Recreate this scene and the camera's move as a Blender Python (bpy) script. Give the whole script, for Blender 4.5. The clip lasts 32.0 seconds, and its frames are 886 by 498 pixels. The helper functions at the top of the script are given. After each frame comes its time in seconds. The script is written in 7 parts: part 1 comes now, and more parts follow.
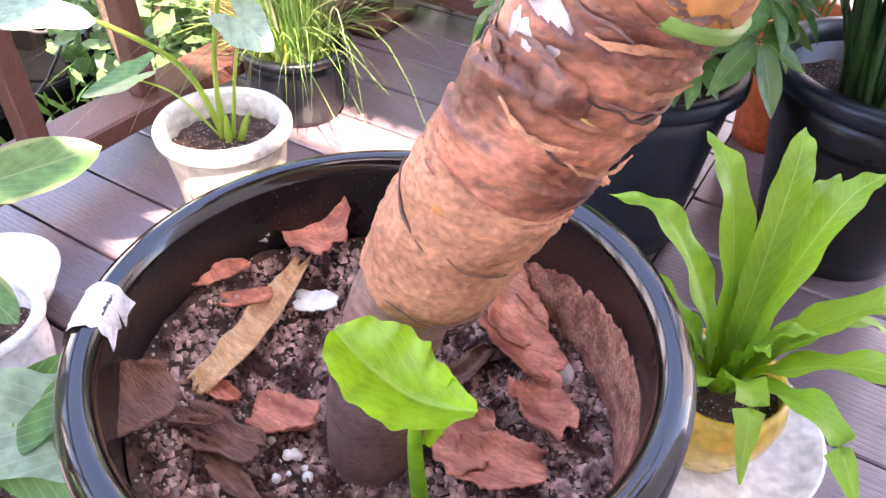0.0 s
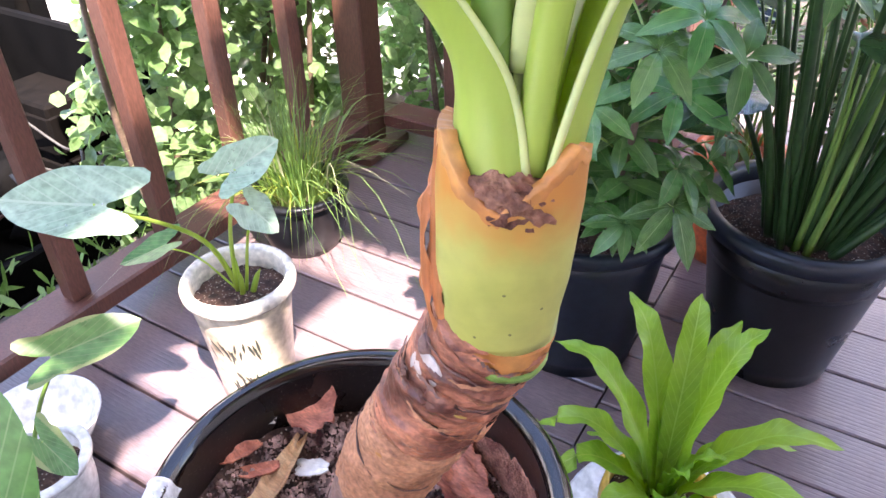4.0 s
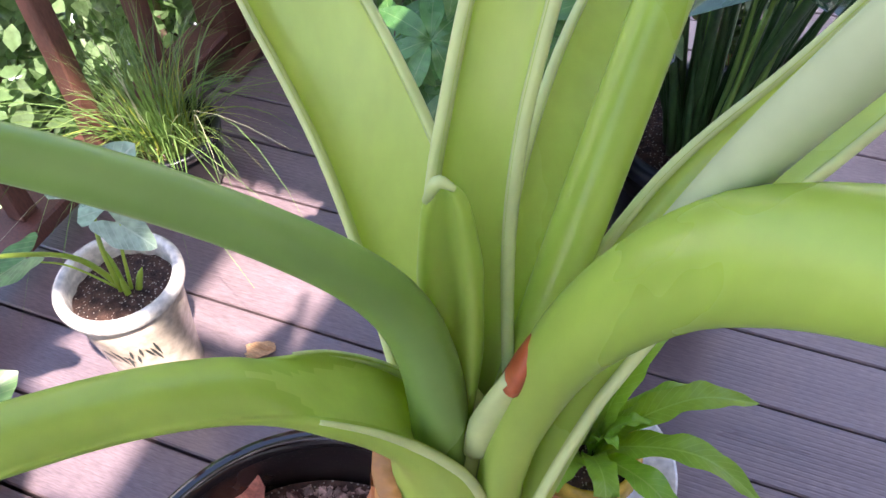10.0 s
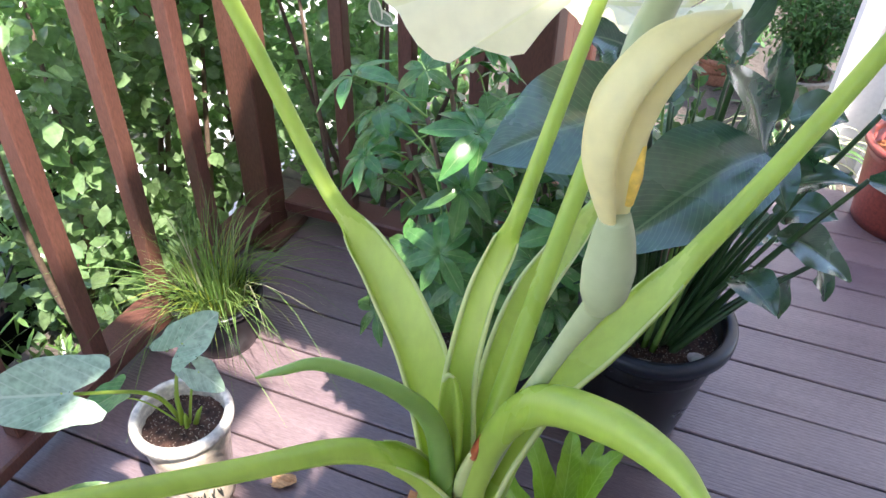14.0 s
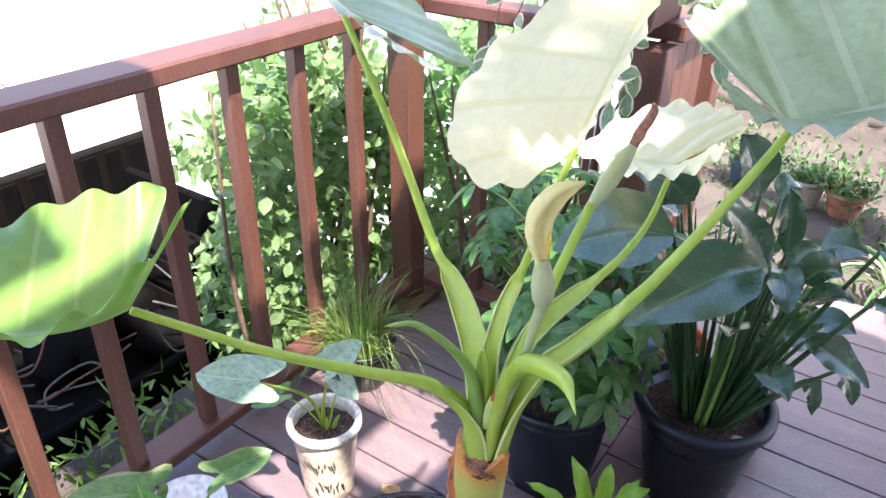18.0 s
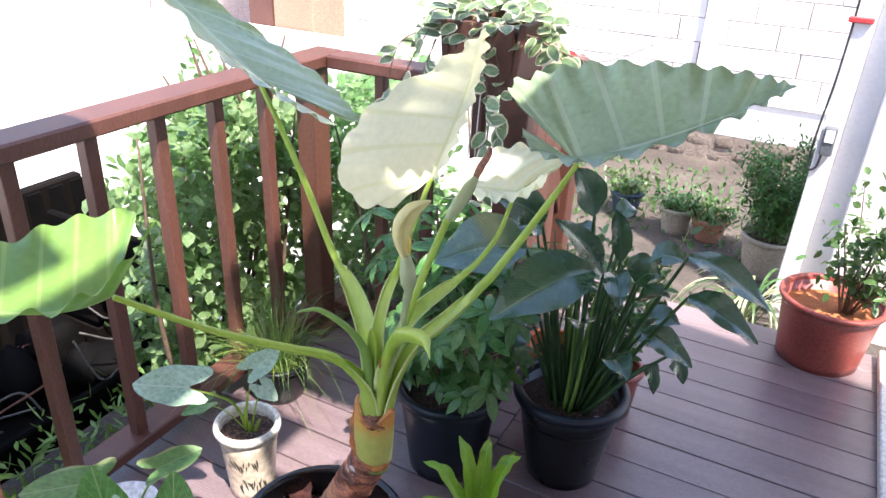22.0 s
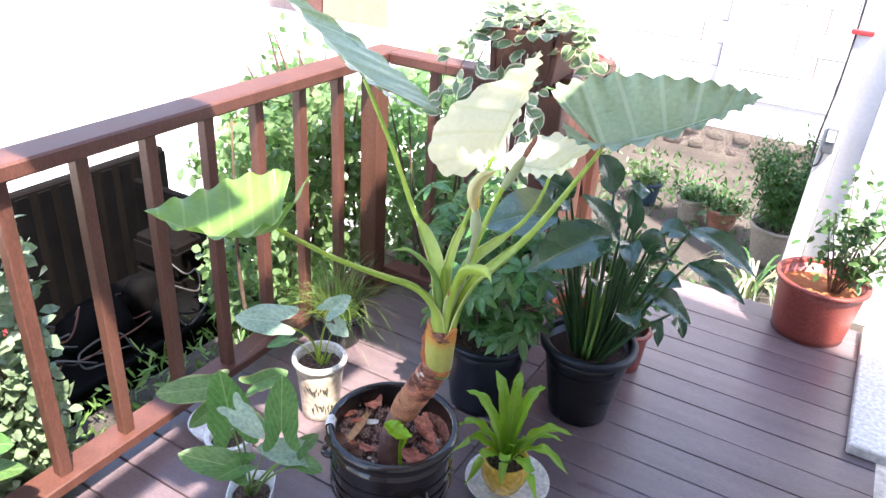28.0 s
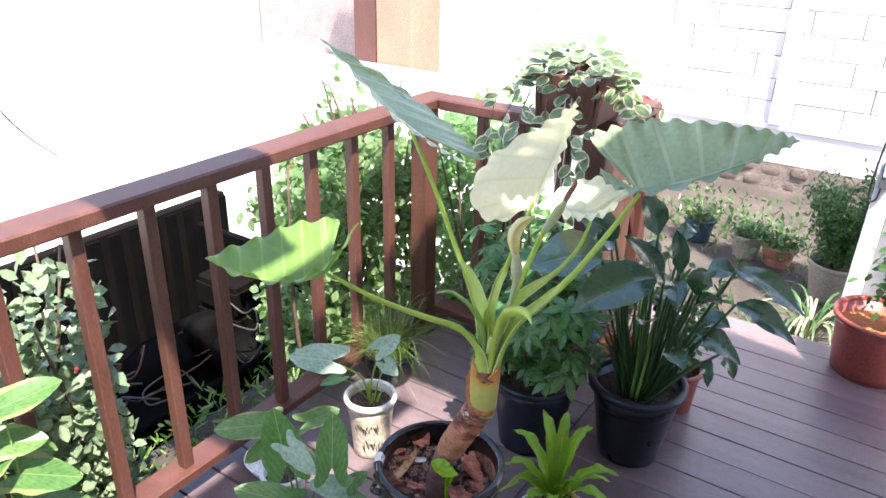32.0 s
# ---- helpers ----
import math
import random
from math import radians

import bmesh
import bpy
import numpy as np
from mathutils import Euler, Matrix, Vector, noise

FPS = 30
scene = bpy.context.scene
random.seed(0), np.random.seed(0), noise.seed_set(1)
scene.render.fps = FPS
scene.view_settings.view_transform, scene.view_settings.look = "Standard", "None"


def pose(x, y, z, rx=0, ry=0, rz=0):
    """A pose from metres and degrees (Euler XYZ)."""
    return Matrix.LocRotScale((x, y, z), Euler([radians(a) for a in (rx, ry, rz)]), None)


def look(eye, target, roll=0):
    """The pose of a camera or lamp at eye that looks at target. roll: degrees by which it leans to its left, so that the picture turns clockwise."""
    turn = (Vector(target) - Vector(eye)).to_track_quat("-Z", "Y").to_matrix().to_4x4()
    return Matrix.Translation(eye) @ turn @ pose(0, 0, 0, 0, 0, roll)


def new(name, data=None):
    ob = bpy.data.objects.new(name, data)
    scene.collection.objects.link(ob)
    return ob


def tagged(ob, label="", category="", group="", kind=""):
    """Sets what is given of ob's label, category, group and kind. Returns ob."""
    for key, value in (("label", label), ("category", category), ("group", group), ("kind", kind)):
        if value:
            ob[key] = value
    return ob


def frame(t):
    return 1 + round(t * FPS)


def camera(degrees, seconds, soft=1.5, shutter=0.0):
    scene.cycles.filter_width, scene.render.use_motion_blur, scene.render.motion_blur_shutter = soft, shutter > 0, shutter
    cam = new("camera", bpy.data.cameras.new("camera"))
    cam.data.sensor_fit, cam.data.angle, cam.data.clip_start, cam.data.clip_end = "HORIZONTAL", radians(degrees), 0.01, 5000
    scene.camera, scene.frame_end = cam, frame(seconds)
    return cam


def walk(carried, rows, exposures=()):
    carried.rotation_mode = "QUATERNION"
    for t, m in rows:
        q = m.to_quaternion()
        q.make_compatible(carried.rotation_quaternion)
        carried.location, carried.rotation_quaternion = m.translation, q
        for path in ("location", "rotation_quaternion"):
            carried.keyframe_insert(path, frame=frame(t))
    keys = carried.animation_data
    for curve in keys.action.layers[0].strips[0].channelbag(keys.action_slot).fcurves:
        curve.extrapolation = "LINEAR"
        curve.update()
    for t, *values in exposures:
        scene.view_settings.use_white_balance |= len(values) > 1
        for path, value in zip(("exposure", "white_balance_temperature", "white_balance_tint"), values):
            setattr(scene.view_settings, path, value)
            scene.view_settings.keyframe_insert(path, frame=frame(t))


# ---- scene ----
cam = camera(62.0, 32.0)
PATH = [
    (0, (0.084, 0.054, 0.850), (-0.695, 1.360, -0.448), 1.6),
    (0.5, (0.100, 0.051, 0.870), (-0.679, 1.373, -0.412), 1.5),
    (1, (0.114, 0.040, 0.898), (-0.684, 1.366, -0.370), 0.8),
    (1.5, (0.127, 0.028, 0.925), (-0.686, 1.352, -0.334), 0.1),
    (2, (0.139, 0.021, 0.949), (-0.691, 1.342, -0.302), -0.1),
    (2.5, (0.154, -0.001, 0.994), (-0.681, 1.323, -0.251), -0.4),
    (3, (0.172, -0.024, 1.038), (-0.666, 1.304, -0.200), -0.5),
    (3.5, (0.176, -0.016, 1.048), (-0.677, 1.338, -0.152), -1.0),
    (4, (0.170, 0.012, 1.071), (-0.691, 1.394, -0.090), -1.3),
    (4.5, (0.164, 0.036, 1.088), (-0.673, 1.436, -0.071), -0.8),
    (6.5, (0.111, 0.105, 1.157), (-0.563, 1.462, -0.148), 1.6),
    (7, (0.101, 0.103, 1.190), (-0.516, 1.455, -0.149), 1.8),
    (7.5, (0.090, 0.101, 1.239), (-0.438, 1.434, -0.156), 1.8),
    (8, (0.076, 0.131, 1.230), (-0.404, 1.405, -0.234), 1.2),
    (8.5, (0.065, 0.159, 1.223), (-0.434, 1.324, -0.325), -1.3),
    (9, (0.060, 0.177, 1.215), (-0.431, 1.321, -0.350), -2.2),
    (9.5, (0.058, 0.185, 1.204), (-0.432, 1.368, -0.332), -2.1),
    (10, (0.059, 0.199, 1.194), (-0.410, 1.419, -0.319), -1.3),
    (10.5, (0.059, 0.207, 1.188), (-0.386, 1.427, -0.334), -1.3),
    (11, (0.061, 0.210, 1.186), (-0.385, 1.420, -0.344), -1.6),
    (11.5, (0.067, 0.191, 1.207), (-0.398, 1.399, -0.318), -1.4),
    (12, (0.072, 0.167, 1.250), (-0.402, 1.435, -0.222), -0.4),
    (12.5, (0.076, 0.134, 1.295), (-0.406, 1.476, -0.107), 1.2),
    (13, (0.092, 0.095, 1.356), (-0.408, 1.493, 0.016), 1.2),
    (13.5, (0.111, 0.043, 1.413), (-0.424, 1.491, 0.142), 1.0),
    (14, (0.134, -0.022, 1.459), (-0.427, 1.465, 0.246), 1.5),
    (14.5, (0.160, -0.093, 1.505), (-0.419, 1.417, 0.329), 2.1),
    (16.5, (0.364, -0.234, 1.599), (-0.527, 1.185, 0.507), 5.0),
    (17, (0.395, -0.282, 1.651), (-0.578, 1.107, 0.591), 4.1),
    (17.5, (0.431, -0.373, 1.696), (-0.532, 1.048, 0.668), 1.8),
    (18, (0.412, -0.368, 1.676), (-0.562, 1.070, 0.683), 0.9),
    (18.5, (0.435, -0.370, 1.684), (-0.563, 1.043, 0.682), 2.0),
    (19, (0.441, -0.417, 1.733), (-0.513, 1.041, 0.753), 1.7),
    (19.5, (0.451, -0.488, 1.765), (-0.394, 1.070, 0.838), 2.9),
    (20, (0.475, -0.548, 1.785), (-0.330, 1.064, 0.917), 3.0),
    (20.5, (0.508, -0.618, 1.785), (-0.298, 1.022, 0.972), 2.3),
    (21, (0.522, -0.691, 1.803), (-0.272, 0.962, 1.006), 2.2),
    (21.5, (0.526, -0.639, 1.780), (-0.240, 1.006, 0.939), 2.0),
    (22, (0.635, -0.632, 1.800), (-0.174, 0.964, 0.907), 2.5),
    (22.5, (0.713, -0.647, 1.816), (-0.232, 0.888, 0.952), 2.1),
    (23, (0.779, -0.675, 1.830), (-0.298, 0.786, 0.990), 1.4),
    (23.5, (0.824, -0.687, 1.833), (-0.323, 0.734, 1.017), 0.6),
    (24, (0.791, -0.647, 1.797), (-0.353, 0.750, 0.939), 2.1),
    (24.5, (0.798, -0.641, 1.819), (-0.312, 0.754, 0.912), 1.5),
    (25, (0.809, -0.722, 1.840), (-0.215, 0.739, 0.936), 0.6),
    (25.5, (0.809, -0.807, 1.860), (-0.189, 0.695, 0.995), 0.7),
    (27.5, (0.774, -1.026, 1.909), (-0.129, 0.504, 0.990), 3.0),
    (28, (0.769, -1.075, 1.942), (-0.080, 0.483, 1.018), 3.8),
    (28.5, (0.796, -1.091, 1.950), (-0.071, 0.470, 1.049), 4.1),
    (29, (0.807, -1.121, 1.959), (-0.107, 0.416, 1.064), 3.7),
    (29.5, (0.823, -1.124, 2.001), (-0.113, 0.413, 1.128), 3.9),
    (30, (0.833, -1.138, 2.002), (-0.112, 0.430, 1.199), 3.6),
    (30.5, (0.859, -1.160, 2.004), (-0.133, 0.369, 1.182), 3.2),
    (31, (0.864, -1.161, 2.008), (-0.140, 0.343, 1.155), 2.5),
    (31.5, (0.848, -1.139, 2.003), (-0.139, 0.377, 1.150), 1.9),
    (32, (0.820, -1.105, 1.987), (-0.182, 0.409, 1.146), 1.3),
]
EXPOSURE = [(0.0, 3.75, 7200, 30), (2.0, 3.6, 7050, 28), (4.0, 3.3, 6850, 24), (7.0, 2.84, 6550, 24), (8.0, 2.63, 6550, 26), (9.0, 2.65, 6500, 26), (11.0, 2.48, 6500, 22), (13.0, 2.36, 6500, 18), (14.0, 2.48, 6500, 16), (17.0, 2.65, 6550, 18), (19.0, 2.6, 6550, 18), (20.0, 2.5, 6550, 18), (21.0, 2.28, 6550, 18), (22.0, 2.24, 6550, 17), (24.0, 2.4, 6550, 16), (28.0, 2.62, 6550, 16), (30.0, 2.62, 6550, 16), (31.0, 2.36, 6550, 16), (32.0, 2.27, 6550, 16)]
walk(cam, [(t, look(eye, target, roll)) for t, eye, target, roll in PATH], exposures=EXPOSURE)

# ---- world and light ----
SUN_TO = Vector((0.43, -0.30, 1.0)).normalized()
world = bpy.data.worlds.new("sky")
scene.world = world
world.use_nodes = True
_wn = world.node_tree.nodes
_sky = _wn.new("ShaderNodeTexSky")
_sky.sky_type = "NISHITA"
_sky.sun_disc = False
_sky.sun_elevation = math.asin(SUN_TO.z)
_sky.sun_rotation = math.atan2(SUN_TO.x, SUN_TO.y)
_wn["Background"].inputs["Strength"].default_value = 0.125
world.node_tree.links.new(_sky.outputs[0], _wn["Background"].inputs["Color"])
_sun = bpy.data.lights.new("sun", "SUN")
_sun.energy = 3.0
_sun.angle = radians(1.0)
_sun.color = (1.0, 0.95, 0.87)
sun = new("sun", _sun)
sun.matrix_world = look(SUN_TO * 20, (0, 0, 0))

# ---- materials ----


def material(name, c1, c2, rough=0.5, scale=8.0, fine=70.0, bump=0.15, metal=0.0, trans=0.0, coat=0.0,
             stretch=(1, 1, 1), rand=0.0, spec=0.5, contrast=0.25, grain=0.25, dist=0.002, speck=None, edge=None):
    m = bpy.data.materials.new(name)
    m.use_nodes = True
    nt = m.node_tree
    n, l = nt.nodes, nt.links
    p = n["Principled BSDF"]
    tc = n.new("ShaderNodeTexCoord")
    mp = n.new("ShaderNodeMapping")
    mp.inputs["Scale"].default_value = stretch
    l.new(tc.outputs["Object"], mp.inputs["Vector"])
    a = n.new("ShaderNodeTexNoise")
    a.inputs["Scale"].default_value = scale
    a.inputs["Detail"].default_value = 4
    b = n.new("ShaderNodeTexNoise")
    b.inputs["Scale"].default_value = fine
    b.inputs["Detail"].default_value = 5
    l.new(mp.outputs[0], a.inputs["Vector"])
    l.new(mp.outputs[0], b.inputs["Vector"])
    r = n.new("ShaderNodeMapRange")
    r.inputs["From Min"].default_value = 0.5 - contrast
    r.inputs["From Max"].default_value = 0.5 + contrast
    l.new(a.outputs["Fac"], r.inputs["Value"])
    mx = n.new("ShaderNodeMix")
    mx.data_type = "RGBA"
    mx.inputs[6].default_value = (*c1, 1)
    mx.inputs[7].default_value = (*c2, 1)
    l.new(r.outputs[0], mx.inputs[0])
    hs = n.new("ShaderNodeHueSaturation")
    l.new(mx.outputs[2], hs.inputs["Color"])
    v = n.new("ShaderNodeMapRange")
    v.inputs["From Min"].default_value, v.inputs["From Max"].default_value = 0.3, 0.7
    v.inputs["To Min"].default_value, v.inputs["To Max"].default_value = 1 - grain, 1 + grain
    l.new(b.outputs["Fac"], v.inputs["Value"])
    val = v.outputs[0]
    if rand:
        oi = n.new("ShaderNodeObjectInfo")
        geo = n.new("ShaderNodeNewGeometry")
        add = n.new("ShaderNodeMath")
        add.operation = "ADD"
        l.new(oi.outputs["Random"], add.inputs[0])
        own = n.new("ShaderNodeMath")
        own.operation = "MULTIPLY"
        own.inputs[1].default_value = 31.0
        l.new(oi.outputs["Random"], own.inputs[0])
        l.new(own.outputs[0], mp.inputs["Location"])
        l.new(geo.outputs["Random Per Island"], add.inputs[1])
        q = n.new("ShaderNodeMapRange")
        q.inputs["From Max"].default_value = 2.0
        q.inputs["To Min"].default_value, q.inputs["To Max"].default_value = 1 - rand, 1 + rand
        l.new(add.outputs[0], q.inputs["Value"])
        mu = n.new("ShaderNodeMath")
        mu.operation = "MULTIPLY"
        l.new(val, mu.inputs[0])
        l.new(q.outputs[0], mu.inputs[1])
        val = mu.outputs[0]
        hq = n.new("ShaderNodeMapRange")
        hq.inputs["To Min"].default_value, hq.inputs["To Max"].default_value = 0.5 - rand * 0.05, 0.5 + rand * 0.05
        l.new(oi.outputs["Random"], hq.inputs["Value"])
        l.new(hq.outputs[0], hs.inputs["Hue"])
    l.new(val, hs.inputs["Value"])
    col = hs.outputs[0]
    if speck:
        vo = n.new("ShaderNodeTexVoronoi")
        vo.inputs["Scale"].default_value = speck[1]
        l.new(tc.outputs["Object"], vo.inputs["Vector"])
        th = n.new("ShaderNodeMapRange")
        th.inputs["From Min"].default_value, th.inputs["From Max"].default_value = speck[2] * 1.3, speck[2]
        l.new(vo.outputs["Distance"], th.inputs["Value"])
        m2 = n.new("ShaderNodeMix")
        m2.data_type = "RGBA"
        m2.inputs[7].default_value = (*speck[0], 1)
        l.new(th.outputs[0], m2.inputs[0])
        l.new(col, m2.inputs[6])
        col = m2.outputs[2]
    l.new(col, p.inputs["Base Color"])
    rr = n.new("ShaderNodeMapRange")
    rr.inputs["To Min"].default_value, rr.inputs["To Max"].default_value = max(0.03, rough - 0.1), min(1, rough + 0.1)
    l.new(a.outputs["Fac"], rr.inputs["Value"])
    l.new(rr.outputs[0], p.inputs["Roughness"])
    p.inputs["Metallic"].default_value = metal
    p.inputs["Coat Weight"].default_value = coat
    p.inputs["Coat Roughness"].default_value = 0.06 if rough < 0.2 else rough * 0.6
    p.inputs["Specular IOR Level"].default_value = spec
    if bump:
        bp = n.new("ShaderNodeBump")
        bp.inputs["Strength"].default_value = bump
        bp.inputs["Distance"].default_value = dist
        l.new(b.outputs["Fac"], bp.inputs["Height"])
        l.new(bp.outputs[0], p.inputs["Normal"])
    if trans:
        t = n.new("ShaderNodeBsdfTranslucent")
        br = n.new("ShaderNodeHueSaturation")
        br.inputs["Saturation"].default_value = 1.15
        br.inputs["Value"].default_value = 1.5
        l.new(col, br.inputs["Color"])
        l.new(br.outputs[0], t.inputs["Color"])
        ms = n.new("ShaderNodeMixShader")
        ms.inputs[0].default_value = trans
        l.new(p.outputs[0], ms.inputs[1])
        l.new(t.outputs[0], ms.inputs[2])
        l.new(ms.outputs[0], n["Material Output"].inputs["Surface"])
    m["colour_socket"] = 1
    return m


def veined(name, c1, c2, vein, laterals=9.0, slant=0.55, rough=0.4, trans=0.3, edge=None, edge_at=0.9, width=0.035, **kw):
    """A leaf material whose veins follow the leaf's UV: u along the midrib, v across (0.5 on the midrib)."""
    m = material(name, c1, c2, rough=rough, trans=trans, **kw)
    n, l = m.node_tree.nodes, m.node_tree.links
    p = n["Principled BSDF"]
    src = p.inputs["Base Color"].links[0].from_socket
    uv = n.new("ShaderNodeUVMap")
    sp = n.new("ShaderNodeSeparateXYZ")
    l.new(uv.outputs[0], sp.inputs[0])

    def calc(op, x, y=None):
        q = n.new("ShaderNodeMath")
        q.operation = op
        for i, s in enumerate((x, y)):
            if s is None:
                continue
            if isinstance(s, (int, float)):
                q.inputs[i].default_value = s
            else:
                l.new(s, q.inputs[i])
        return q.outputs[0]
    av = calc("MULTIPLY", calc("ABSOLUTE", calc("SUBTRACT", sp.outputs[1], 0.5)), 2.0)
    mid = calc("LESS_THAN", av, width)
    saw = calc("FRACT", calc("MULTIPLY", calc("SUBTRACT", sp.outputs[0], calc("MULTIPLY", av, slant)), laterals))
    lat = calc("LESS_THAN", calc("ABSOLUTE", calc("SUBTRACT", saw, 0.5)), 0.06)
    fac = calc("MAXIMUM", mid, calc("MULTIPLY", lat, 0.55))
    mx = n.new("ShaderNodeMix")
    mx.data_type = "RGBA"
    mx.inputs[7].default_value = (*vein, 1)
    l.new(fac, mx.inputs[0])
    l.new(src, mx.inputs[6])
    out = mx.outputs[2]
    if edge:
        nz = n.new("ShaderNodeTexNoise")
        nz.inputs["Scale"].default_value = 60
        e = n.new("ShaderNodeMix")
        e.data_type = "RGBA"
        e.inputs[7].default_value = (*edge, 1)
        l.new(calc("GREATER_THAN", calc("ADD", av, calc("MULTIPLY", nz.outputs["Fac"], 0.25)), edge_at + 0.12), e.inputs[0])
        l.new(out, e.inputs[6])
        out = e.outputs[2]
    for link in list(src.links):
        if link.to_node.name != mx.name:
            to = link.to_socket
            l.new(out, to)
    return m


M = {}
M["deck"] = material("deck_paint", (0.146, 0.103, 0.108), (0.203, 0.150, 0.155), rough=0.32, scale=5, fine=160, bump=0.25, stretch=(0.35, 3, 3), rand=0.2, grain=0.24, coat=0.6)
M["rail"] = material("stained_rail_timber", (0.090, 0.036, 0.025), (0.140, 0.058, 0.041), rough=0.45, scale=6, fine=120, bump=0.3, stretch=(2, 2, 0.5), rand=0.15)
M["glaze"] = material("black_glaze", (0.006, 0.005, 0.005), (0.016, 0.011, 0.009), rough=0.10, scale=14, fine=40, bump=0.05, coat=0.35, spec=0.5)
M["glaze_in"] = material("dusty_black_glaze", (0.005, 0.004, 0.0038), (0.015, 0.010, 0.0085), rough=0.28, scale=9, fine=120, bump=0.1, speck=((0.10, 0.08, 0.07), 240, 0.12))
M["chip"] = material("bare_chipped_clay", (0.62, 0.6, 0.58), (0.85, 0.83, 0.8), rough=0.9, scale=60, fine=200, bump=0.8)
M["plastic_black"] = material("black_plastic", (0.005, 0.005, 0.006), (0.011, 0.011, 0.013), rough=0.3, scale=10, fine=60, bump=0.05)
M["plastic_navy"] = material("navy_plastic", (0.006, 0.009, 0.016), (0.012, 0.017, 0.028), rough=0.35, scale=10, fine=60, bump=0.08)
M["cream"] = material("cream_glazed_ceramic", (0.60, 0.49, 0.36), (0.74, 0.64, 0.5), rough=0.25, scale=9, fine=50, bump=0.06, coat=0.3)
M["cream_rim"] = material("pale_glazed_rim", (0.72, 0.66, 0.55), (0.82, 0.78, 0.7), rough=0.22, scale=20, fine=80, bump=0.05, coat=0.3)
M["ink"] = material("painted_dark_brush", (0.03, 0.035, 0.03), (0.07, 0.08, 0.07), rough=0.4, scale=30, fine=100)
M["white_pot"] = material("white_ceramic", (0.72, 0.72, 0.72), (0.82, 0.82, 0.81), rough=0.25, scale=8, fine=60, bump=0.04, coat=0.3)
M["yellow_pot"] = material("yellow_glaze", (0.68, 0.42, 0.05), (0.78, 0.53, 0.09), rough=0.25, scale=8, fine=60, bump=0.05, coat=0.4)
M["orange_pot"] = material("orange_plastic", (0.62, 0.115, 0.03), (0.72, 0.16, 0.05), rough=0.45, scale=10, fine=80, bump=0.08)
M["red_pot"] = material("red_brown_plastic", (0.21, 0.042, 0.030), (0.29, 0.065, 0.048), rough=0.42, scale=7, fine=90, bump=0.1)
M["terracotta"] = material("terracotta", (0.30, 0.13, 0.08), (0.42, 0.2, 0.13), rough=0.8, scale=10, fine=90, bump=0.3)
M["blue_pot"] = material("blue_plastic", (0.018, 0.045, 0.08), (0.03, 0.065, 0.11), rough=0.5, scale=10, fine=80)
M["soil"] = material("gritty_soil", (0.028, 0.0135, 0.0095), (0.105, 0.054, 0.037), rough=0.95, scale=60, fine=260, bump=1.0, dist=0.004, contrast=0.15, speck=((0.42, 0.36, 0.3), 170, 0.2))
M["soil_red"] = material("red_soil", (0.32, 0.10, 0.035), (0.48, 0.19, 0.07), rough=0.95, scale=40, fine=150, bump=1.0, dist=0.006)
M["gravel"] = material("grit_stones", (0.080, 0.032, 0.021), (0.66, 0.47, 0.375), rough=0.85, scale=45, fine=200, bump=0.4, rand=0.8, contrast=0.1)
M["pebble"] = material("pale_pebble", (0.42, 0.4, 0.37), (0.6, 0.57, 0.52), rough=0.7, scale=15, fine=90, bump=0.3)
M["bark"] = material("tan_fibrous_bark", (0.26, 0.10, 0.048), (0.60, 0.285, 0.15), rough=0.75, scale=14, fine=240, bump=0.6, dist=0.0015, stretch=(1, 1, 1.3), contrast=0.2, grain=0.32)
M["bark_red"] = material("ringed_red_bark", (0.12, 0.036, 0.022), (0.56, 0.215, 0.12), rough=0.45, scale=26, fine=190, bump=0.6, dist=0.0015, stretch=(1, 1, 1.6), contrast=0.15, grain=0.36)
M["bark_lower"] = material("dark_lower_bark", (0.13, 0.068, 0.054), (0.27, 0.15, 0.12), rough=0.7, scale=18, fine=200, bump=0.6, dist=0.0015, stretch=(1, 1, 2.0), contrast=0.2, grain=0.28)
M["red_dust"] = material("caked_red_soil", (0.27, 0.095, 0.06), (0.56, 0.25, 0.16), rough=0.95, scale=60, fine=300, bump=1.0, dist=0.003, contrast=0.12, grain=0.4)
M["bark_dark"] = material("dark_scar_bark", (0.06, 0.028, 0.022), (0.15, 0.07, 0.055), rough=0.6, scale=40, fine=150, bump=0.6, dist=0.003)
M["bark_pale"] = material("pale_bare_scar", (0.42, 0.33, 0.29), (0.6, 0.52, 0.47), rough=0.6, scale=40, fine=120, bump=0.5)
M["bark_chip"] = material("red_bark_chip", (0.28, 0.062, 0.036), (0.84, 0.33, 0.205), rough=0.65, scale=22, fine=170, bump=0.7, dist=0.003, stretch=(1, 3, 1), contrast=0.2)
M["dry_leaf"] = material("dry_tan_husk", (0.45, 0.22, 0.09), (0.72, 0.48, 0.26), rough=0.7, scale=25, fine=140, bump=0.5, stretch=(1, 4, 1))
M["dry_dark"] = material("dry_brown_fibre", (0.10, 0.045, 0.032), (0.26, 0.13, 0.09), rough=0.85, scale=30, fine=160, bump=0.8, stretch=(1, 5, 1))
M["egg"] = material("white_pebble_shell", (0.78, 0.76, 0.72), (0.86, 0.85, 0.82), rough=0.4, scale=20, fine=80, bump=0.05)
M["petiole"] = material("green_petiole", (0.32, 0.46, 0.055), (0.48, 0.61, 0.13), rough=0.30, scale=5, fine=50, bump=0.04, trans=0.28, stretch=(2, 2, 0.6), grain=0.06, contrast=0.3)
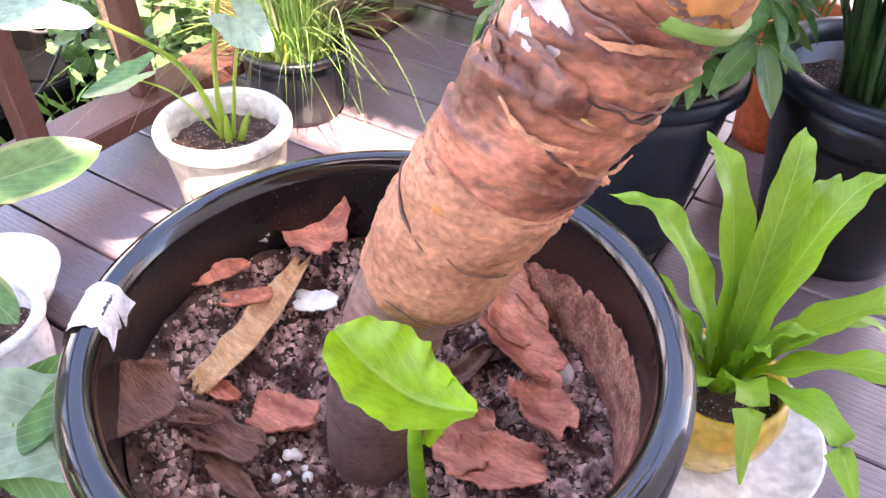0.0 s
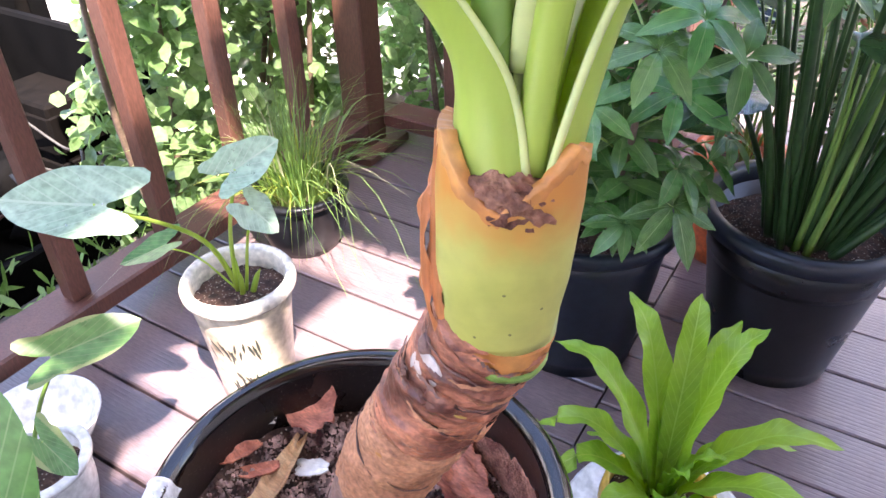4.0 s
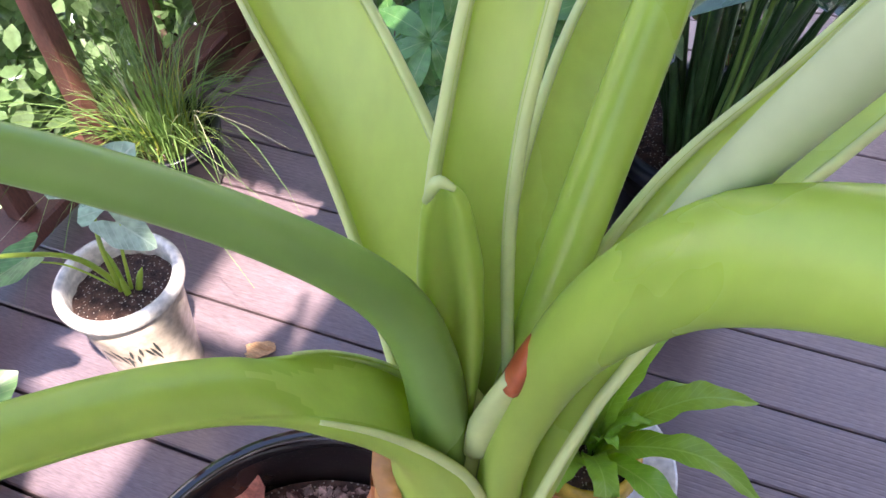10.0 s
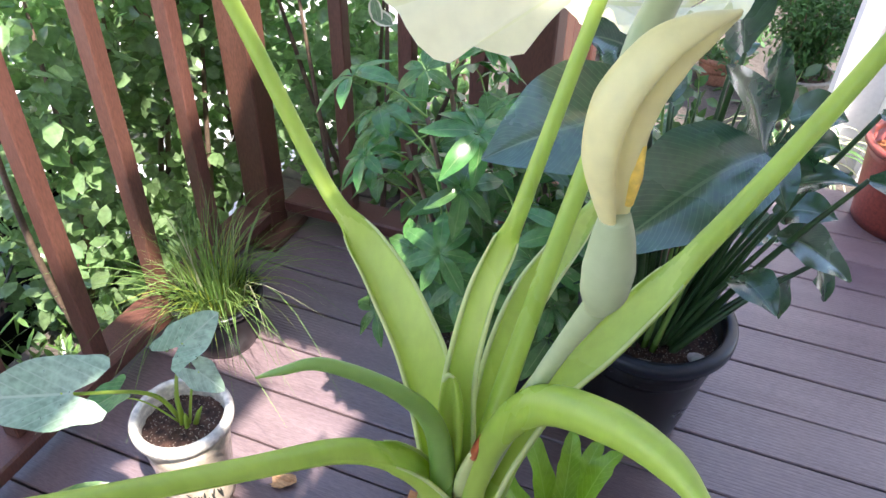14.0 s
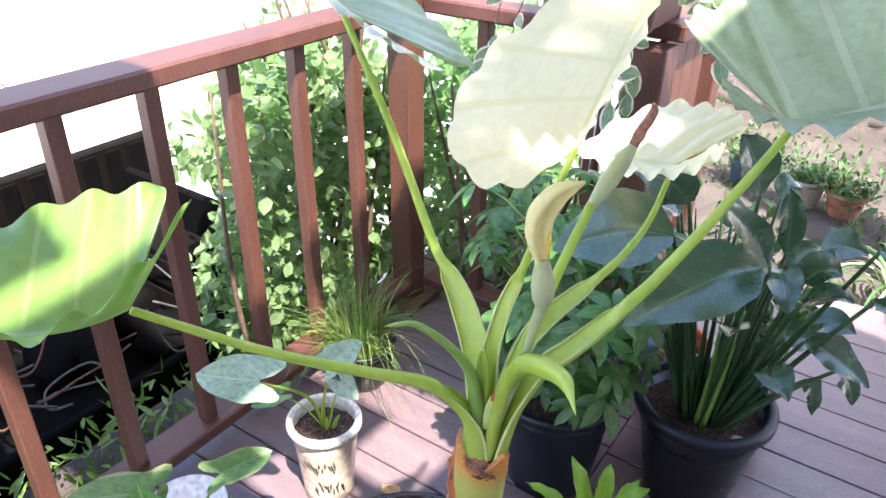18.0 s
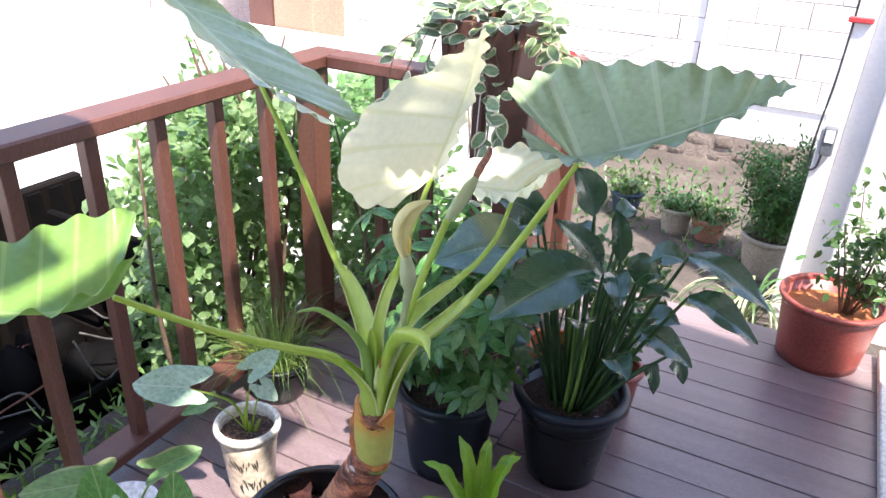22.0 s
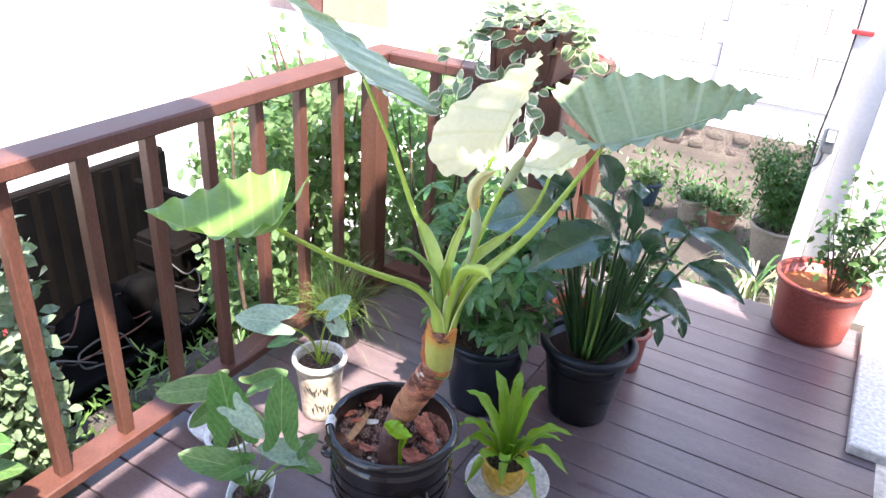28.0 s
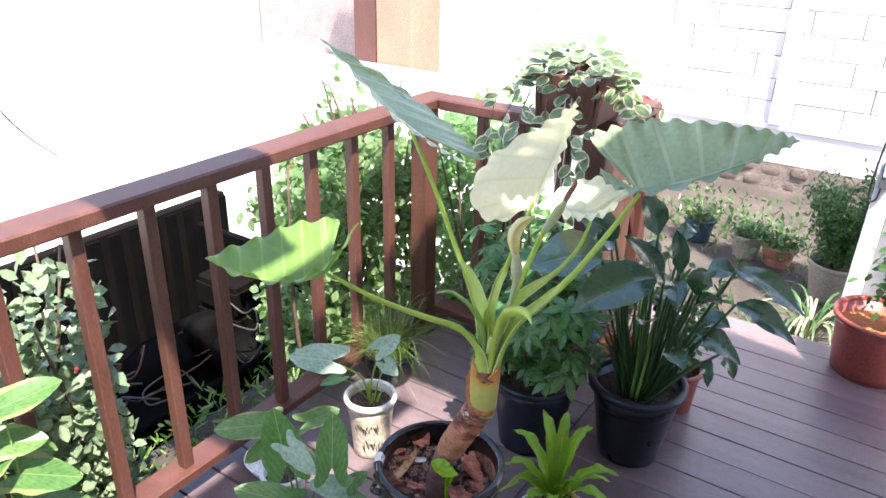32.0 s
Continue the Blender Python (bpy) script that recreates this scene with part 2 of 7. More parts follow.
M["petiole_in"] = material("pale_inner_sheath", (0.40, 0.54, 0.085), (0.57, 0.67, 0.18), rough=0.28, scale=5, fine=50, bump=0.04, trans=0.25, stretch=(2, 2, 0.6), grain=0.06, contrast=0.3)
M["petiole_dark"] = material("deep_green_petiole", (0.16, 0.30, 0.05), (0.27, 0.42, 0.11), rough=0.30, scale=5, fine=50, bump=0.05, trans=0.1, grain=0.08)
M["sheath"] = material("pale_sheath", (0.54, 0.63, 0.22), (0.66, 0.72, 0.35), rough=0.36, scale=7, fine=60, bump=0.05, trans=0.2, grain=0.06)
M["stump"] = material("yellow_green_stump", (0.40, 0.42, 0.085), (0.56, 0.55, 0.16), rough=0.36, scale=10, fine=60, bump=0.06, trans=0.08, grain=0.08, speck=((0.18, 0.18, 0.05), 55, 0.05))
_sn, _sl = M["stump"].node_tree.nodes, M["stump"].node_tree.links
_sp = _sn["Principled BSDF"]
_old = _sp.inputs["Base Color"].links[0].from_socket
_geo, _sep, _nz, _add, _mr, _mx = [_sn.new(k) for k in ("ShaderNodeNewGeometry", "ShaderNodeSeparateXYZ", "ShaderNodeTexNoise", "ShaderNodeMath", "ShaderNodeMapRange", "ShaderNodeMix")]
_nz.inputs["Scale"].default_value = 45
_sl.new(_geo.outputs["Position"], _sep.inputs[0])
_sl.new(_geo.outputs["Position"], _nz.inputs["Vector"])
_add.operation = "MULTIPLY_ADD"
_add.inputs[1].default_value = 0.045
_sl.new(_nz.outputs[0], _add.inputs[0])
_sl.new(_sep.outputs["Z"], _add.inputs[2])
_mr.inputs["From Min"].default_value = 0.852
_mr.inputs["From Max"].default_value = 0.908
_mr.interpolation_type = "SMOOTHSTEP"
_sl.new(_add.outputs[0], _mr.inputs["Value"])
_mx.data_type = "RGBA"
_sl.new(_mr.outputs[0], _mx.inputs["Factor"])
_sl.new(_old, _mx.inputs["A"])
_mx.inputs["B"].default_value = (0.60, 0.25, 0.05, 1)
_sl.new(_mx.outputs["Result"], _sp.inputs["Base Color"])
M["stump_orange"] = material("orange_cut_edge", (0.42, 0.14, 0.03), (0.62, 0.30, 0.08), rough=0.5, scale=30, fine=100, bump=0.3)
M["husk_red"] = material("red_orange_husk", (0.34, 0.085, 0.022), (0.54, 0.22, 0.075), rough=0.5, scale=26, fine=130, bump=0.4, stretch=(2, 2, 0.5))
M["stump_amber"] = material("amber_stained_sheath", (0.50, 0.30, 0.06), (0.60, 0.44, 0.12), rough=0.4, scale=20, fine=80, bump=0.1, grain=0.1)
M["bract_red"] = material("red_brown_bract", (0.34, 0.07, 0.02), (0.48, 0.13, 0.04), rough=0.45, scale=40, fine=120, bump=0.2)
M["cut_brown"] = material("brown_rotted_cut", (0.14, 0.05, 0.03), (0.42, 0.2, 0.12), rough=0.8, scale=70, fine=200, bump=1.0, dist=0.004, contrast=0.15)
M["spathe"] = material("creamy_yellow_spathe", (0.68, 0.64, 0.30), (0.79, 0.74, 0.40), rough=0.45, scale=9, fine=80, bump=0.05, trans=0.2, grain=0.06)
M["spathe_green"] = material("grey_green_spathe_tube", (0.32, 0.38, 0.19), (0.42, 0.48, 0.27), rough=0.45, scale=9, fine=80, bump=0.05, grain=0.06)
M["spadix"] = material("yellow_spadix", (0.75, 0.5, 0.06), (0.8, 0.58, 0.12), rough=0.6, scale=60, fine=200, bump=0.5)
M["withered"] = material("withered_brown_tip", (0.18, 0.075, 0.05), (0.36, 0.17, 0.11), rough=0.75, scale=30, fine=120, bump=0.6)
M["big_leaf"] = veined("large_leaf_green", (0.235, 0.335, 0.18), (0.31, 0.415, 0.25), (0.42, 0.51, 0.34), laterals=8, slant=0.5, rough=0.30, trans=0.22, scale=6, fine=80, bump=0.06, grain=0.12, width=0.03, spec=0.7, coat=0.5)
# sunlit copy of the leaf green: strong sun put into the base colour
M["big_leaf_sunlit"] = veined("large_leaf_sun_glare", (0.80, 0.79, 0.52), (0.86, 0.85, 0.62), (0.74, 0.75, 0.42), laterals=8, slant=0.5, rough=0.4, trans=0.3, scale=6, fine=80, bump=0.06, grain=0.04, width=0.03, spec=0.4)
M["strel_leaf"] = veined("dark_glossy_leaf", (0.020, 0.065, 0.024), (0.042, 0.10, 0.04), (0.10, 0.17, 0.08), laterals=30, slant=0.25, rough=0.26, trans=0.12, scale=9, fine=90, bump=0.06, width=0.03, spec=0.8, coat=0.6)
M["strel_stem"] = material("dark_green_stalk", (0.022, 0.06, 0.018), (0.05, 0.11, 0.03), rough=0.35, scale=8, fine=70, stretch=(2, 2, 0.4))
M["fern_leaf"] = veined("bright_fern_frond", (0.175, 0.36, 0.028), (0.28, 0.46, 0.05), (0.31, 0.48, 0.09), laterals=22, slant=0.1, rough=0.36, trans=0.28, scale=9, fine=70, bump=0.08, grain=0.1, width=0.05, rand=0.15)
M["scheff_leaf"] = veined("umbrella_leaflet", (0.042, 0.13, 0.032), (0.105, 0.235, 0.06), (0.17, 0.29, 0.10), laterals=10, rough=0.27, trans=0.22, scale=12, fine=80, bump=0.05, rand=0.3, spec=0.5)
M["hedge_leaf"] = material("hedge_leaf", (0.10, 0.235, 0.065), (0.33, 0.48, 0.25), rough=0.16, scale=5, fine=60, bump=0.0, trans=0.45, rand=0.45, spec=0.7)
M["grass"] = material("grass_blade", (0.085, 0.20, 0.045), (0.22, 0.36, 0.10), rough=0.36, scale=8, fine=50, bump=0, trans=0.25, rand=0.4)
M["grass_yellow"] = material("yellow_green_blade", (0.24, 0.36, 0.05), (0.42, 0.46, 0.09), rough=0.4, scale=8, fine=50, bump=0, trans=0.25, rand=0.4)
M["grass_pale"] = material("pale_grass_blade", (0.34, 0.36, 0.2), (0.5, 0.5, 0.32), rough=0.5, scale=8, fine=50, bump=0, trans=0.2, rand=0.2)
M["calla_leaf"] = veined("soft_green_leaf", (0.07, 0.18, 0.042), (0.13, 0.26, 0.075), (0.24, 0.36, 0.14), laterals=6, rough=0.33, trans=0.28, scale=9, fine=80, bump=0.05, rand=0.15)
M["grey_leaf"] = veined("waxy_grey_green_leaf", (0.25, 0.38, 0.25), (0.38, 0.50, 0.36), (0.43, 0.54, 0.39), laterals=6, rough=0.22, trans=0.25, scale=9, fine=80, bump=0.05, rand=0.15)
M["young_leaf"] = veined("young_lime_leaf", (0.22, 0.43, 0.018), (0.30, 0.51, 0.035), (0.34, 0.54, 0.07), laterals=9, rough=0.35, trans=0.4, scale=15, fine=80, bump=0.08)
M["hoya_leaf"] = veined("cream_edged_leaf", (0.10, 0.17, 0.075), (0.17, 0.25, 0.12), (0.22, 0.30, 0.16), laterals=5, rough=0.35, trans=0.15, edge=(0.58, 0.55, 0.38), edge_at=0.72, rand=0.25)
M["pink_leaf"] = veined("pink_new_leaf", (0.55, 0.33, 0.27), (0.62, 0.42, 0.33), (0.6, 0.45, 0.36), laterals=5, rough=0.35, trans=0.2)
M["variegated"] = veined("green_leaf_cream_edge", (0.07, 0.17, 0.045), (0.125, 0.235, 0.07), (0.19, 0.29, 0.11), laterals=7, rough=0.35, trans=0.25, edge=(0.25, 0.31, 0.12), edge_at=0.84, rand=0.15)
M["conifer"] = material("conifer_green", (0.03, 0.085, 0.02), (0.075, 0.16, 0.035), rough=0.6, scale=14, fine=60, bump=0, trans=0.15, rand=0.4)
M["shrub_leaf"] = material("soft_shrub_leaf", (0.045, 0.11, 0.028), (0.10, 0.19, 0.058), rough=0.4, scale=14, fine=60, bump=0, trans=0.2, rand=0.35)
M["twig"] = material("brown_twig", (0.09, 0.06, 0.04), (0.18, 0.12, 0.08), rough=0.8, scale=20, fine=120)
M["planter_wood"] = material("dark_planter_timber", (0.085, 0.034, 0.024), (0.14, 0.058, 0.04), rough=0.55, scale=5, fine=110, stretch=(3, 3, 0.5), bump=0.3, rand=0.15)
M["block"] = material("white_painted_block", (0.72, 0.685, 0.67), (0.80, 0.775, 0.76), rough=0.8, scale=4, fine=60, bump=0.25, dist=0.004, rand=0.05, grain=0.06)
M["mortar"] = material("painted_mortar", (0.34, 0.27, 0.255), (0.44, 0.36, 0.345), rough=0.9, scale=5, fine=60, bump=0.3)
M["plaster"] = material("beige_render", (0.27, 0.19, 0.125), (0.33, 0.24, 0.165), rough=0.85, scale=3, fine=70, bump=0.2)
M["rubble_mortar"] = material("crumbling_earth_mortar", (0.19, 0.15, 0.123), (0.32, 0.265, 0.22), rough=0.95, scale=9, fine=60, bump=0.9, dist=0.012)
M["stone"] = material("rough_field_stone", (0.13, 0.10, 0.082), (0.30, 0.245, 0.205), rough=0.9, scale=12, fine=70, bump=0.9, dist=0.012, rand=0.22)
M["earth"] = material("garden_earth", (0.05, 0.041, 0.033), (0.11, 0.09, 0.074), rough=0.95, scale=3, fine=50, bump=0.8, dist=0.01)
M["concrete"] = material("pale_concrete", (0.42, 0.41, 0.40), (0.56, 0.55, 0.53), rough=0.85, scale=1.5, fine=40, bump=0.3, dist=0.004)
M["street"] = material("pale_concrete_yard", (0.50, 0.49, 0.47), (0.62, 0.61, 0.58), rough=0.9, scale=0.8, fine=30, bump=0.4, dist=0.004)
M["step"] = material("worn_white_step", (0.60, 0.57, 0.52), (0.74, 0.71, 0.66), rough=0.7, scale=6, fine=60, bump=0.3)
M["white_frame"] = material("white_painted_metal", (0.74, 0.73, 0.73), (0.82, 0.81, 0.81), rough=0.4, scale=4, fine=50, bump=0.05, grain=0.05)
M["house_wall"] = material("house_wall_render", (0.62, 0.58, 0.55), (0.72, 0.69, 0.66), rough=0.85, scale=3, fine=60, bump=0.2)
# metal and slat timber below: deep shade at the cart put into base colours
M["shaded_metal"] = material("shade_black_metal", (0.0012, 0.0012, 0.0012), (0.004, 0.0036, 0.0034), rough=0.8, scale=10, fine=70, bump=0.3, spec=0.08)
M["shaded_wood"] = material("shade_dark_slat_timber", (0.003, 0.0025, 0.002), (0.008, 0.006, 0.005), rough=0.8, scale=8, fine=90, bump=0.3, stretch=(3, 3, 0.4), spec=0.1)
M["wire"] = material("grey_bent_wire", (0.045, 0.042, 0.04), (0.085, 0.08, 0.075), rough=0.6, scale=20, fine=80)
M["rust"] = material("rusty_tube", (0.07, 0.028, 0.018), (0.13, 0.05, 0.03), rough=0.8, scale=20, fine=90)
M["red_plastic"] = material("red_plastic", (0.45, 0.035, 0.04), (0.55, 0.06, 0.06), rough=0.4, scale=20, fine=90)
M["amber"] = material("amber_timber", (0.26, 0.11, 0.028), (0.38, 0.17, 0.05), rough=0.6, scale=12, fine=90)
M["pale_timber"] = material("pale_yellow_timber", (0.52, 0.34, 0.15), (0.66, 0.46, 0.24), rough=0.6, scale=10, fine=90, stretch=(3, 3, 0.4))
M["cable"] = material("dark_cable", (0.02, 0.02, 0.022), (0.04, 0.04, 0.045), rough=0.5)
M["grey_box"] = material("grey_plastic_case", (0.07, 0.08, 0.09), (0.12, 0.13, 0.14), rough=0.4)
M["water"] = bpy.data.materials.new("clear_water_drop")
M["water"].use_nodes = True
_wb = M["water"].node_tree.nodes["Principled BSDF"]
_wb.inputs["Base Color"].default_value = (1, 1, 1, 1)
_wb.inputs["Roughness"].default_value = 0.02
_wb.inputs["IOR"].default_value = 1.33
_wb.inputs["Transmission Weight"].default_value = 1.0
M["twine"] = material("pale_twine", (0.6, 0.57, 0.5), (0.7, 0.67, 0.6), rough=0.8)
M["big_leaf_lime"] = veined("large_leaf_lime", (0.135, 0.27, 0.05), (0.195, 0.335, 0.08), (0.26, 0.39, 0.125), laterals=8, slant=0.5, rough=0.34, trans=0.26, scale=6, fine=80, bump=0.06, grain=0.08, width=0.03, spec=0.8)
M["pale_clay"] = material("weathered_pale_clay", (0.27, 0.235, 0.19), (0.36, 0.32, 0.265), rough=0.8, scale=9, fine=80, bump=0.3)
M["shrub_grey"] = material("round_grey_green_leaf", (0.15, 0.25, 0.125), (0.32, 0.44, 0.27), rough=0.28, scale=5, fine=60, bump=0.0, trans=0.22, rand=0.4, spec=0.6)

# ---- mesh helpers ----
BASE = {}


def thing(name, at, label, category, group="", kind=""):
    """An empty at the foot of a thing, to which its parts are tied."""
    e = new(name)
    e.empty_display_size = 0.05
    e.location = at
    BASE[e] = Vector(at)
    return tagged(e, label, category, group, kind)


def mesh_of(name, bm, mat, smooth=True):
    me = bpy.data.meshes.new(name)
    if smooth:
        for f in bm.faces:
            f.smooth = True
    bm.to_mesh(me)
    bm.free()
    if mat:
        me.materials.append(M[mat])
    return me


def part(name, bm, mat, parent=None, label="", smooth=True):
    """One mesh object, made in world places, under its thing or part."""
    off = BASE.get(parent, Vector((0, 0, 0)))
    if off.length:
        bmesh.ops.translate(bm, verts=bm.verts[:], vec=-off)
    ob = new(name, mesh_of(name, bm, mat, smooth))
    if parent:
        ob.parent = parent
    BASE[ob] = off
    if label:
        ob["label"] = label
    return ob


def setting(name, bm, mat, label, category, smooth=False):
    return tagged(part(name, bm, mat, None, "", smooth), label, category, "", "structure")


def box(x0, x1, y0, y1, z0, z1, bevel=0.004, bm=None, m=None):
    bm2 = bmesh.new()
    bmesh.ops.create_cube(bm2, size=1)
    for v in bm2.verts:
        v.co = Vector((x0 + (v.co.x + 0.5) * (x1 - x0), y0 + (v.co.y + 0.5) * (y1 - y0), z0 + (v.co.z + 0.5) * (z1 - z0)))
    if bevel:
        bmesh.ops.bevel(bm2, geom=bm2.edges[:], offset=bevel, segments=1, affect="EDGES")
    if m is not None:
        bmesh.ops.transform(bm2, matrix=m, verts=bm2.verts[:])
    return bm2 if bm is None else join(bm, bm2)


def join(a, b):
    me = bpy.data.meshes.new("tmp")
    b.to_mesh(me)
    b.free()
    a.from_mesh(me)
    bpy.data.meshes.remove(me)
    return a


def lathe(profile, at, seg=48, wob=0.0, closed=False):
    """Turned shape from (radius, height) pairs."""
    bm = bmesh.new()
    rings = []
    for r, z in profile:
        if r < 1e-5:
            rings.append([bm.verts.new((at[0], at[1], at[2] + z))])
            continue
        rings.append([bm.verts.new((at[0] + r * math.cos(2 * math.pi * i / seg), at[1] + r * math.sin(2 * math.pi * i / seg),
                                    at[2] + z + wob * noise.noise(Vector((r * 40 * math.cos(2 * math.pi * i / seg), r * 40 * math.sin(2 * math.pi * i / seg), z * 9))))) for i in range(seg)])
    for a, b in zip(rings, rings[1:]):
        for i in range(seg):
            j = (i + 1) % seg
            if len(a) == 1:
                bm.faces.new((a[0], b[i], b[j]))
            elif len(b) == 1:
                bm.faces.new((a[i], a[j], b[0]))
            else:
                bm.faces.new((a[i], a[j], b[j], b[i]))
    bmesh.ops.recalc_face_normals(bm, faces=bm.faces[:])
    return bm


def spline(pts, n):
    """Smooth points through the given ones."""
    p = [Vector(q) for q in pts]
    p = [2 * p[0] - p[1]] + p + [2 * p[-1] - p[-2]]
    out = []
    segs = len(p) - 3
    for k in range(n):
        u = k / (n - 1) * segs
        i = min(int(u), segs - 1)
        t = u - i
        a, b, c, d = p[i:i + 4]
        out.append(0.5 * ((2 * b) + (c - a) * t + (2 * a - 5 * b + 4 * c - d) * t * t + (3 * b - a - 3 * c + d) * t ** 3))
    return out


def lerp_list(vals, u):
    x = u * (len(vals) - 1)
    i = min(int(x), len(vals) - 2)
    return vals[i] + (vals[i + 1] - vals[i]) * (x - i)


def tube(pts, radii, n=24, seg=12, flat=1.0, up=(0, 0, 1), bm=None, groove=0.0, cap=True, rough=0.0):
    """A rounded stem along pts; flat squashes it along 'up'; groove hollows its upper side."""
    bm = bm or bmesh.new()
    c = spline(pts, n) if len(pts) > 1 else pts
    up = Vector(up)
    rings = []
    side = None
    for k, p in enumerate(c):
        d = (c[min(k + 1, n - 1)] - c[max(k - 1, 0)]).normalized()
        if side is None:
            side = d.cross(up)
            if side.length < 1e-3:
                side = d.cross(Vector((1, 0, 0)))
        side = (side - d * side.dot(d)).normalized()
        nrm = side.cross(d)
        r = lerp_list(radii, k / (n - 1))
        ring = []
        for i in range(seg):
            a = 2 * math.pi * i / seg
            ca, sa = math.cos(a), math.sin(a)
            rr = r * (1 + (rough * noise.noise(p * 60 + Vector((ca, sa, 0)) * 2) if rough else 0))
            h = sa * flat
            if groove and sa > 0:
                h -= groove * sa * sa * (1 - abs(ca)) * 2
            ring.append(bm.verts.new(p + side * ca * rr + nrm * h * rr))
        rings.append(ring)
    for a, b in zip(rings, rings[1:]):
        for i in range(seg):
            j = (i + 1) % seg
            bm.faces.new((a[i], a[j], b[j], b[i]))
    if cap:
        bm.faces.new(rings[0][::-1])
        bm.faces.new(rings[-1])
    return bm


def strap(pts, widths, normal, n=16, across=4, fold=0.0, wave=0.0, waves=7, bm=None, lobes=0.0, seed=0.0, roll=0.0):
    """A blade along pts with the given half widths; fold lifts the edges, wave ripples them."""
    bm = bm or bmesh.new()
    uvl = bm.loops.layers.uv.verify()
    c = spline(pts, n)
    nrm0 = Vector(normal)
    rows = []
    for k, p in enumerate(c):
        u = k / (n - 1)
        d = (c[min(k + 1, n - 1)] - c[max(k - 1, 0)]).normalized()
        side = d.cross(nrm0)
        side = side.normalized() if side.length > 1e-4 else Vector((1, 0, 0))
        nn = side.cross(d)
        w = lerp_list(widths, u)
        row = []
        for i in range(across + 1):
            v = i / across
            s = 2 * v - 1
            ww = w * (1 + lobes * math.sin(u * waves * 12 + seed * 3 + (1.7 if s > 0 else 0)) * abs(s))
            h = fold * abs(s) * w - roll * s * s * w + wave * abs(s) ** 2 * math.sin(u * waves * 6.28 + seed + (2.1 if s > 0 else 0)) * (0.3 + 0.7 * math.sin(math.pi * u))
            row.append((bm.verts.new(p + side * s * ww + nn * h), (u, v)))
        rows.append(row)
    for a, b in zip(rows, rows[1:]):
        for i in range(across):
            q = (a[i], a[i + 1], b[i + 1], b[i])
            f = bm.faces.new([x[0] for x in q])
            for lp, x in zip(f.loops, q):
                lp[uvl].uv = x[1]
    return bm


def heart(j, tip, up, width=0.8, lobe=0.45, sinus=0.1, cup=0.0, wave=0.0, waves=9, droop=0.0, fold=0.0, fold2=None, rings=8, seg=56, seed=0.0, bm=None, corr=0.0, lobe_lift=0.0, sharp=1.0):
    """An arrow or heart shaped blade that hangs on its stalk at j and points to tip, its upper face towards 'up'."""
    bm = bm or bmesh.new()
    uvl = bm.loops.layers.uv.verify()
    j, tip = Vector(j), Vector(tip)
    x = tip - j
    size = x.length
    x.normalize()
    z = Vector(up)
    z = (z - x * z.dot(x)).normalized()
    y = z.cross(x)
    fold2 = fold if fold2 is None else fold2

    def rad(t):
        a = abs(t)
        tipw = math.exp(-(a / (0.42 * sharp)) ** 1.3) * 0.62
        body = width * 0.5 * (0.75 + 0.35 * math.sin(min(a, math.pi) * 0.95) ** 1.2)
        lb = lobe * 0.55 * math.exp(-((a - 2.55) / 0.36) ** 2)
        r = tipw + (body if a < 2.7 else body * max(0.0, (math.pi - a) / (math.pi - 2.7))) * (1 - 0.2 * tipw) + lb
        return max(r * min(1.0, max(0.0, (math.pi - a) / 0.2)), sinus)
    k0 = 1.0 / rad(0)
    centre = bm.verts.new(j)
    prev = None
    for k in range(1, rings + 1):
        q = k / rings
        ring = []
        for i in range(seg + 1):
            t = -math.pi + 2 * math.pi * i / seg
            r = rad(t) * k0 * q * (1 + (0.03 * math.sin(t * waves * 1.7 + seed * 2) * q ** 4 if wave else 0))
            lx, ly = r * math.cos(t), r * math.sin(t)
            f = fold if ly > 0 else fold2
            cy = abs(ly)
            h = cup * r * r - droop * lx * abs(lx) * (1 if lx > 0 else 0)
            h += wave * q ** 3 * math.sin(t * waves + seed) * (0.4 + 0.6 * min(1.0, cy * 3))
            h += lobe_lift * max(0.0, -lx) * q
            h += corr * math.sin((lx - 0.55 * cy) * 38 + seed) * min(1.0, cy * 6) * (1 - q * 0.3)
            wy = cy * math.cos(f)
            h += cy * math.sin(f)
            ly2 = math.copysign(wy, ly)
            ring.append((bm.verts.new(j + (x * lx + y * ly2 + z * h) * size), (0.35 + lx * 0.65, 0.5 + 0.5 * ly / max(0.3, width * 0.62))))
        for i in range(seg):
            if k == 1:
                qd = ((centre, (0.35, 0.5)), ring[i], ring[i + 1])
            else:
                qd = (prev[i], ring[i], ring[i + 1], prev[i + 1])
            f = bm.faces.new([e[0] for e in qd])
            for lp, e in zip(f.loops, qd):
                lp[uvl].uv = e[1]
        prev = ring
    return bm


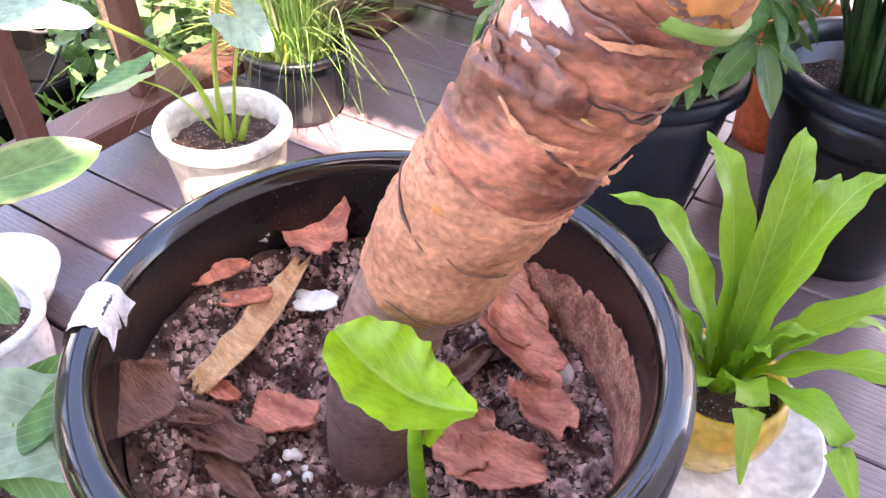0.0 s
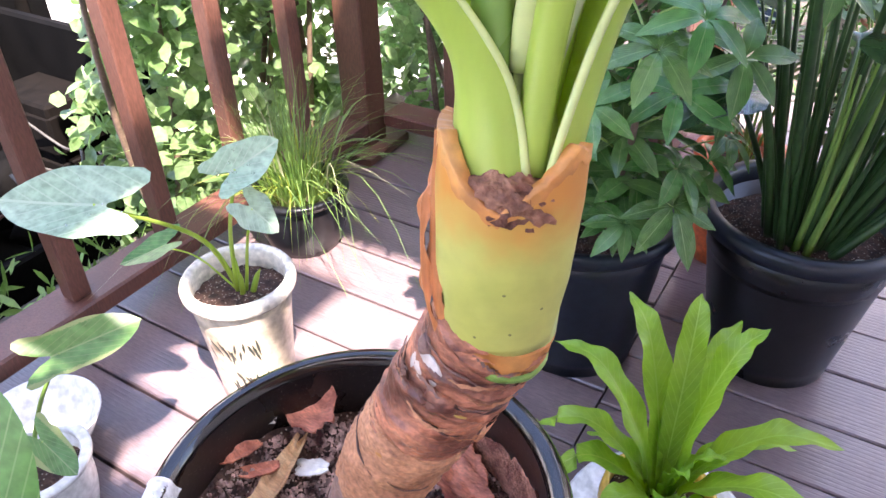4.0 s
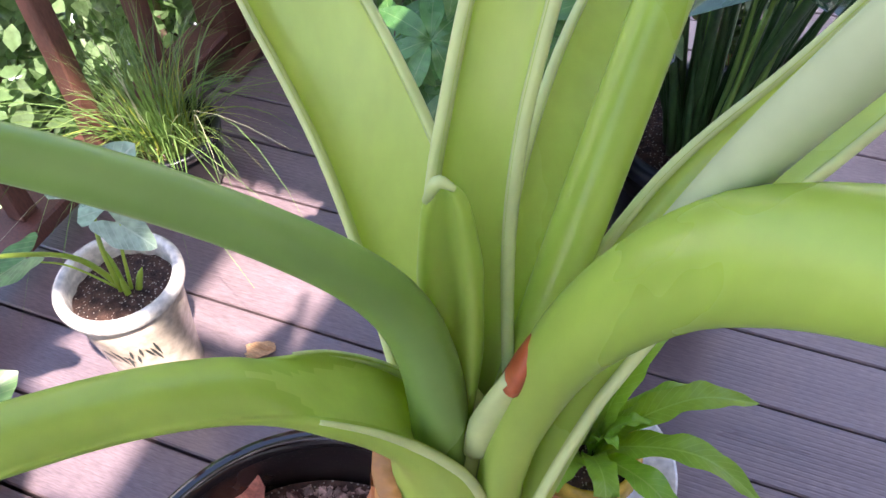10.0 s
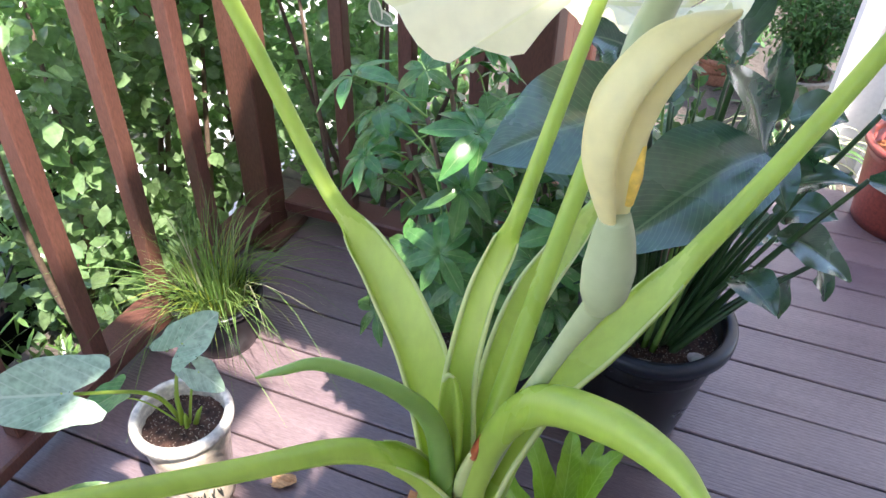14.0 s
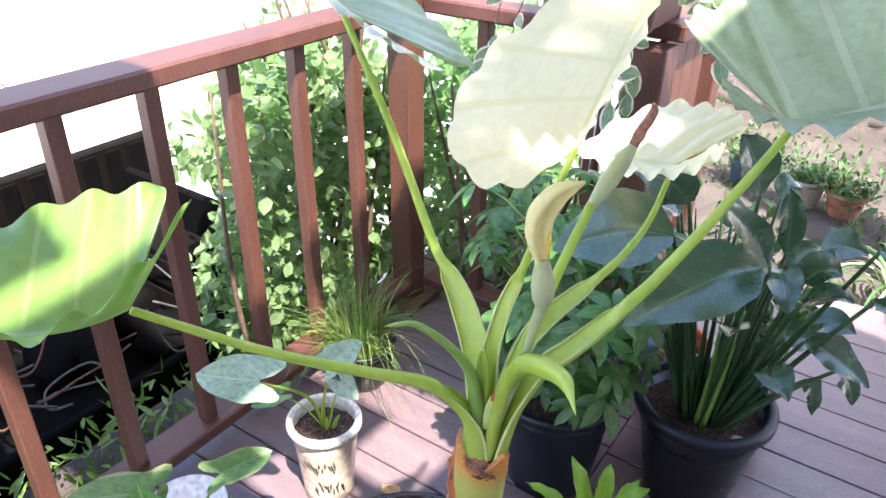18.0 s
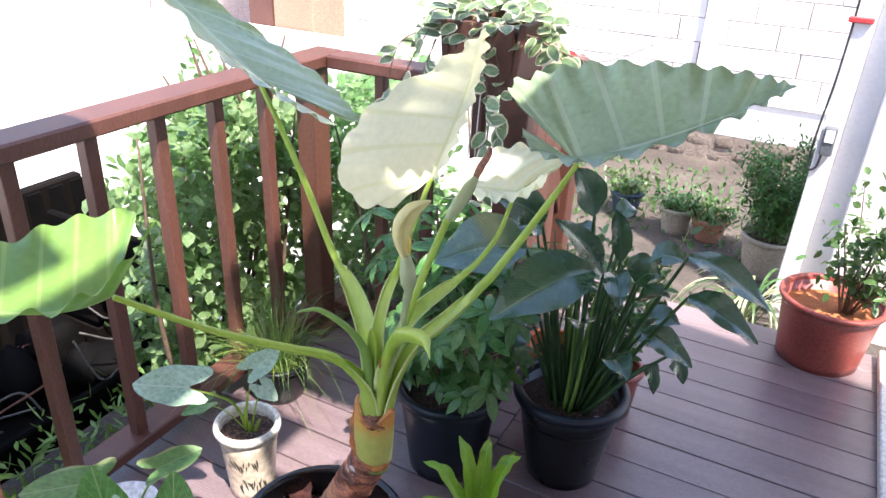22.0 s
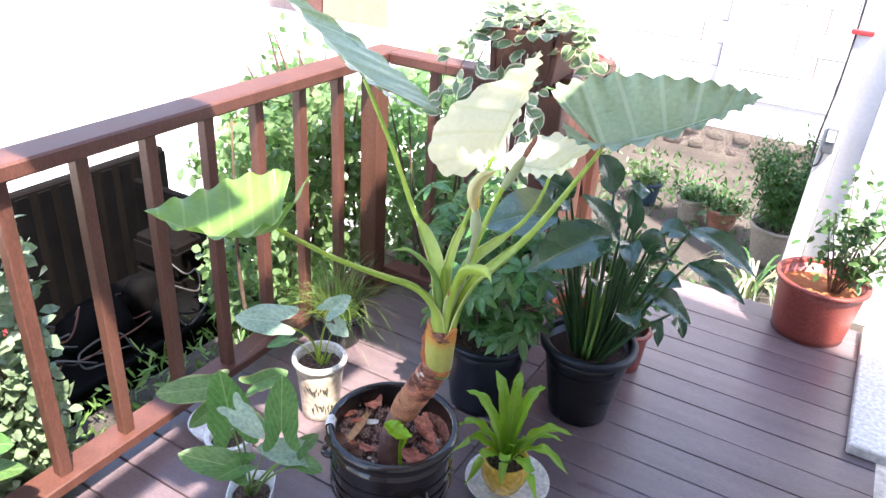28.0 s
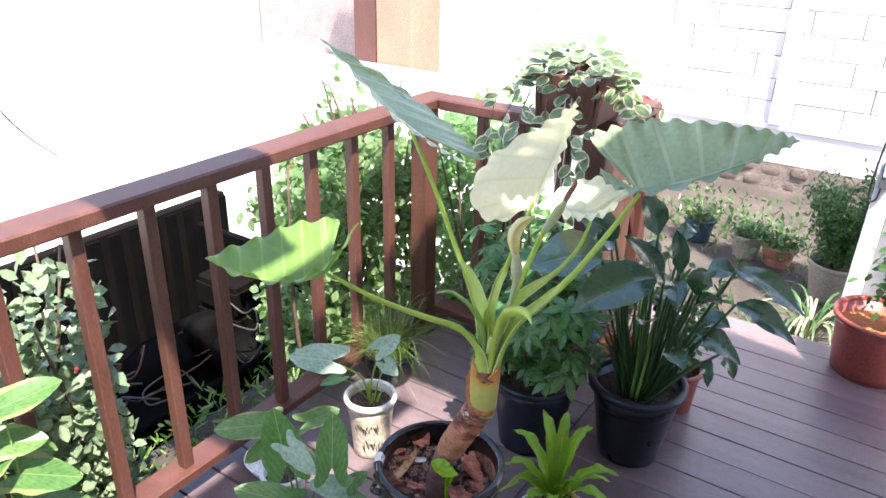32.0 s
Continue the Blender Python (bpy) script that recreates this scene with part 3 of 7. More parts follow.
def raw_leaves(name, spots, mat, parent=None, label="", shape="oval"):
    """Many small leaves in one mesh. spots: (place, direction, normal, length, width)."""
    vs, fs = [], []
    for p, d, nn, ln, w in spots:
        d = Vector(d).normalized()
        s = d.cross(Vector(nn))
        s = s.normalized() if s.length > 1e-4 else Vector((1, 0, 0))
        up = s.cross(d)
        p = Vector(p)
        k = len(vs)
        vs += [p, p + d * ln * 0.35 - s * w * 0.5 + up * w * 0.12, p + d * ln * 0.35 + s * w * 0.5 + up * w * 0.12, p + d * ln * 0.4,
               p + d * ln * 0.72 - s * w * 0.42 + up * w * 0.06, p + d * ln * 0.72 + s * w * 0.42 + up * w * 0.06, p + d * ln - up * w * 0.12]
        fs += [(k, k + 3, k + 1), (k, k + 2, k + 3), (k + 1, k + 3, k + 4), (k + 2, k + 5, k + 3), (k + 3, k + 6, k + 4), (k + 3, k + 5, k + 6)]
    off = BASE.get(parent, Vector((0, 0, 0)))
    me = bpy.data.meshes.new(name)
    me.from_pydata([tuple(v - off) for v in vs], [], fs)
    me.polygons.foreach_set("use_smooth", [True] * len(fs))
    me.materials.append(M[mat])
    ob = new(name, me)
    if parent:
        ob.parent = parent
    BASE[ob] = off
    if label:
        ob["label"] = label
    return ob


def rnd(a, b):
    return random.uniform(a, b)


def rvec(s=1.0):
    return Vector((random.gauss(0, s), random.gauss(0, s), random.gauss(0, s)))


def disc_soil(at, r, h=0.012, seg=36):
    """A lumpy soil surface."""
    bm = bmesh.new()
    prof = [(0, h), (r * 0.3, h * 0.9), (r * 0.6, h * 0.7), (r * 0.85, h * 0.35), (r, 0)]
    b = lathe(prof, at, seg)
    for v in b.verts:
        v.co.z += 0.006 * noise.noise(v.co * 45) + 0.004 * noise.noise(v.co * 110)
    bm.free()
    return b


def pot(parent, at, r_top, r_base, h, mat, rim=0.012, lip=0.02, thick=0.008, rim_mat=None, foot=0.0, bulge=0.0, inner=None, seg=56, soil_down=0.03, soil_mat="soil"):
    """Pot body, rim and soil as parts."""
    n = 8
    prof = [(0, 0), (r_base * 0.8, 0)]
    for i in range(n + 1):
        u = i / n
        prof.append((r_base + (r_top - thick - r_base) * u + bulge * math.sin(math.pi * u), foot + (h - lip - foot) * u))
    prof_in = [(r_top - 2 * thick, h - lip), (r_top - 2.2 * thick, h - lip - soil_down - 0.03), (0, h - lip - soil_down - 0.04)]
    body = part("pot_body", lathe(prof + prof_in, at, seg), mat, parent)
    rp = [(r_top - 2 * thick, h - lip), (r_top - 2 * thick, h - 0.004), (r_top - 1.5 * thick, h), (r_top - 0.3 * thick + rim * 0.3, h), (r_top + rim * 0.4, h - lip * 0.25),
          (r_top + rim * 0.4, h - lip * 0.8), (r_top - thick, h - lip)]
    part("rim", lathe(rp, at, seg), rim_mat or mat, parent)
    part("soil", disc_soil((at[0], at[1], at[2] + h - lip - soil_down), r_top - 2 * thick - 0.001), soil_mat, parent, "gritty dark potting soil")
    return body

# ---- ground, deck, rail, walls ----
bm = box(-40, 40, -40, 40, -0.75, -0.62, 0)
setting("ground", bm, "street", "pale sunlit concrete yard round the deck", "ground")
bm = box(-1.32, 4.0, 2.71, 6.2, -0.62, -0.35, 0.02)
setting("garden_bed", bm, "earth", "bare trodden earth of a small back garden", "garden ground")

deck = thing("deck", (0, 0, 0), "purple-brown painted timber deck with open board joints", "deck", kind="structure")
part("joists", box(-1.26, 1.22, -2.35, 2.67, -0.58, -0.034, 0), "shaded_wood", deck, "dark timber frame below the boards", False)


def board_mesh(name, x0, x1, w):
    bm = bmesh.new()
    n = 14
    prof = [(-w / 2, -0.028), (-w / 2, -0.003), (-w / 2 + 0.003, 0.0)]
    for i in range(1, n):
        y = -w / 2 + 0.003 + (w - 0.006) * i / n
        prof += [(y - 0.0022, 0.0), (y, -0.0004), (y + 0.0022, 0.0)]
    prof += [(w / 2 - 0.003, 0.0), (w / 2, -0.003), (w / 2, -0.028)]
    a = [bm.verts.new((x0, y, z)) for y, z in prof]
    b = [bm.verts.new((x1, y, z)) for y, z in prof]
    for i in range(len(prof) - 1):
        bm.faces.new((a[i], b[i], b[i + 1], a[i + 1]))
    bm.faces.new(a)
    bm.faces.new(b[::-1])
    return mesh_of(name, bm, "deck", False)


PITCH = 0.1525
left_board = board_mesh("deck_board", -1.27, -0.102, PITCH - 0.006)
right_board = board_mesh("deck_board", -0.098, 1.23, PITCH - 0.0035)
for me, y0, y1, phase in ((left_board, -2.3, 2.60, 0.1175), (right_board, -2.3, 2.60, 0.089)):
    k = math.ceil((y0 - phase) / PITCH)
    while phase + (k + 1) * PITCH < y1 + 0.12:
        ob = new("board", me)
        ob.parent = deck
        ob.location = (0, phase + (k + 0.5) * PITCH, rnd(-0.0012, 0.0012))
        k += 1

RX = -1.112
rail = thing("balustrade", (RX, 0, 0), "red-brown stained timber balustrade along the deck edge", "railing", kind="structure")
part("cap_rail", box(RX - 0.065, RX + 0.06, -2.35, 1.77, 1.148, 1.198, 0.007), "rail", rail, "wide flat handrail", False)
part("bottom_rail", box(RX - 0.06, RX + 0.05, -2.35, 1.59, 0.075, 0.118, 0.005), "rail", rail, "", False)
bal = mesh_of("baluster", box(-0.021, 0.021, -0.021, 0.021, 0.118, 1.148, 0.003), "rail", False)
for k in range(-11, 5):
    ob = new("baluster", bal)
    ob.parent = rail
    ob.location = (0, 0.388 + 0.243 * k, 0)
part("corner_post", box(RX - 0.05, RX + 0.045, 1.594, 1.686, 0.003, 1.148, 0.005), "rail", rail, "", False)
part("post_foot", box(RX - 0.09, RX + 0.09, 1.53, 1.74, 0.002, 0.03, 0.004), "rail", rail, "", False)

rail2 = thing("balustrade", (-0.7, 1.63, 0), "red-brown stained timber balustrade closing the deck corner", "railing", kind="structure")
part("cap_rail", box(RX + 0.063, -0.34, 1.645, 1.77, 1.148, 1.198, 0.007), "rail", rail2, "wide flat handrail", False)
part("bottom_rail", box(RX + 0.052, -0.34, 1.66, 1.76, 0.075, 0.118, 0.005), "rail", rail2, "", False)
for k in range(3):
    ob = new("baluster", bal)
    ob.parent = rail2
    ob.location = (-0.84 + 0.205 * k + 0.7, 0.08, 0)
part("corner_post", box(-0.335, -0.225, 1.655, 1.76, 0.003, 1.148, 0.005), "rail", rail2, "", False)

gate = thing("side_balustrade", (-0.3, 1.9, 0), "dark brown plank balustrade leading to the garden steps", "railing", kind="structure")
part("cap_rail", box(-0.34, -0.215, 1.774, 2.26, 1.148, 1.198, 0.006), "rail", gate, "", False)
plank = mesh_of("plank", box(-0.012, 0.012, -0.05, 0.05, 0.02, 1.146, 0.003), "planter_wood", False)
for k in range(4):
    ob = new("plank", plank)
    ob.parent = gate
    ob.location = (0.02, -0.075 + 0.104 * k, 0)
part("end_post", box(-0.325, -0.235, 2.262, 2.35, 0.003, 1.165, 0.005), "rail", gate, "", False)
part("brace", box(-0.03, 0.03, -0.03, 0.03, 0, 0.95, 0.004, m=pose(-0.3, 2.62, -0.1, 28, 0, 0)), "rail", gate, "slanting brace of the end post", False)

# back wall of painted blocks on a footing of field stones
WY = 6.1
wall = thing("wall_back", (0, WY, 0), "white painted concrete block wall on a field-stone footing", "wall", kind="structure")
part("wall_core", box(-7.0, 4.0, WY + 0.02, WY + 0.2, -0.62, 3.4, 0), "mortar", wall, "", False)
part("ledge", box(-7.0, 4.0, WY - 0.03, WY + 0.02, 0.20, 0.25, 0.008), "block", wall, "painted ledge under the blocks", False)
part("plinth", box(-7.0, 4.0, WY - 0.012, WY + 0.02, -0.11, 0.20, 0.004), "block", wall, "", False)
blk = mesh_of("block", box(-0.196, 0.196, 0.004, 0.026, -0.096, 0.096, 0.004), "block", False)
for r in range(15):
    x = -4.4 + (0.2 if r % 2 else 0.0)
    while x < 3.6:
        ob = new("block", blk)
        ob.parent = wall
        ob.location = (x + rnd(-0.004, 0.004), rnd(-0.003, 0.003), 0.35 + 0.2 * r)
        x += 0.4
part("drain_strip", box(-0.33 - 0.06, -0.33 + 0.06, WY - 0.045, WY + 0.02, 0.25, 3.4, 0.006), "white_frame", wall, "white painted upright strip", False)


def stone_mesh(seed):
    bm = bmesh.new()
    bmesh.ops.create_icosphere(bm, subdivisions=2, radius=1)
    for v in bm.verts:
        s = 1 + 0.25 * noise.noise(v.co * 1.3 + Vector((seed, 0, 0))) + 0.08 * noise.noise(v.co * 4)
        v.co = Vector((math.copysign(abs(v.co.x) ** 0.7, v.co.x), math.copysign(abs(v.co.y) ** 0.7, v.co.y), math.copysign(abs(v.co.z) ** 0.7, v.co.z))) * s
    return mesh_of("stone", bm, "stone", True)


stones = [stone_mesh(i * 3.1) for i in range(5)]
part("rubble_bed", box(-7.0, 4.0, WY - 0.0105, WY + 0.02, -0.62, -0.113, 0), "rubble_mortar", wall, "crumbling earth mortar of the footing", False)
z = -0.175
for row in range(4):
    x = -3.4 + rnd(0, 0.2)
    hh = rnd(0.05, 0.066)
    while x < 2.2:
        w = rnd(0.06, 0.15)
        ob = new("stone", random.choice(stones))
        ob.parent = wall
        ob.location = (x + w, 0.012 + rnd(-0.012, 0.012), z + rnd(-0.015, 0.015))
        ob.scale = (w * 0.98, 0.030, hh * rnd(0.85, 1.12))
        ob.rotation_euler = (0, rnd(-0.16, 0.16), rnd(-0.15, 0.15))
        x += 2 * w + rnd(0.0, 0.02)
    z -= 2 * hh

# yard beyond the rail
wl = thing("wall_street", (-7.2, 3, -0.62), "white sunlit yard wall across the street", "wall", kind="structure")
part("wall_body", box(-7.3, -7.1, -8, 12, -0.62, 3.0, 0.01), "house_wall", wl, "", False)
lw = thing("wall_low", (-3, 4.6, -0.62), "low white yard wall in full sun", "wall", kind="structure")
part("wall_body", box(-7.1, -1.4, 4.55, 4.7, -0.62, 0.57, 0.01), "house_wall", lw, "", False)
gp = thing("gate_pillar", (-3.35, 4.95, -0.62), "beige rendered pillar with a brown painted edge", "pillar", kind="structure")
part("pillar_body", box(-3.88, -3.443, 4.72, 5.2, -0.62, 4.2, 0.01), "plaster", gp, "", False)
part("corner_board", box(-4.155, -3.883, 4.71, 5.1, -0.62, 4.2, 0.008), "rail", gp, "brown corner board", False)
kerb = thing("kerb_slab", (-2.6, 1.5, -0.62), "grey concrete slab path beside the hedge", "path", kind="structure")
part("slab", box(-3.2, -2.0, -3, 4.5, -0.62, -0.585, 0.01), "concrete", kerb, "", False)

# house side: unseen eave and shade panel, wall, door frame, step
eave = thing("unseen_eave", (1.6, -0.2, 2.5), "unseen timber eave of the house, edge cut to shape sun and shade", "roof", kind="structure")
bm = bmesh.new()
# out-of-view outline, notched to place sunlight and shade on plants and deck
EAVE = [(0.34, -3.2), (0.34, -0.38), (0.47, -0.34), (0.47, -0.08), (0.62, 0.02), (0.67, 0.45), (-0.20, 0.45), (-0.20, 1.15), (0.66, 1.25), (1.2, 1.75), (1.75, 1.68), (2.2, 1.62), (4.5, 1.6), (4.5, -3.2)]
lo = [bm.verts.new((x, y, 2.5)) for x, y in EAVE]
hi = [bm.verts.new((x, y, 2.62)) for x, y in EAVE]
bm.faces.new(lo[::-1])
bm.faces.new(hi)
for i in range(len(EAVE)):
    j = (i + 1) % len(EAVE)
    bm.faces.new((lo[i], lo[j], hi[j], hi[i]))
part("roof_slab", bm, "planter_wood", eave, "", False)
# invented overhead sun blocker, never in view; outline follows the wanted shade
aw = thing("awning", (-0.5, 0, 2.46), "unseen flat panel added above the deck rail to block the sun", "awning", kind="structure")
bm = bmesh.new()
SHADE_OUTLINE = [(-1.25, -0.42), (0.0, -0.42), (0.0, -1.3), (0.36, -1.3), (0.36, -1.2), (0.14, -1.2), (0.14, -0.62), (0.24, -0.62), (0.24, -0.40), (0.14, -0.38), (0.14, -0.29), (0.27, -0.28), (0.27, -0.17), (0.14, -0.16), (0.14, -0.02), (0.50, 0.005), (0.50, 0.05), (0.32, 0.06), (0.33, 0.30), (-0.20, 0.30), (-0.20, 0.22), (-1.25, 0.22)]
lo = [bm.verts.new((x, y, 2.480)) for x, y in SHADE_OUTLINE]
hi = [bm.verts.new((x, y, 2.498)) for x, y in SHADE_OUTLINE]
bm.faces.new(lo[::-1])
bm.faces.new(hi)
for i in range(len(SHADE_OUTLINE)):
    j = (i + 1) % len(SHADE_OUTLINE)
    bm.faces.new((lo[i], lo[j], hi[j], hi[i]))
part("cloth", bm, "house_wall", aw, "", False)
hw = thing("wall_house", (1.35, 0, 0), "pale rendered house wall beside the deck", "wall", kind="structure")
part("wall_body", box(1.30, 1.45, -3.2, 1.60, -0.62, 2.497, 0.005), "house_wall", hw, "", False)
part("wall_return", box(1.452, 4.4, 1.45, 1.60, -0.62, 2.497, 0.005), "house_wall", hw, "", False)
bw = thing("wall_rear", (0, -2.6, 0), "pale rendered wall at the end of the deck", "wall", kind="structure")
part("wall_body", box(-0.2, 1.295, -2.7, -2.55, -0.62, 2.497, 0.005), "house_wall", bw, "", False)

st = thing("door_step", (1.2, 2.1, 0), "worn white concrete door step on the deck", "step")
part("slab", box(1.12, 1.29, 1.66, 2.66, 0.001, 0.05, 0.006), "step", st, "", False)

# ---- the large elephant-ear plant in its black glazed pot ----
PC = (-0.110, 0.309, 0.0)
ear = thing("potted_elephant_ear", PC, "tall elephant-ear plant with ringed trunk in chipped black pot", "potted plant")
prof = [(0, 0), (0.125, 0), (0.135, 0.012), (0.138, 0.05), (0.158, 0.2), (0.174, 0.36), (0.178, 0.455), (0.1765, 0.475), (0.168, 0.48), (0.168, 0.486)]
part("pot_body", lathe(prof, PC, 72), "glaze", ear, "black glazed stoneware wall")
prof = [(0.168, 0.486), (0.178, 0.487), (0.187, 0.494), (0.1905, 0.505), (0.190, 0.516), (0.185, 0.524), (0.177, 0.527), (0.170, 0.524), (0.167, 0.516)]
part("rim", lathe(prof, PC, 96), "glaze", ear, "rounded glossy black rim")
prof = [(0.167, 0.516), (0.165, 0.50), (0.166, 0.47), (0.168, 0.44), (0.166, 0.40), (0.16, 0.36), (0, 0.34)]
part("inner_wall", lathe(prof, PC, 72), "glaze_in", ear, "dusty dark inner wall splashed with soil")
for k in range(3):
    part("ridge", lathe([(0.1745 + 0.0013 * k, 0.31 + 0.045 * k), (0.180, 0.318 + 0.045 * k), (0.1755 + 0.0013 * k, 0.326 + 0.045 * k)], PC, 72), "glaze", ear)
# lug handles
for a in (200, 320):
    ca, sa = math.cos(radians(a)), math.sin(radians(a))
    tx, ty = -sa, ca
    pts = [(PC[0] + ca * r + tx * s, PC[1] + sa * r + ty * s, z) for r, s, z in ((0.165, -0.045, 0.40), (0.196, -0.035, 0.395), (0.203, 0, 0.385), (0.196, 0.035, 0.395), (0.165, 0.045, 0.40))]
    part("lug_handle", tube(pts, [0.011, 0.010, 0.009, 0.010, 0.011], 20, 10), "glaze", ear)
# chip on the rim
bm = bmesh.new()
A0 = math.atan2(0.201 - PC[1], -0.289 - PC[0])
rows = []
for i in range(13):
    a = A0 + (i - 6) * 0.018
    row = []
    for j in range(9):
        b = -0.7 + 0.5 * noise.noise(Vector((i * 0.9, 0, 7))) + j / 8 * (3.9 + 0.7 * noise.noise(Vector((i * 0.9, 5, 7))))
        jag = 0.006 * noise.noise(Vector((i * 0.8, j * 0.8, 3)))
        rr = 0.1785 + math.cos(b) * (0.0142 + jag * 0.35)
        zz = 0.509 + math.sin(b) * (0.0192 + jag * 0.35)
        ragged = 0.03 * noise.noise(Vector((i // 12 * 9, j * 1.3, 11))) if i in (0, 12) else jag * 3
        row.append(bm.verts.new((PC[0] + rr * math.cos(a + ragged), PC[1] + rr * math.sin(a + ragged), zz)))
    rows.append(row)
for r0, r1 in zip(rows, rows[1:]):
    for j in range(8):
        bm.faces.new((r0[j], r0[j + 1], r1[j + 1], r1[j]))
part("chip", bm, "chip", ear, "bare white chipped patch of the rim")
bm = bmesh.new()
rows = []
for i in range(61):
    a = radians(-12 + 100 * i / 60)
    row = []
    top = 0.462 + 0.028 * math.sin(math.pi * i / 60) + 0.01 * noise.noise(Vector((i * 0.35, 0, 0)))
    for q in range(13):
        z = 0.385 + (top - 0.385) * q / 12
        r = 0.1668 - (0.006 * (1 - q / 12) + 0.0016 * (1 + noise.noise(Vector((i * 0.6, q * 0.7, 2))))) * math.sin(math.pi * min(1, i / 8, (60 - i) / 8) / 2) + 0.0032 * (q / 12) ** 6
        row.append(bm.verts.new((PC[0] + r * math.cos(a), PC[1] + r * math.sin(a), z)))
    rows.append(row)
for r0, r1 in zip(rows, rows[1:]):
    for q in range(12):
        bm.faces.new((r0[q], r0[q + 1], r1[q + 1], r1[q]))
part("clinging_dirt", bm, "red_dust", ear, "reddish soil caked on the inner wall")


def soil_z(x, y):
    """Height of the soil: level round the trunk, banked up against the far side of the pot."""
    dx, dy = x - PC[0], y - PC[1]
    r = min(1.0, math.hypot(dx, dy) / 0.165)
    side = 0.5 - 0.5 * math.cos(math.atan2(dy, dx) - radians(15))
    return 0.396 + 0.07 * r ** 2.4 * (0.16 + 0.84 * side)


bm = bmesh.new()
rings = []
for k in range(1, 46):
    ring = []
    for i in range(150):
        a = 2 * math.pi * i / 150
        x, y = PC[0] + 0.1655 * k / 45 * math.cos(a), PC[1] + 0.1655 * k / 45 * math.sin(a)
        q = Vector((x, y, 0))
        ring.append(bm.verts.new((x, y, soil_z(x, y) + 0.003 * noise.noise(q * 70) + 0.0022 * noise.noise(q * 190))))
    rings.append(ring)
for a, b in zip(rings, rings[1:]):
    for i in range(150):
        bm.faces.new((a[i], a[(i + 1) % 150], b[(i + 1) % 150], b[i]))
bm.faces.new(rings[0])
part("soil", bm, "soil", ear, "gritty potting soil with pale grains")

# trunk
TR = [(-0.114, 0.295, 0.36), (-0.111, 0.297, 0.45), (-0.096, 0.30, 0.53), (-0.068, 0.307, 0.60), (-0.042, 0.315, 0.655), (-0.020, 0.322, 0.70), (0.0, 0.328, 0.745), (0.012, 0.331, 0.78)]


def bark_tube(pts, radii, n, seg, rings, ledge=0.05, fuzz=0.02, seed=0.0):
    """A tapering stem with slanting ring scars: each ring swells upward and ends in a small ledge."""
    bm = tube(pts, radii, n, seg, cap=True)
    c = spline(pts, n)
    for idx, v in enumerate(bm.verts):
        k, i = divmod(idx, seg)
        if k >= n:
            continue
        p = c[k]
        d = v.co - p
        a = 2 * math.pi * i / seg
        u = k / (n - 1)
        ph = u * rings + 0.22 * math.sin(a + u * 5 + seed) + 0.3 * noise.noise(Vector((math.cos(a) * 1.3, math.sin(a) * 1.3, u * 4 + seed)))
        saw = ph - math.floor(ph)
        h = ledge * (saw ** 2) - (ledge * 0.9 if saw > 0.94 else 0)
        h += 0.04 * noise.noise(Vector((math.cos(a) * 1.7, math.sin(a) * 1.7, u * 6 + seed))) + fuzz * noise.noise(v.co * 230) + fuzz * 0.8 * noise.noise(v.co * 90)
        v.co = p + d * (1 + h)
    return bm


part("trunk_base", bark_tube([TR[0], TR[1], TR[2], (-0.078, 0.304, 0.582)], [0.0325, 0.0315, 0.0300, 0.0295], 90, 72, 5, 0.03, 0.02), "bark_lower", ear, "dark brown lower trunk with faint rings")
part("trunk_middle", bark_tube([(-0.079, 0.304, 0.575), (-0.068, 0.307, 0.60), (-0.050, 0.3125, 0.638), (-0.040, 0.3155, 0.66)], [0.0345, 0.0375, 0.0385, 0.0385], 110, 96, 2.2, 0.05, 0.035, 2.0), "bark", ear, "tan fibrous bulge of the trunk")
part("trunk_top", bark_tube([(-0.044, 0.3145, 0.652), (-0.030, 0.319, 0.68), (-0.012, 0.3245, 0.718), (0.004, 0.329, 0.752), (0.012, 0.331, 0.78)], [0.0365, 0.0382, 0.0382, 0.0378, 0.0360], 130, 96, 4.6, 0.085, 0.025, 4.0), "bark_red", ear, "reddish brown upper trunk with raised leaf scars")
for k, (px, pz, w, ln, dep, mt, lab) in enumerate(((-0.025, 0.728, 0.012, 0.017, 0.0014, "bark_pale", "bare whitish leaf scar"), (-0.007, 0.715, 0.011, 0.014, 0.0045, "bark_red", "rounded dormant bud"), (0.015, 0.712, 0.002, 0.007, 0.0009, "stump_amber", "amber resin streak"),
                                                   (-0.052, 0.647, 0.005, 0.0055, 0.0014, "stump_orange", "small round bud scar"), (-0.040, 0.738, 0.007, 0.008, 0.003, "bark_lower", "knotty scar"))):
    c = spline(TR, 80)
    ax = min(c, key=lambda q: abs(q.z - pz) + 0.5 * abs(q.x - px))
    i = c.index(ax)
    d = (c[min(i + 1, 79)] - c[i - 1]).normalized()
    s = Vector((px, 0.283, pz)) - ax
    s = (s - d * s.dot(d)).normalized()
    r = 0.0388
    t2 = d.cross(s)
    bm = bmesh.new()
    bmesh.ops.create_uvsphere(bm, u_segments=20, v_segments=10, radius=1)
    for v in bm.verts:
        q = v.co.copy()
        q *= 1 + 0.35 * noise.noise(q * 1.6 + Vector((k * 3, 0, 0)))
        drop = (1 - math.cos(min(1.2, abs(q.x) * ln / r))) * r
        v.co = ax + s * (r * 0.985 - drop + q.z * dep) + t2 * q.x * ln + d * q.y * w
    part("leaf_scar", bm, mt, ear, lab)
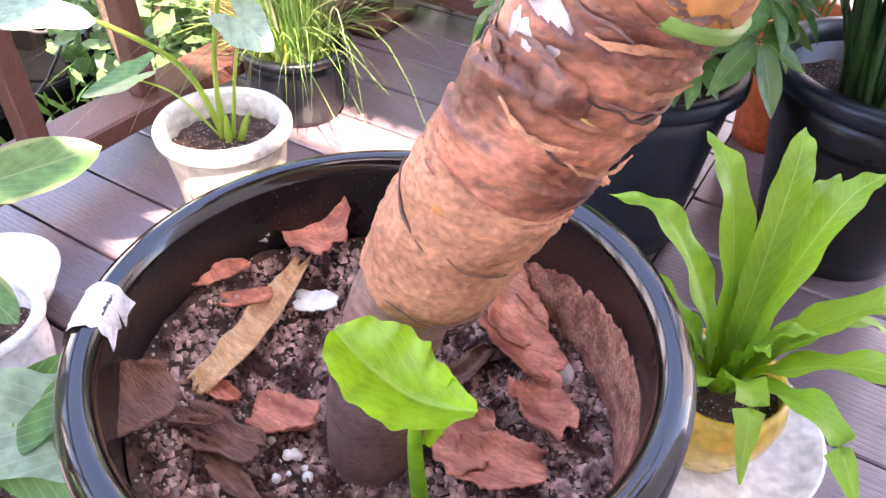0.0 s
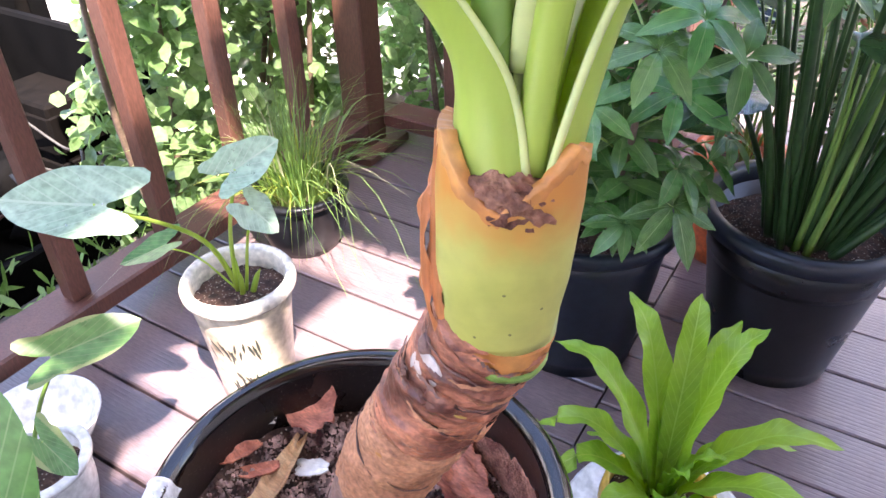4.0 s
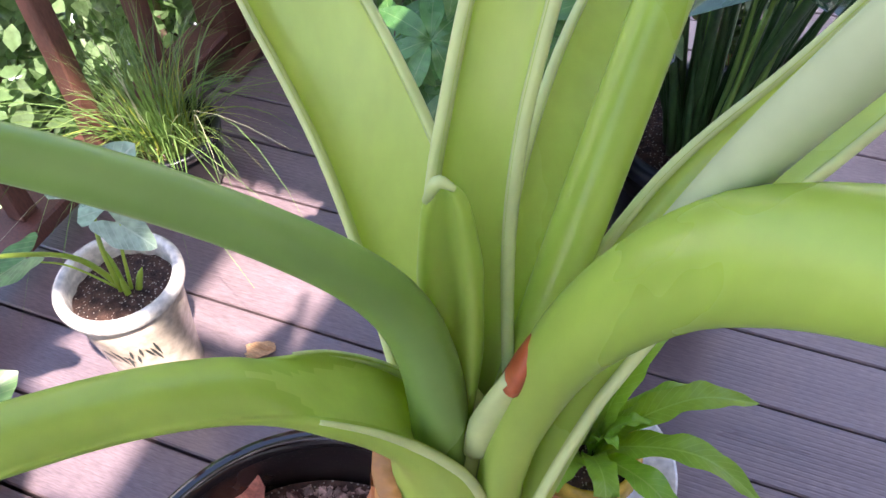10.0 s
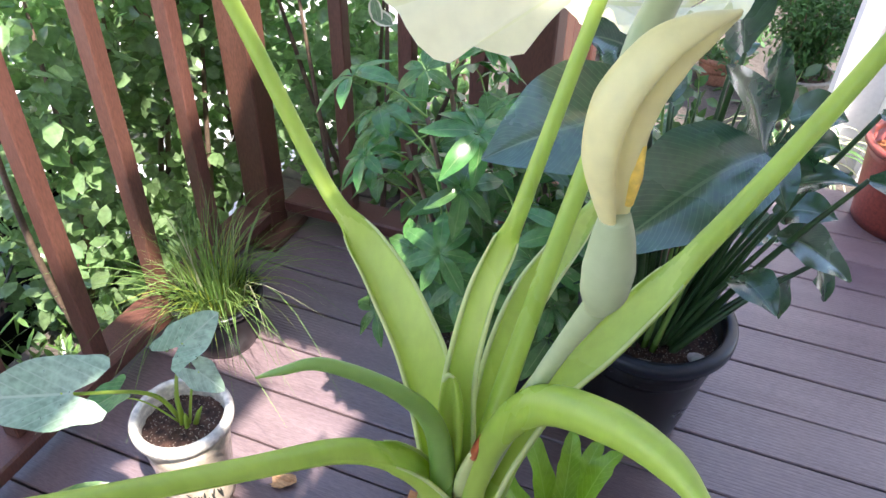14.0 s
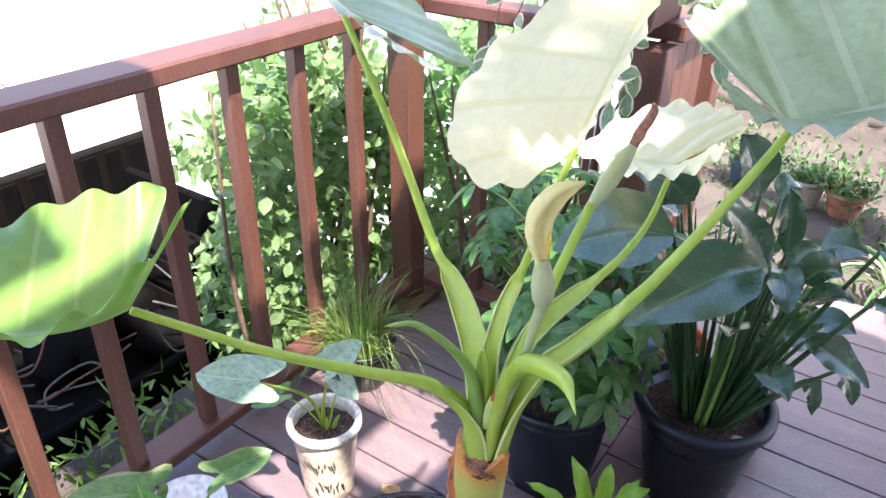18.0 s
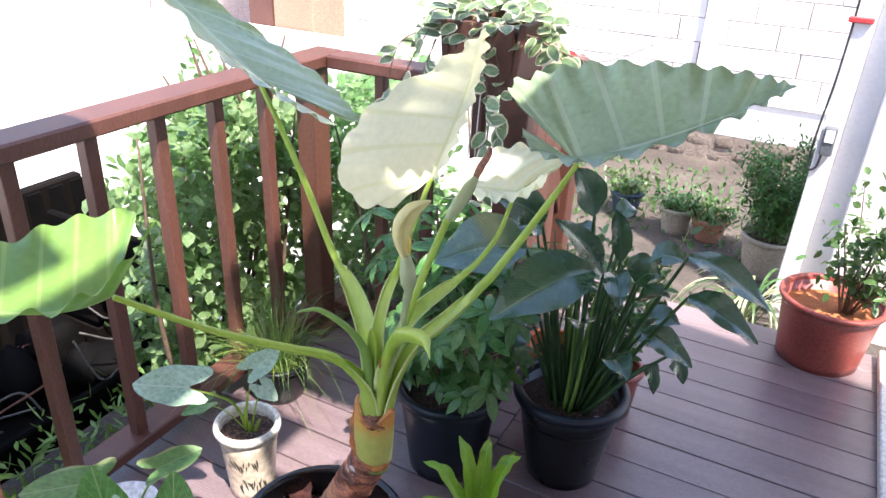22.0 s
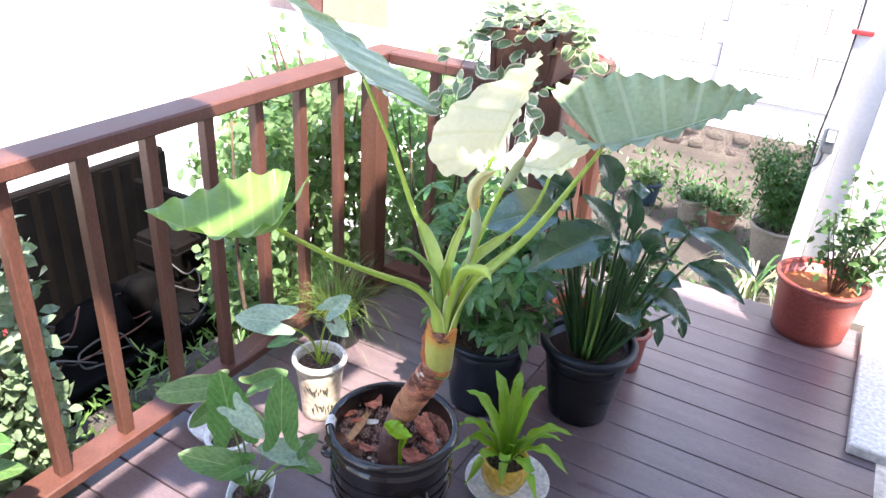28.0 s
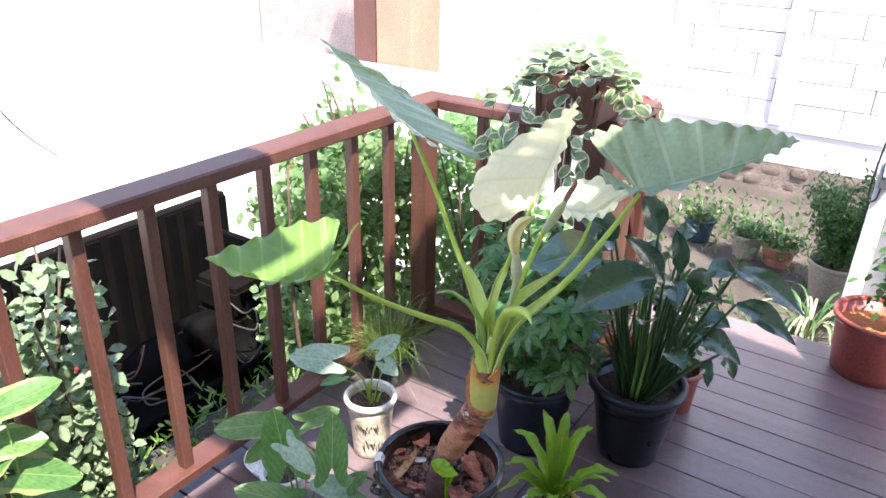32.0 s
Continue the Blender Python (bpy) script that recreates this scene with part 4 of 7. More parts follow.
for k in range(20):
    c = spline(TR, 200)
    i = int(rnd(0.10, 0.93) * 199)
    d = (c[i + 1] - c[i - 1]).normalized()
    s1 = d.cross(Vector((0, 1, 0))).normalized()
    s2 = d.cross(s1)
    rr = 0.0312 if c[i].z < 0.58 else 0.0388 if c[i].z < 0.655 else 0.0392
    a0, span = rnd(0, 6.28), rnd(1.2, 3.4)
    tilt = rnd(0.003, 0.009)
    pts = []
    for q in range(16):
        a = a0 + span * q / 15
        rw = rr * (1 + 0.03 * noise.noise(Vector((math.cos(a) * 1.7, math.sin(a) * 1.7, k * 1.7))))
        pts.append(c[i] + (s1 * math.cos(a) + s2 * math.sin(a)) * rw + d * (tilt * math.sin(a + 2.1) + 0.004 * noise.noise(Vector((a * 2.5, k, 0)))))
    part("ring_scar", tube(pts, [0.0002, 0.0007, 0.0004, 0.0010, 0.0005, 0.0002], 70, 6, rough=0.4), random.choice(("bark_dark", "bark_dark", "bark_lower")), ear)
# ragged papery husks along the trunk rings
for k in range(34):
    u = rnd(0.52, 0.97)
    a = rnd(-3.0, 0.1)
    c = spline(TR, 60)
    i = int(u * 58)
    d = (c[i + 1] - c[max(i - 1, 0)]).normalized()
    r = 0.0385 + 0.003 * (u > 0.66)
    ln = rnd(0.1, 0.3)
    pts = []
    for q in range(5):
        s = Vector((math.cos(a + q * ln), math.sin(a + q * ln), 0))
        s = (s - d * s.dot(d)).normalized()
        pts.append(c[i] + s * (r + 0.0006 * math.sin(q * 1.1 + k)) + d * (0.004 * math.sin(q + k)))
    part("husk_edge", strap(pts, [0.0005, 0.0014, 0.0019, 0.0014, 0.0004], d.cross(Vector((0, 0, 1))) + Vector((0, -1, 0)), 12, 2, wave=0.001), random.choice(("dry_dark", "bark_red", "bark_lower", "bark")), ear)

# cut sheath stump round the top of the trunk


def shell(profile, centre, a0, a1, top, n=28, m=14, thick=0.004, lean=(0.06, 0.0)):
    """A curved sheath: profile gives (height, radius); top(u) gives the height of its torn upper edge."""
    bm = bmesh.new()
    hs = [p[0] for p in profile]
    rs = [p[1] for p in profile]
    outer, inner = [], []
    for i in range(n + 1):
        u = i / n
        a = a0 + (a1 - a0) * u
        zt = top(u)
        co, ci = [], []
        for j in range(m + 1):
            z = hs[0] + (zt - hs[0]) * j / m
            q = min(1.0, (z - hs[0]) / (hs[-1] - hs[0]))
            r = lerp_list(rs, q)
            cx, cy = centre[0] + lean[0] * (z - hs[0]), centre[1] + lean[1] * (z - hs[0])
            co.append(bm.verts.new((cx + r * math.cos(a), cy + r * math.sin(a), z)))
            ci.append(bm.verts.new((cx + (r - thick) * math.cos(a), cy + (r - thick) * math.sin(a), z)))
        outer.append(co)
        inner.append(ci)
    for g in (outer, inner):
        for a, b in zip(g, g[1:]):
            for j in range(m):
                bm.faces.new((a[j], a[j + 1], b[j + 1], b[j]))
    for a, b, c, d in zip(outer, outer[1:], inner, inner[1:]):
        bm.faces.new((a[m], b[m], d[m], c[m]))
        bm.faces.new((a[0], b[0], d[0], c[0]))
    for o, i2 in ((outer[0], inner[0]), (outer[-1], inner[-1])):
        for j in range(m):
            bm.faces.new((o[j], o[j + 1], i2[j + 1], i2[j]))
    bmesh.ops.recalc_face_normals(bm, faces=bm.faces[:])
    return bm


A_CUT = (184.0, 352.0)


def torn(u):
    s = min(1.0, abs(A_CUT[0] + (A_CUT[1] - A_CUT[0]) * u - 283) / 52)
    return 0.870 + 0.030 * s ** 1.3 + 0.003 * noise.noise(Vector((u * 22, 0, 1))) + 0.0015 * noise.noise(Vector((u * 70, 0, 2)))


RS = [0.0370, 0.0430, 0.0440, 0.0410]


def sheath_point(u, z, dr=0.0):
    a = radians(A_CUT[0] + (A_CUT[1] - A_CUT[0]) * u)
    r = lerp_list(RS, min(1.0, max(0.0, (z - 0.765) / 0.16))) + dr
    return (0.012 + 0.06 * (z - 0.765) + r * math.cos(a), 0.331 + r * math.sin(a), z)


part("trunk_collar", tube([(0.006, 0.329, 0.750), (0.010, 0.330, 0.759), (0.013, 0.331, 0.770)], [0.0360, 0.0378, 0.0365], 12, 48, rough=0.06), "stump_orange", ear, "orange-brown ring below the cut sheath")
part("trunk_collar", tube([(0.0075, 0.3295, 0.749), (0.0095, 0.33, 0.7545)], [0.0384, 0.0384], 4, 48, rough=0.06), "petiole_dark", ear)
stump = part("cut_sheath", shell([(0.765, RS[0]), (0.82, RS[1]), (0.87, RS[2]), (0.925, RS[3])], (0.012, 0.331), radians(A_CUT[0]), radians(A_CUT[1]), torn, 64, 18, 0.006, lean=(0.06, 0.0)), "stump", ear, "yellow-green cut leaf sheath with an orange torn edge")
for (z0, z1, dr, mt, lab) in ((-0.007, 0.0025, 0.0008, "stump_orange", "orange-brown torn edge"),):
    bm = bmesh.new()
    rows = []
    for i in range(65):
        u = i / 64
        row = []
        jag = 0.006 * noise.noise(Vector((u * 17, z0 * 90, 5)))
        for q in range(5):
            row.append(bm.verts.new(sheath_point(u, torn(u) + z0 + jag * (1 - q / 4) + (z1 - z0) * q / 4, dr)))
        if z1 > 0:
            row.append(bm.verts.new(sheath_point(u, torn(u) + 0.001, -0.008)))
        rows.append(row)
    for a, b in zip(rows, rows[1:]):
        for j in range(len(a) - 1):
            bm.faces.new((a[j], b[j], b[j + 1], a[j + 1]))
    part("torn_edge", bm, mt, stump, lab)
bm = bmesh.new()
bmesh.ops.create_uvsphere(bm, u_segments=40, v_segments=20, radius=1)
for v in bm.verts:
    q = v.co * (1 + 0.35 * noise.noise(v.co * 4) + 0.15 * noise.noise(v.co * 11))
    v.co = Vector((0.026 + q.x * 0.026, 0.304 + q.y * 0.017, 0.874 + q.z * 0.015 - abs(q.x) * 0.004))
part("rotted_core", bm, "cut_brown", stump, "crumbly brown cut face")
for k, (dx, w, top) in enumerate(((0.0, 0.010, 0.900), (0.006, 0.006, 0.868))):
    pts = [(-0.010 - dx, 0.300, 0.758), (-0.018 - dx, 0.299, 0.80), (-0.0185 - dx, 0.302, 0.852), (-0.016 - dx * 0.4, 0.305, top)]
    part("peeling_husk", strap(pts, [w * 0.6, w, w * 0.95, w * 0.5], (-0.55, -0.83, 0), 26, 8, fold=-0.5, wave=0.003, waves=3, seed=k * 2.0), "husk_red", ear, "peeling orange-brown husk")
part("crown", tube([(0.014, 0.332, 0.76), (0.02, 0.334, 0.84), (0.020, 0.332, 0.90), (0.016, 0.330, 0.95)], [0.034, 0.031, 0.020, 0.006], 20, 32), "sheath", ear, "pale green crown of overlapping sheaths")



def stalk(pts, halves, radii, opens, sheath_to, n=84, deep=0.85, mat="petiole", seed=0.0):
    """A leaf stalk: its lower part is a broad open sheath (half widths), its upper part a round stem (radii)."""
    c = spline(pts, n)
    bm = bmesh.new()
    rows = []
    m = 15
    op = Vector(opens)
    edges = ([], [])
    for k, p in enumerate(c):
        u = k / (n - 1)
        d = (c[min(k + 1, n - 1)] - c[max(k - 1, 0)]).normalized()
        sd = d.cross(op).normalized()
        nn = sd.cross(d).normalized()
        if nn.dot(op) < 0:
            nn = -nn
        r = lerp_list(radii, u)
        f = min(1.0, max(0.0, (sheath_to - u) / 0.11))
        f = f * f * (3 - 2 * f)
        hw = r + (lerp_list(halves, min(1.0, u / sheath_to)) - r) * f
        dp = r + (max(r, hw * deep) - r) * f
        row = []
        for i in range(m):
            a = math.pi * (-0.5 + i / (m - 1)) * (1 + 0.10 * f)
            row.append(p + sd * hw * math.sin(a) - nn * dp * math.cos(a))
        for i in range(m - 1, -1, -1):
            a = math.pi * (-0.5 + i / (m - 1)) * (1 + 0.10 * f)
            th = 0.0018 + 0.62 * dp * max(0.0, math.cos(a)) ** 1.5
            inner = p + sd * (hw - 0.0012) * math.sin(a) - nn * (dp * math.cos(a) - th)
            full = p + sd * r * math.sin(a) + nn * r * 0.86 * math.cos(a)
            row.append(inner.lerp(full, 1 - f))
        rows.append([bm.verts.new(v) for v in row])
        if f > 0.6:
            edges[0].append(row[0])
            edges[1].append(row[m - 1])
    w = 2 * m
    for k, (a, b) in enumerate(zip(rows, rows[1:])):
        for i in range(w):
            f = bm.faces.new((a[i], a[(i + 1) % w], b[(i + 1) % w], b[i]))
            f.material_index = 1 if i >= m and abs(i - 1.5 * m + 0.5) < m * 3.2 * (sheath_to - 0.02 - k / (n - 1)) else 0
    bm.faces.new(rows[0])
    bm.faces.new(rows[-1][::-1])
    bmesh.ops.recalc_face_normals(bm, faces=bm.faces[:])
    st = part("leaf_stalk", bm, mat, ear)
    st.data.materials.append(M["petiole_in"])
    for e in edges:
        part("sheath_rim", tube(e, [0.0022, 0.0024, 0.0022, 0.0018, 0.0008], 40, 8), "sheath", st, "pale rolled edge")
    return st


def ear_blade(st, mat, label, j, tip, sides, sag=(0, 0, 0), wave=0.006, waves=11, n=64, m=12, corr=0.003, seed=0.0):
    """A lobed blade hung at j and pointing to tip; each side is the course of its edge from the sinus over the lobe to the tip."""
    bm = bmesh.new()
    uvl = bm.loops.layers.uv.verify()
    J, T = Vector(j), Vector(tip)
    sag = Vector(sag)
    for sgn, edge in zip((-1, 1), sides):
        e = spline([J.lerp(Vector(edge[0]), 0.12)] + [Vector(q) for q in edge] + [T], n)
        start = 0.30
        rows = []
        for k, o in enumerate(e):
            u = k / (n - 1)
            g = max(0.0, (u - start) / (1 - start)) ** 0.9
            mid = J.lerp(T, g) + sag * 4 * g * (1 - g)
            row = []
            nrm = (o - mid).cross(T - J)
            if nrm.length > 1e-9:
                nrm.normalize()
            for q in range(m + 1):
                v = q / m
                b = mid.lerp(o, v)
                taper = math.sin(math.pi * min(1.0, u * 6, (1 - u) * 6) / 2)
                h = wave * v ** 4 * math.sin(u * waves * 2 * math.pi + seed) * taper
                h += corr * (1 - abs(2 * ((u * 8) % 1) - 1)) * math.sin(math.pi * v) * taper
                out = (o - mid)
                b = b + nrm * h + out * (0.022 * v ** 6 * math.cos(u * waves * 2 * math.pi + seed + 0.6) * taper)
                row.append((bm.verts.new(b), (u + 0.5 * v, 0.5 + 0.5 * sgn * v)))
            rows.append(row)
        for a, b in zip(rows, rows[1:]):
            for q in range(m):
                qd = (a[q], a[q + 1], b[q + 1], b[q])
                f = bm.faces.new([x[0] for x in qd])
                for lp, x in zip(f.loops, qd):
                    lp[uvl].uv = x[1]
    bmesh.ops.remove_doubles(bm, verts=bm.verts[:], dist=0.0004)
    bmesh.ops.recalc_face_normals(bm, faces=bm.faces[:])
    return part("leaf_blade", bm, mat, st, label)


# stalk and leaf that reach out low towards the open deck
sL = stalk([(0.014, 0.328, 0.84), (0.011, 0.3257, 0.893), (0.005, 0.318, 0.942), (-0.018, 0.298, 0.986), (-0.049, 0.262, 1.023), (-0.083, 0.196, 1.066), (-0.136, 0.082, 1.147), (-0.192, -0.036, 1.248)],
           [0.036, 0.032, 0.024, 0.0185, 0.0155, 0.0115], [0.014, 0.0130, 0.0125, 0.0110, 0.0095, 0.0078, 0.0062, 0.0046], (0.35, 0.35, 1), 0.53)
ear_blade(sL, "big_leaf_lime", "broad cupped green leaf with a ruffled edge", (-0.192, -0.038, 1.250), (-0.347, -0.234, 1.319),
          [[(-0.240, 0.060, 1.332), (-0.290, 0.042, 1.326), (-0.335, 0.000, 1.318), (-0.348, -0.070, 1.312), (-0.350, -0.150, 1.316)],
           [(-0.160, 0.034, 1.357), (-0.143, -0.020, 1.337), (-0.150, -0.080, 1.302), (-0.168, -0.135, 1.288), (-0.208, -0.180, 1.286), (-0.275, -0.218, 1.300)]], sag=(0.03, -0.01, -0.024), wave=0.010, waves=7, corr=0.003, seed=1.0)
# tall back left stalk
sB = stalk([(0.012, 0.342, 0.84), (0.004, 0.346, 0.90), (-0.006, 0.354, 0.955), (-0.028, 0.371, 1.020), (-0.068, 0.392, 1.075), (-0.100, 0.403, 1.108), (-0.135, 0.413, 1.142), (-0.205, 0.425, 1.270), (-0.260, 0.431, 1.365), (-0.315, 0.438, 1.450)],
           [0.022, 0.019, 0.0195, 0.0205, 0.0190, 0.0150, 0.0085], [0.014, 0.013, 0.012, 0.011, 0.010, 0.0085, 0.0070, 0.0062, 0.0055, 0.0045], (0.25, -1, 0.35), 0.64)
ear_blade(sB, "big_leaf", "long grey-green leaf seen nearly edge on", (-0.315, 0.438, 1.450), (-0.600, 0.410, 1.660),
          [[(-0.162, 0.530, 1.372), (-0.205, 0.580, 1.382), (-0.280, 0.600, 1.420), (-0.390, 0.575, 1.490), (-0.480, 0.490, 1.580)],
           [(-0.150, 0.455, 1.386), (-0.160, 0.385, 1.425), (-0.200, 0.335, 1.470), (-0.280, 0.300, 1.530), (-0.400, 0.310, 1.610)]], wave=0.006, waves=11, seed=2.0)
# the leaf whose sun glare is put into its near-white colour
sC = stalk([(0.016, 0.340, 0.84), (0.015, 0.340, 0.94), (0.0135, 0.341, 1.040), (0.020, 0.356, 1.112), (0.031, 0.367, 1.156), (0.038, 0.373, 1.182), (0.045, 0.386, 1.220), (0.062, 0.420, 1.310), (0.068, 0.430, 1.335)],
           [0.020, 0.016, 0.0135, 0.0105, 0.0098, 0.0090, 0.0078], [0.013, 0.012, 0.010, 0.0085, 0.0070, 0.0058, 0.0052, 0.0045, 0.004], (0.1, -1, 0.2), 0.60)
ear_blade(sC, "big_leaf_sunlit", "leaf with sun glare put into its near-white colour", (0.068, 0.430, 1.335), (0.182, 0.369, 1.613),
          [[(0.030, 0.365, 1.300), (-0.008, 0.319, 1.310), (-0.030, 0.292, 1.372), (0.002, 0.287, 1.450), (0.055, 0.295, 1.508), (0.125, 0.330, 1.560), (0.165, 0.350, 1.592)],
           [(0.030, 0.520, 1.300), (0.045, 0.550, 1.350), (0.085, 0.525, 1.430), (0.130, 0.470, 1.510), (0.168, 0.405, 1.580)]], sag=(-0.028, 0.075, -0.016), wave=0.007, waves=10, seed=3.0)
# small leaf at the back, in the same sun-glare colour
sD = stalk([(0.024, 0.342, 0.84), (0.026, 0.350, 0.92), (0.027, 0.370, 0.975), (0.028, 0.410, 1.022), (0.035, 0.460, 1.045), (0.050, 0.525, 1.058), (0.064, 0.590, 1.068), (0.080, 0.645, 1.090), (0.092, 0.705, 1.130), (0.097, 0.762, 1.200)],
           [0.020, 0.015, 0.012, 0.0125, 0.0145, 0.0125, 0.0090], [0.013, 0.012, 0.010, 0.009, 0.0085, 0.0078, 0.0070, 0.0062, 0.0052, 0.0042], (0.3, -0.8, 0.9), 0.68)
ear_blade(sD, "big_leaf_sunlit", "small creased leaf with sun glare put into its pale colour", (0.097, 0.764, 1.203), (-0.057, 0.713, 1.207),
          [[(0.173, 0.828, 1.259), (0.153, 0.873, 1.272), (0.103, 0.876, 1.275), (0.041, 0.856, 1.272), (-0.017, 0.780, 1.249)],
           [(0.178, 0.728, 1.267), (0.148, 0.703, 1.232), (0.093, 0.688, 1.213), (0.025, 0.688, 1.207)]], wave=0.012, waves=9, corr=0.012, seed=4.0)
# right hand stalk and leaf
sR = stalk([(0.022, 0.328, 0.84), (0.036, 0.334, 0.91), (0.052, 0.345, 0.970), (0.076, 0.369, 1.030), (0.106, 0.400, 1.062), (0.136, 0.435, 1.098), (0.161, 0.465, 1.130), (0.178, 0.482, 1.156), (0.215, 0.510, 1.225), (0.255, 0.545, 1.305), (0.282, 0.573, 1.363)],
           [0.031, 0.023, 0.0168, 0.0165, 0.0160, 0.0145, 0.0110], [0.014, 0.013, 0.012, 0.011, 0.0105, 0.010, 0.0092, 0.0085, 0.0075, 0.0064, 0.005], (-0.5, -0.6, 0.9), 0.60)
ear_blade(sR, "big_leaf", "large flat green leaf with a scalloped edge", (0.282, 0.573, 1.365), (0.595, 0.700, 1.523),
          [[(0.117, 0.637, 1.452), (0.150, 0.690, 1.480), (0.240, 0.720, 1.508), (0.363, 0.712, 1.526), (0.470, 0.722, 1.530), (0.550, 0.722, 1.526)],
           [(0.215, 0.470, 1.437), (0.255, 0.448, 1.412), (0.340, 0.480, 1.405), (0.460, 0.590, 1.440), (0.545, 0.668, 1.490)]], sag=(0, 0, -0.012), wave=0.009, waves=14, corr=0.005, seed=5.0)
# two short stalks that lost their blades
part("short_stalk", tube([(0.008, 0.318, 0.87), (0.0105, 0.317, 0.963), (0.0047, 0.3066, 1.030), (-0.012, 0.280, 1.085), (-0.045, 0.251, 1.124), (-0.066, 0.234, 1.126), (-0.081, 0.2285, 1.119)], [0.0110, 0.0105, 0.0085, 0.0063, 0.0050, 0.0030, 0.0008], 60, 18, groove=0.2, up=(0, 0.3, 1)), "petiole_dark", ear, "short curling green stalk without a blade")
part("short_stalk", tube([(0.032, 0.318, 0.87), (0.0385, 0.321, 0.957), (0.054, 0.317, 1.030), (0.083, 0.306, 1.084), (0.130, 0.279, 1.116), (0.165, 0.250, 1.132), (0.187, 0.217, 1.142), (0.201, 0.197, 1.142)], [0.0095, 0.0094, 0.0114, 0.0138, 0.0128, 0.0098, 0.0036, 0.0006], 60, 18, groove=0.35, up=(0.3, 0.3, 1)), "petiole", ear, "short bent-over green stalk tapering to a thread")
# bud and red tipped bract
part("bud", tube([(0.014, 0.324, 0.95), (0.014, 0.324, 0.99), (0.013, 0.324, 1.03), (0.012, 0.324, 1.055), (0.012, 0.324, 1.063)], [0.0070, 0.0098, 0.0098, 0.0066, 0.0030], 40, 22, groove=0.5, up=(0.2, -1, 0)), "petiole", ear, "furled young leaf with a pale tip")
part("bud_tip", tube([(0.0075, 0.3215, 1.059), (0.0105, 0.3225, 1.0658), (0.015, 0.323, 1.0645)], [0.0012, 0.0020, 0.0008], 10, 10), "sheath", ear)
part("bract", tube([(0.026, 0.320, 0.935), (0.0285, 0.317, 0.962), (0.033, 0.3145, 0.985), (0.037, 0.314, 1.001)], [0.0072, 0.0070, 0.0058, 0.0046], 18, 14, flat=0.6), "sheath", ear)
part("bract_tip", tube([(0.036, 0.3135, 0.997), (0.039, 0.315, 1.009), (0.0415, 0.317, 1.019), (0.0425, 0.318, 1.023)], [0.0047, 0.0045, 0.0032, 0.0010], 14, 14, flat=0.7), "bract_red", ear, "red-brown dried bract tip")
# flower stalks
fl = part("flower_stalk", tube([(0.026, 0.322, 0.90), (0.0512, 0.3258, 0.9954), (0.0735, 0.3239, 1.0783), (0.0891, 0.3095, 1.1353), (0.1078, 0.290, 1.196)], [0.0075, 0.0066, 0.0060, 0.0060, 0.0078], 40, 16), "spathe_green", ear, "grey-green flower stalk")
part("spathe_tube", tube([(0.107, 0.2905, 1.193), (0.109, 0.286, 1.208), (0.1095, 0.282, 1.226), (0.109, 0.279, 1.246), (0.108, 0.276, 1.262)], [0.0080, 0.0128, 0.0136, 0.0110, 0.0076], 36, 22), "spathe_green", fl, "swollen grey-green spathe tube")
part("spathe_hood", tube([(0.108, 0.2765, 1.261), (0.1055, 0.2735, 1.278), (0.103, 0.272, 1.298), (0.1055, 0.273, 1.320), (0.116, 0.280, 1.340), (0.128, 0.288, 1.350), (0.140, 0.297, 1.357)], [0.0077, 0.0115, 0.0150, 0.0160, 0.0138, 0.0088, 0.0014], 60, 24, groove=0.5, up=(0.8, -0.3, -0.4)), "spathe", fl, "creamy yellow hooded spathe")
part("spadix", tube([(0.1125, 0.2790, 1.268), (0.1135, 0.2775, 1.284), (0.1145, 0.2775, 1.300)], [0.0026, 0.0034, 0.0012], 16, 12), "spadix", fl)
f2 = part("flower_stalk", tube([(0.028, 0.330, 0.90), (0.042, 0.360, 1.018), (0.0585, 0.420, 1.134), (0.0755, 0.484, 1.238)], [0.0095, 0.0088, 0.0074, 0.0068], 40, 14), "petiole", ear, "grey-green stalk of a spent flower")
part("spathe_tube", tube([(0.0745, 0.4835, 1.233), (0.084, 0.510, 1.262), (0.092, 0.535, 1.288), (0.098, 0.550, 1.305)], [0.0066, 0.0128, 0.0120, 0.0066], 30, 18), "spathe_green", f2)
part("withered_hood", tube([(0.0975, 0.549, 1.303), (0.101, 0.563, 1.322), (0.107, 0.584, 1.344), (0.103, 0.592, 1.356)], [0.0066, 0.0085, 0.0074, 0.0020], 24, 10, rough=0.35, flat=0.5), "withered", f2, "withered brown spathe tip")
# basal shoot: a lime leaf on the soil
shoot = part("shoot_stalk", tube([(-0.047, 0.262, 0.395), (-0.050, 0.258, 0.464), (-0.048, 0.252, 0.510), (-0.045, 0.250, 0.545)], [0.0064, 0.0058, 0.0046, 0.0036], 22, 14, groove=0.35), "young_leaf", ear, "pale stalk of a basal shoot")
part("shoot_blade", strap([(-0.012, 0.252, 0.561), (-0.026, 0.250, 0.5555), (-0.046, 0.247, 0.553), (-0.068, 0.246, 0.560), (-0.086, 0.247, 0.568), (-0.096, 0.249, 0.572)], [0.004, 0.015, 0.0225, 0.0235, 0.0165, 0.003], (0.30, -0.30, 0.90), 40, 14, fold=0.85, wave=0.0030, waves=4.5, lobes=0.03), "young_leaf", shoot, "fresh lime-green cupped young leaf")
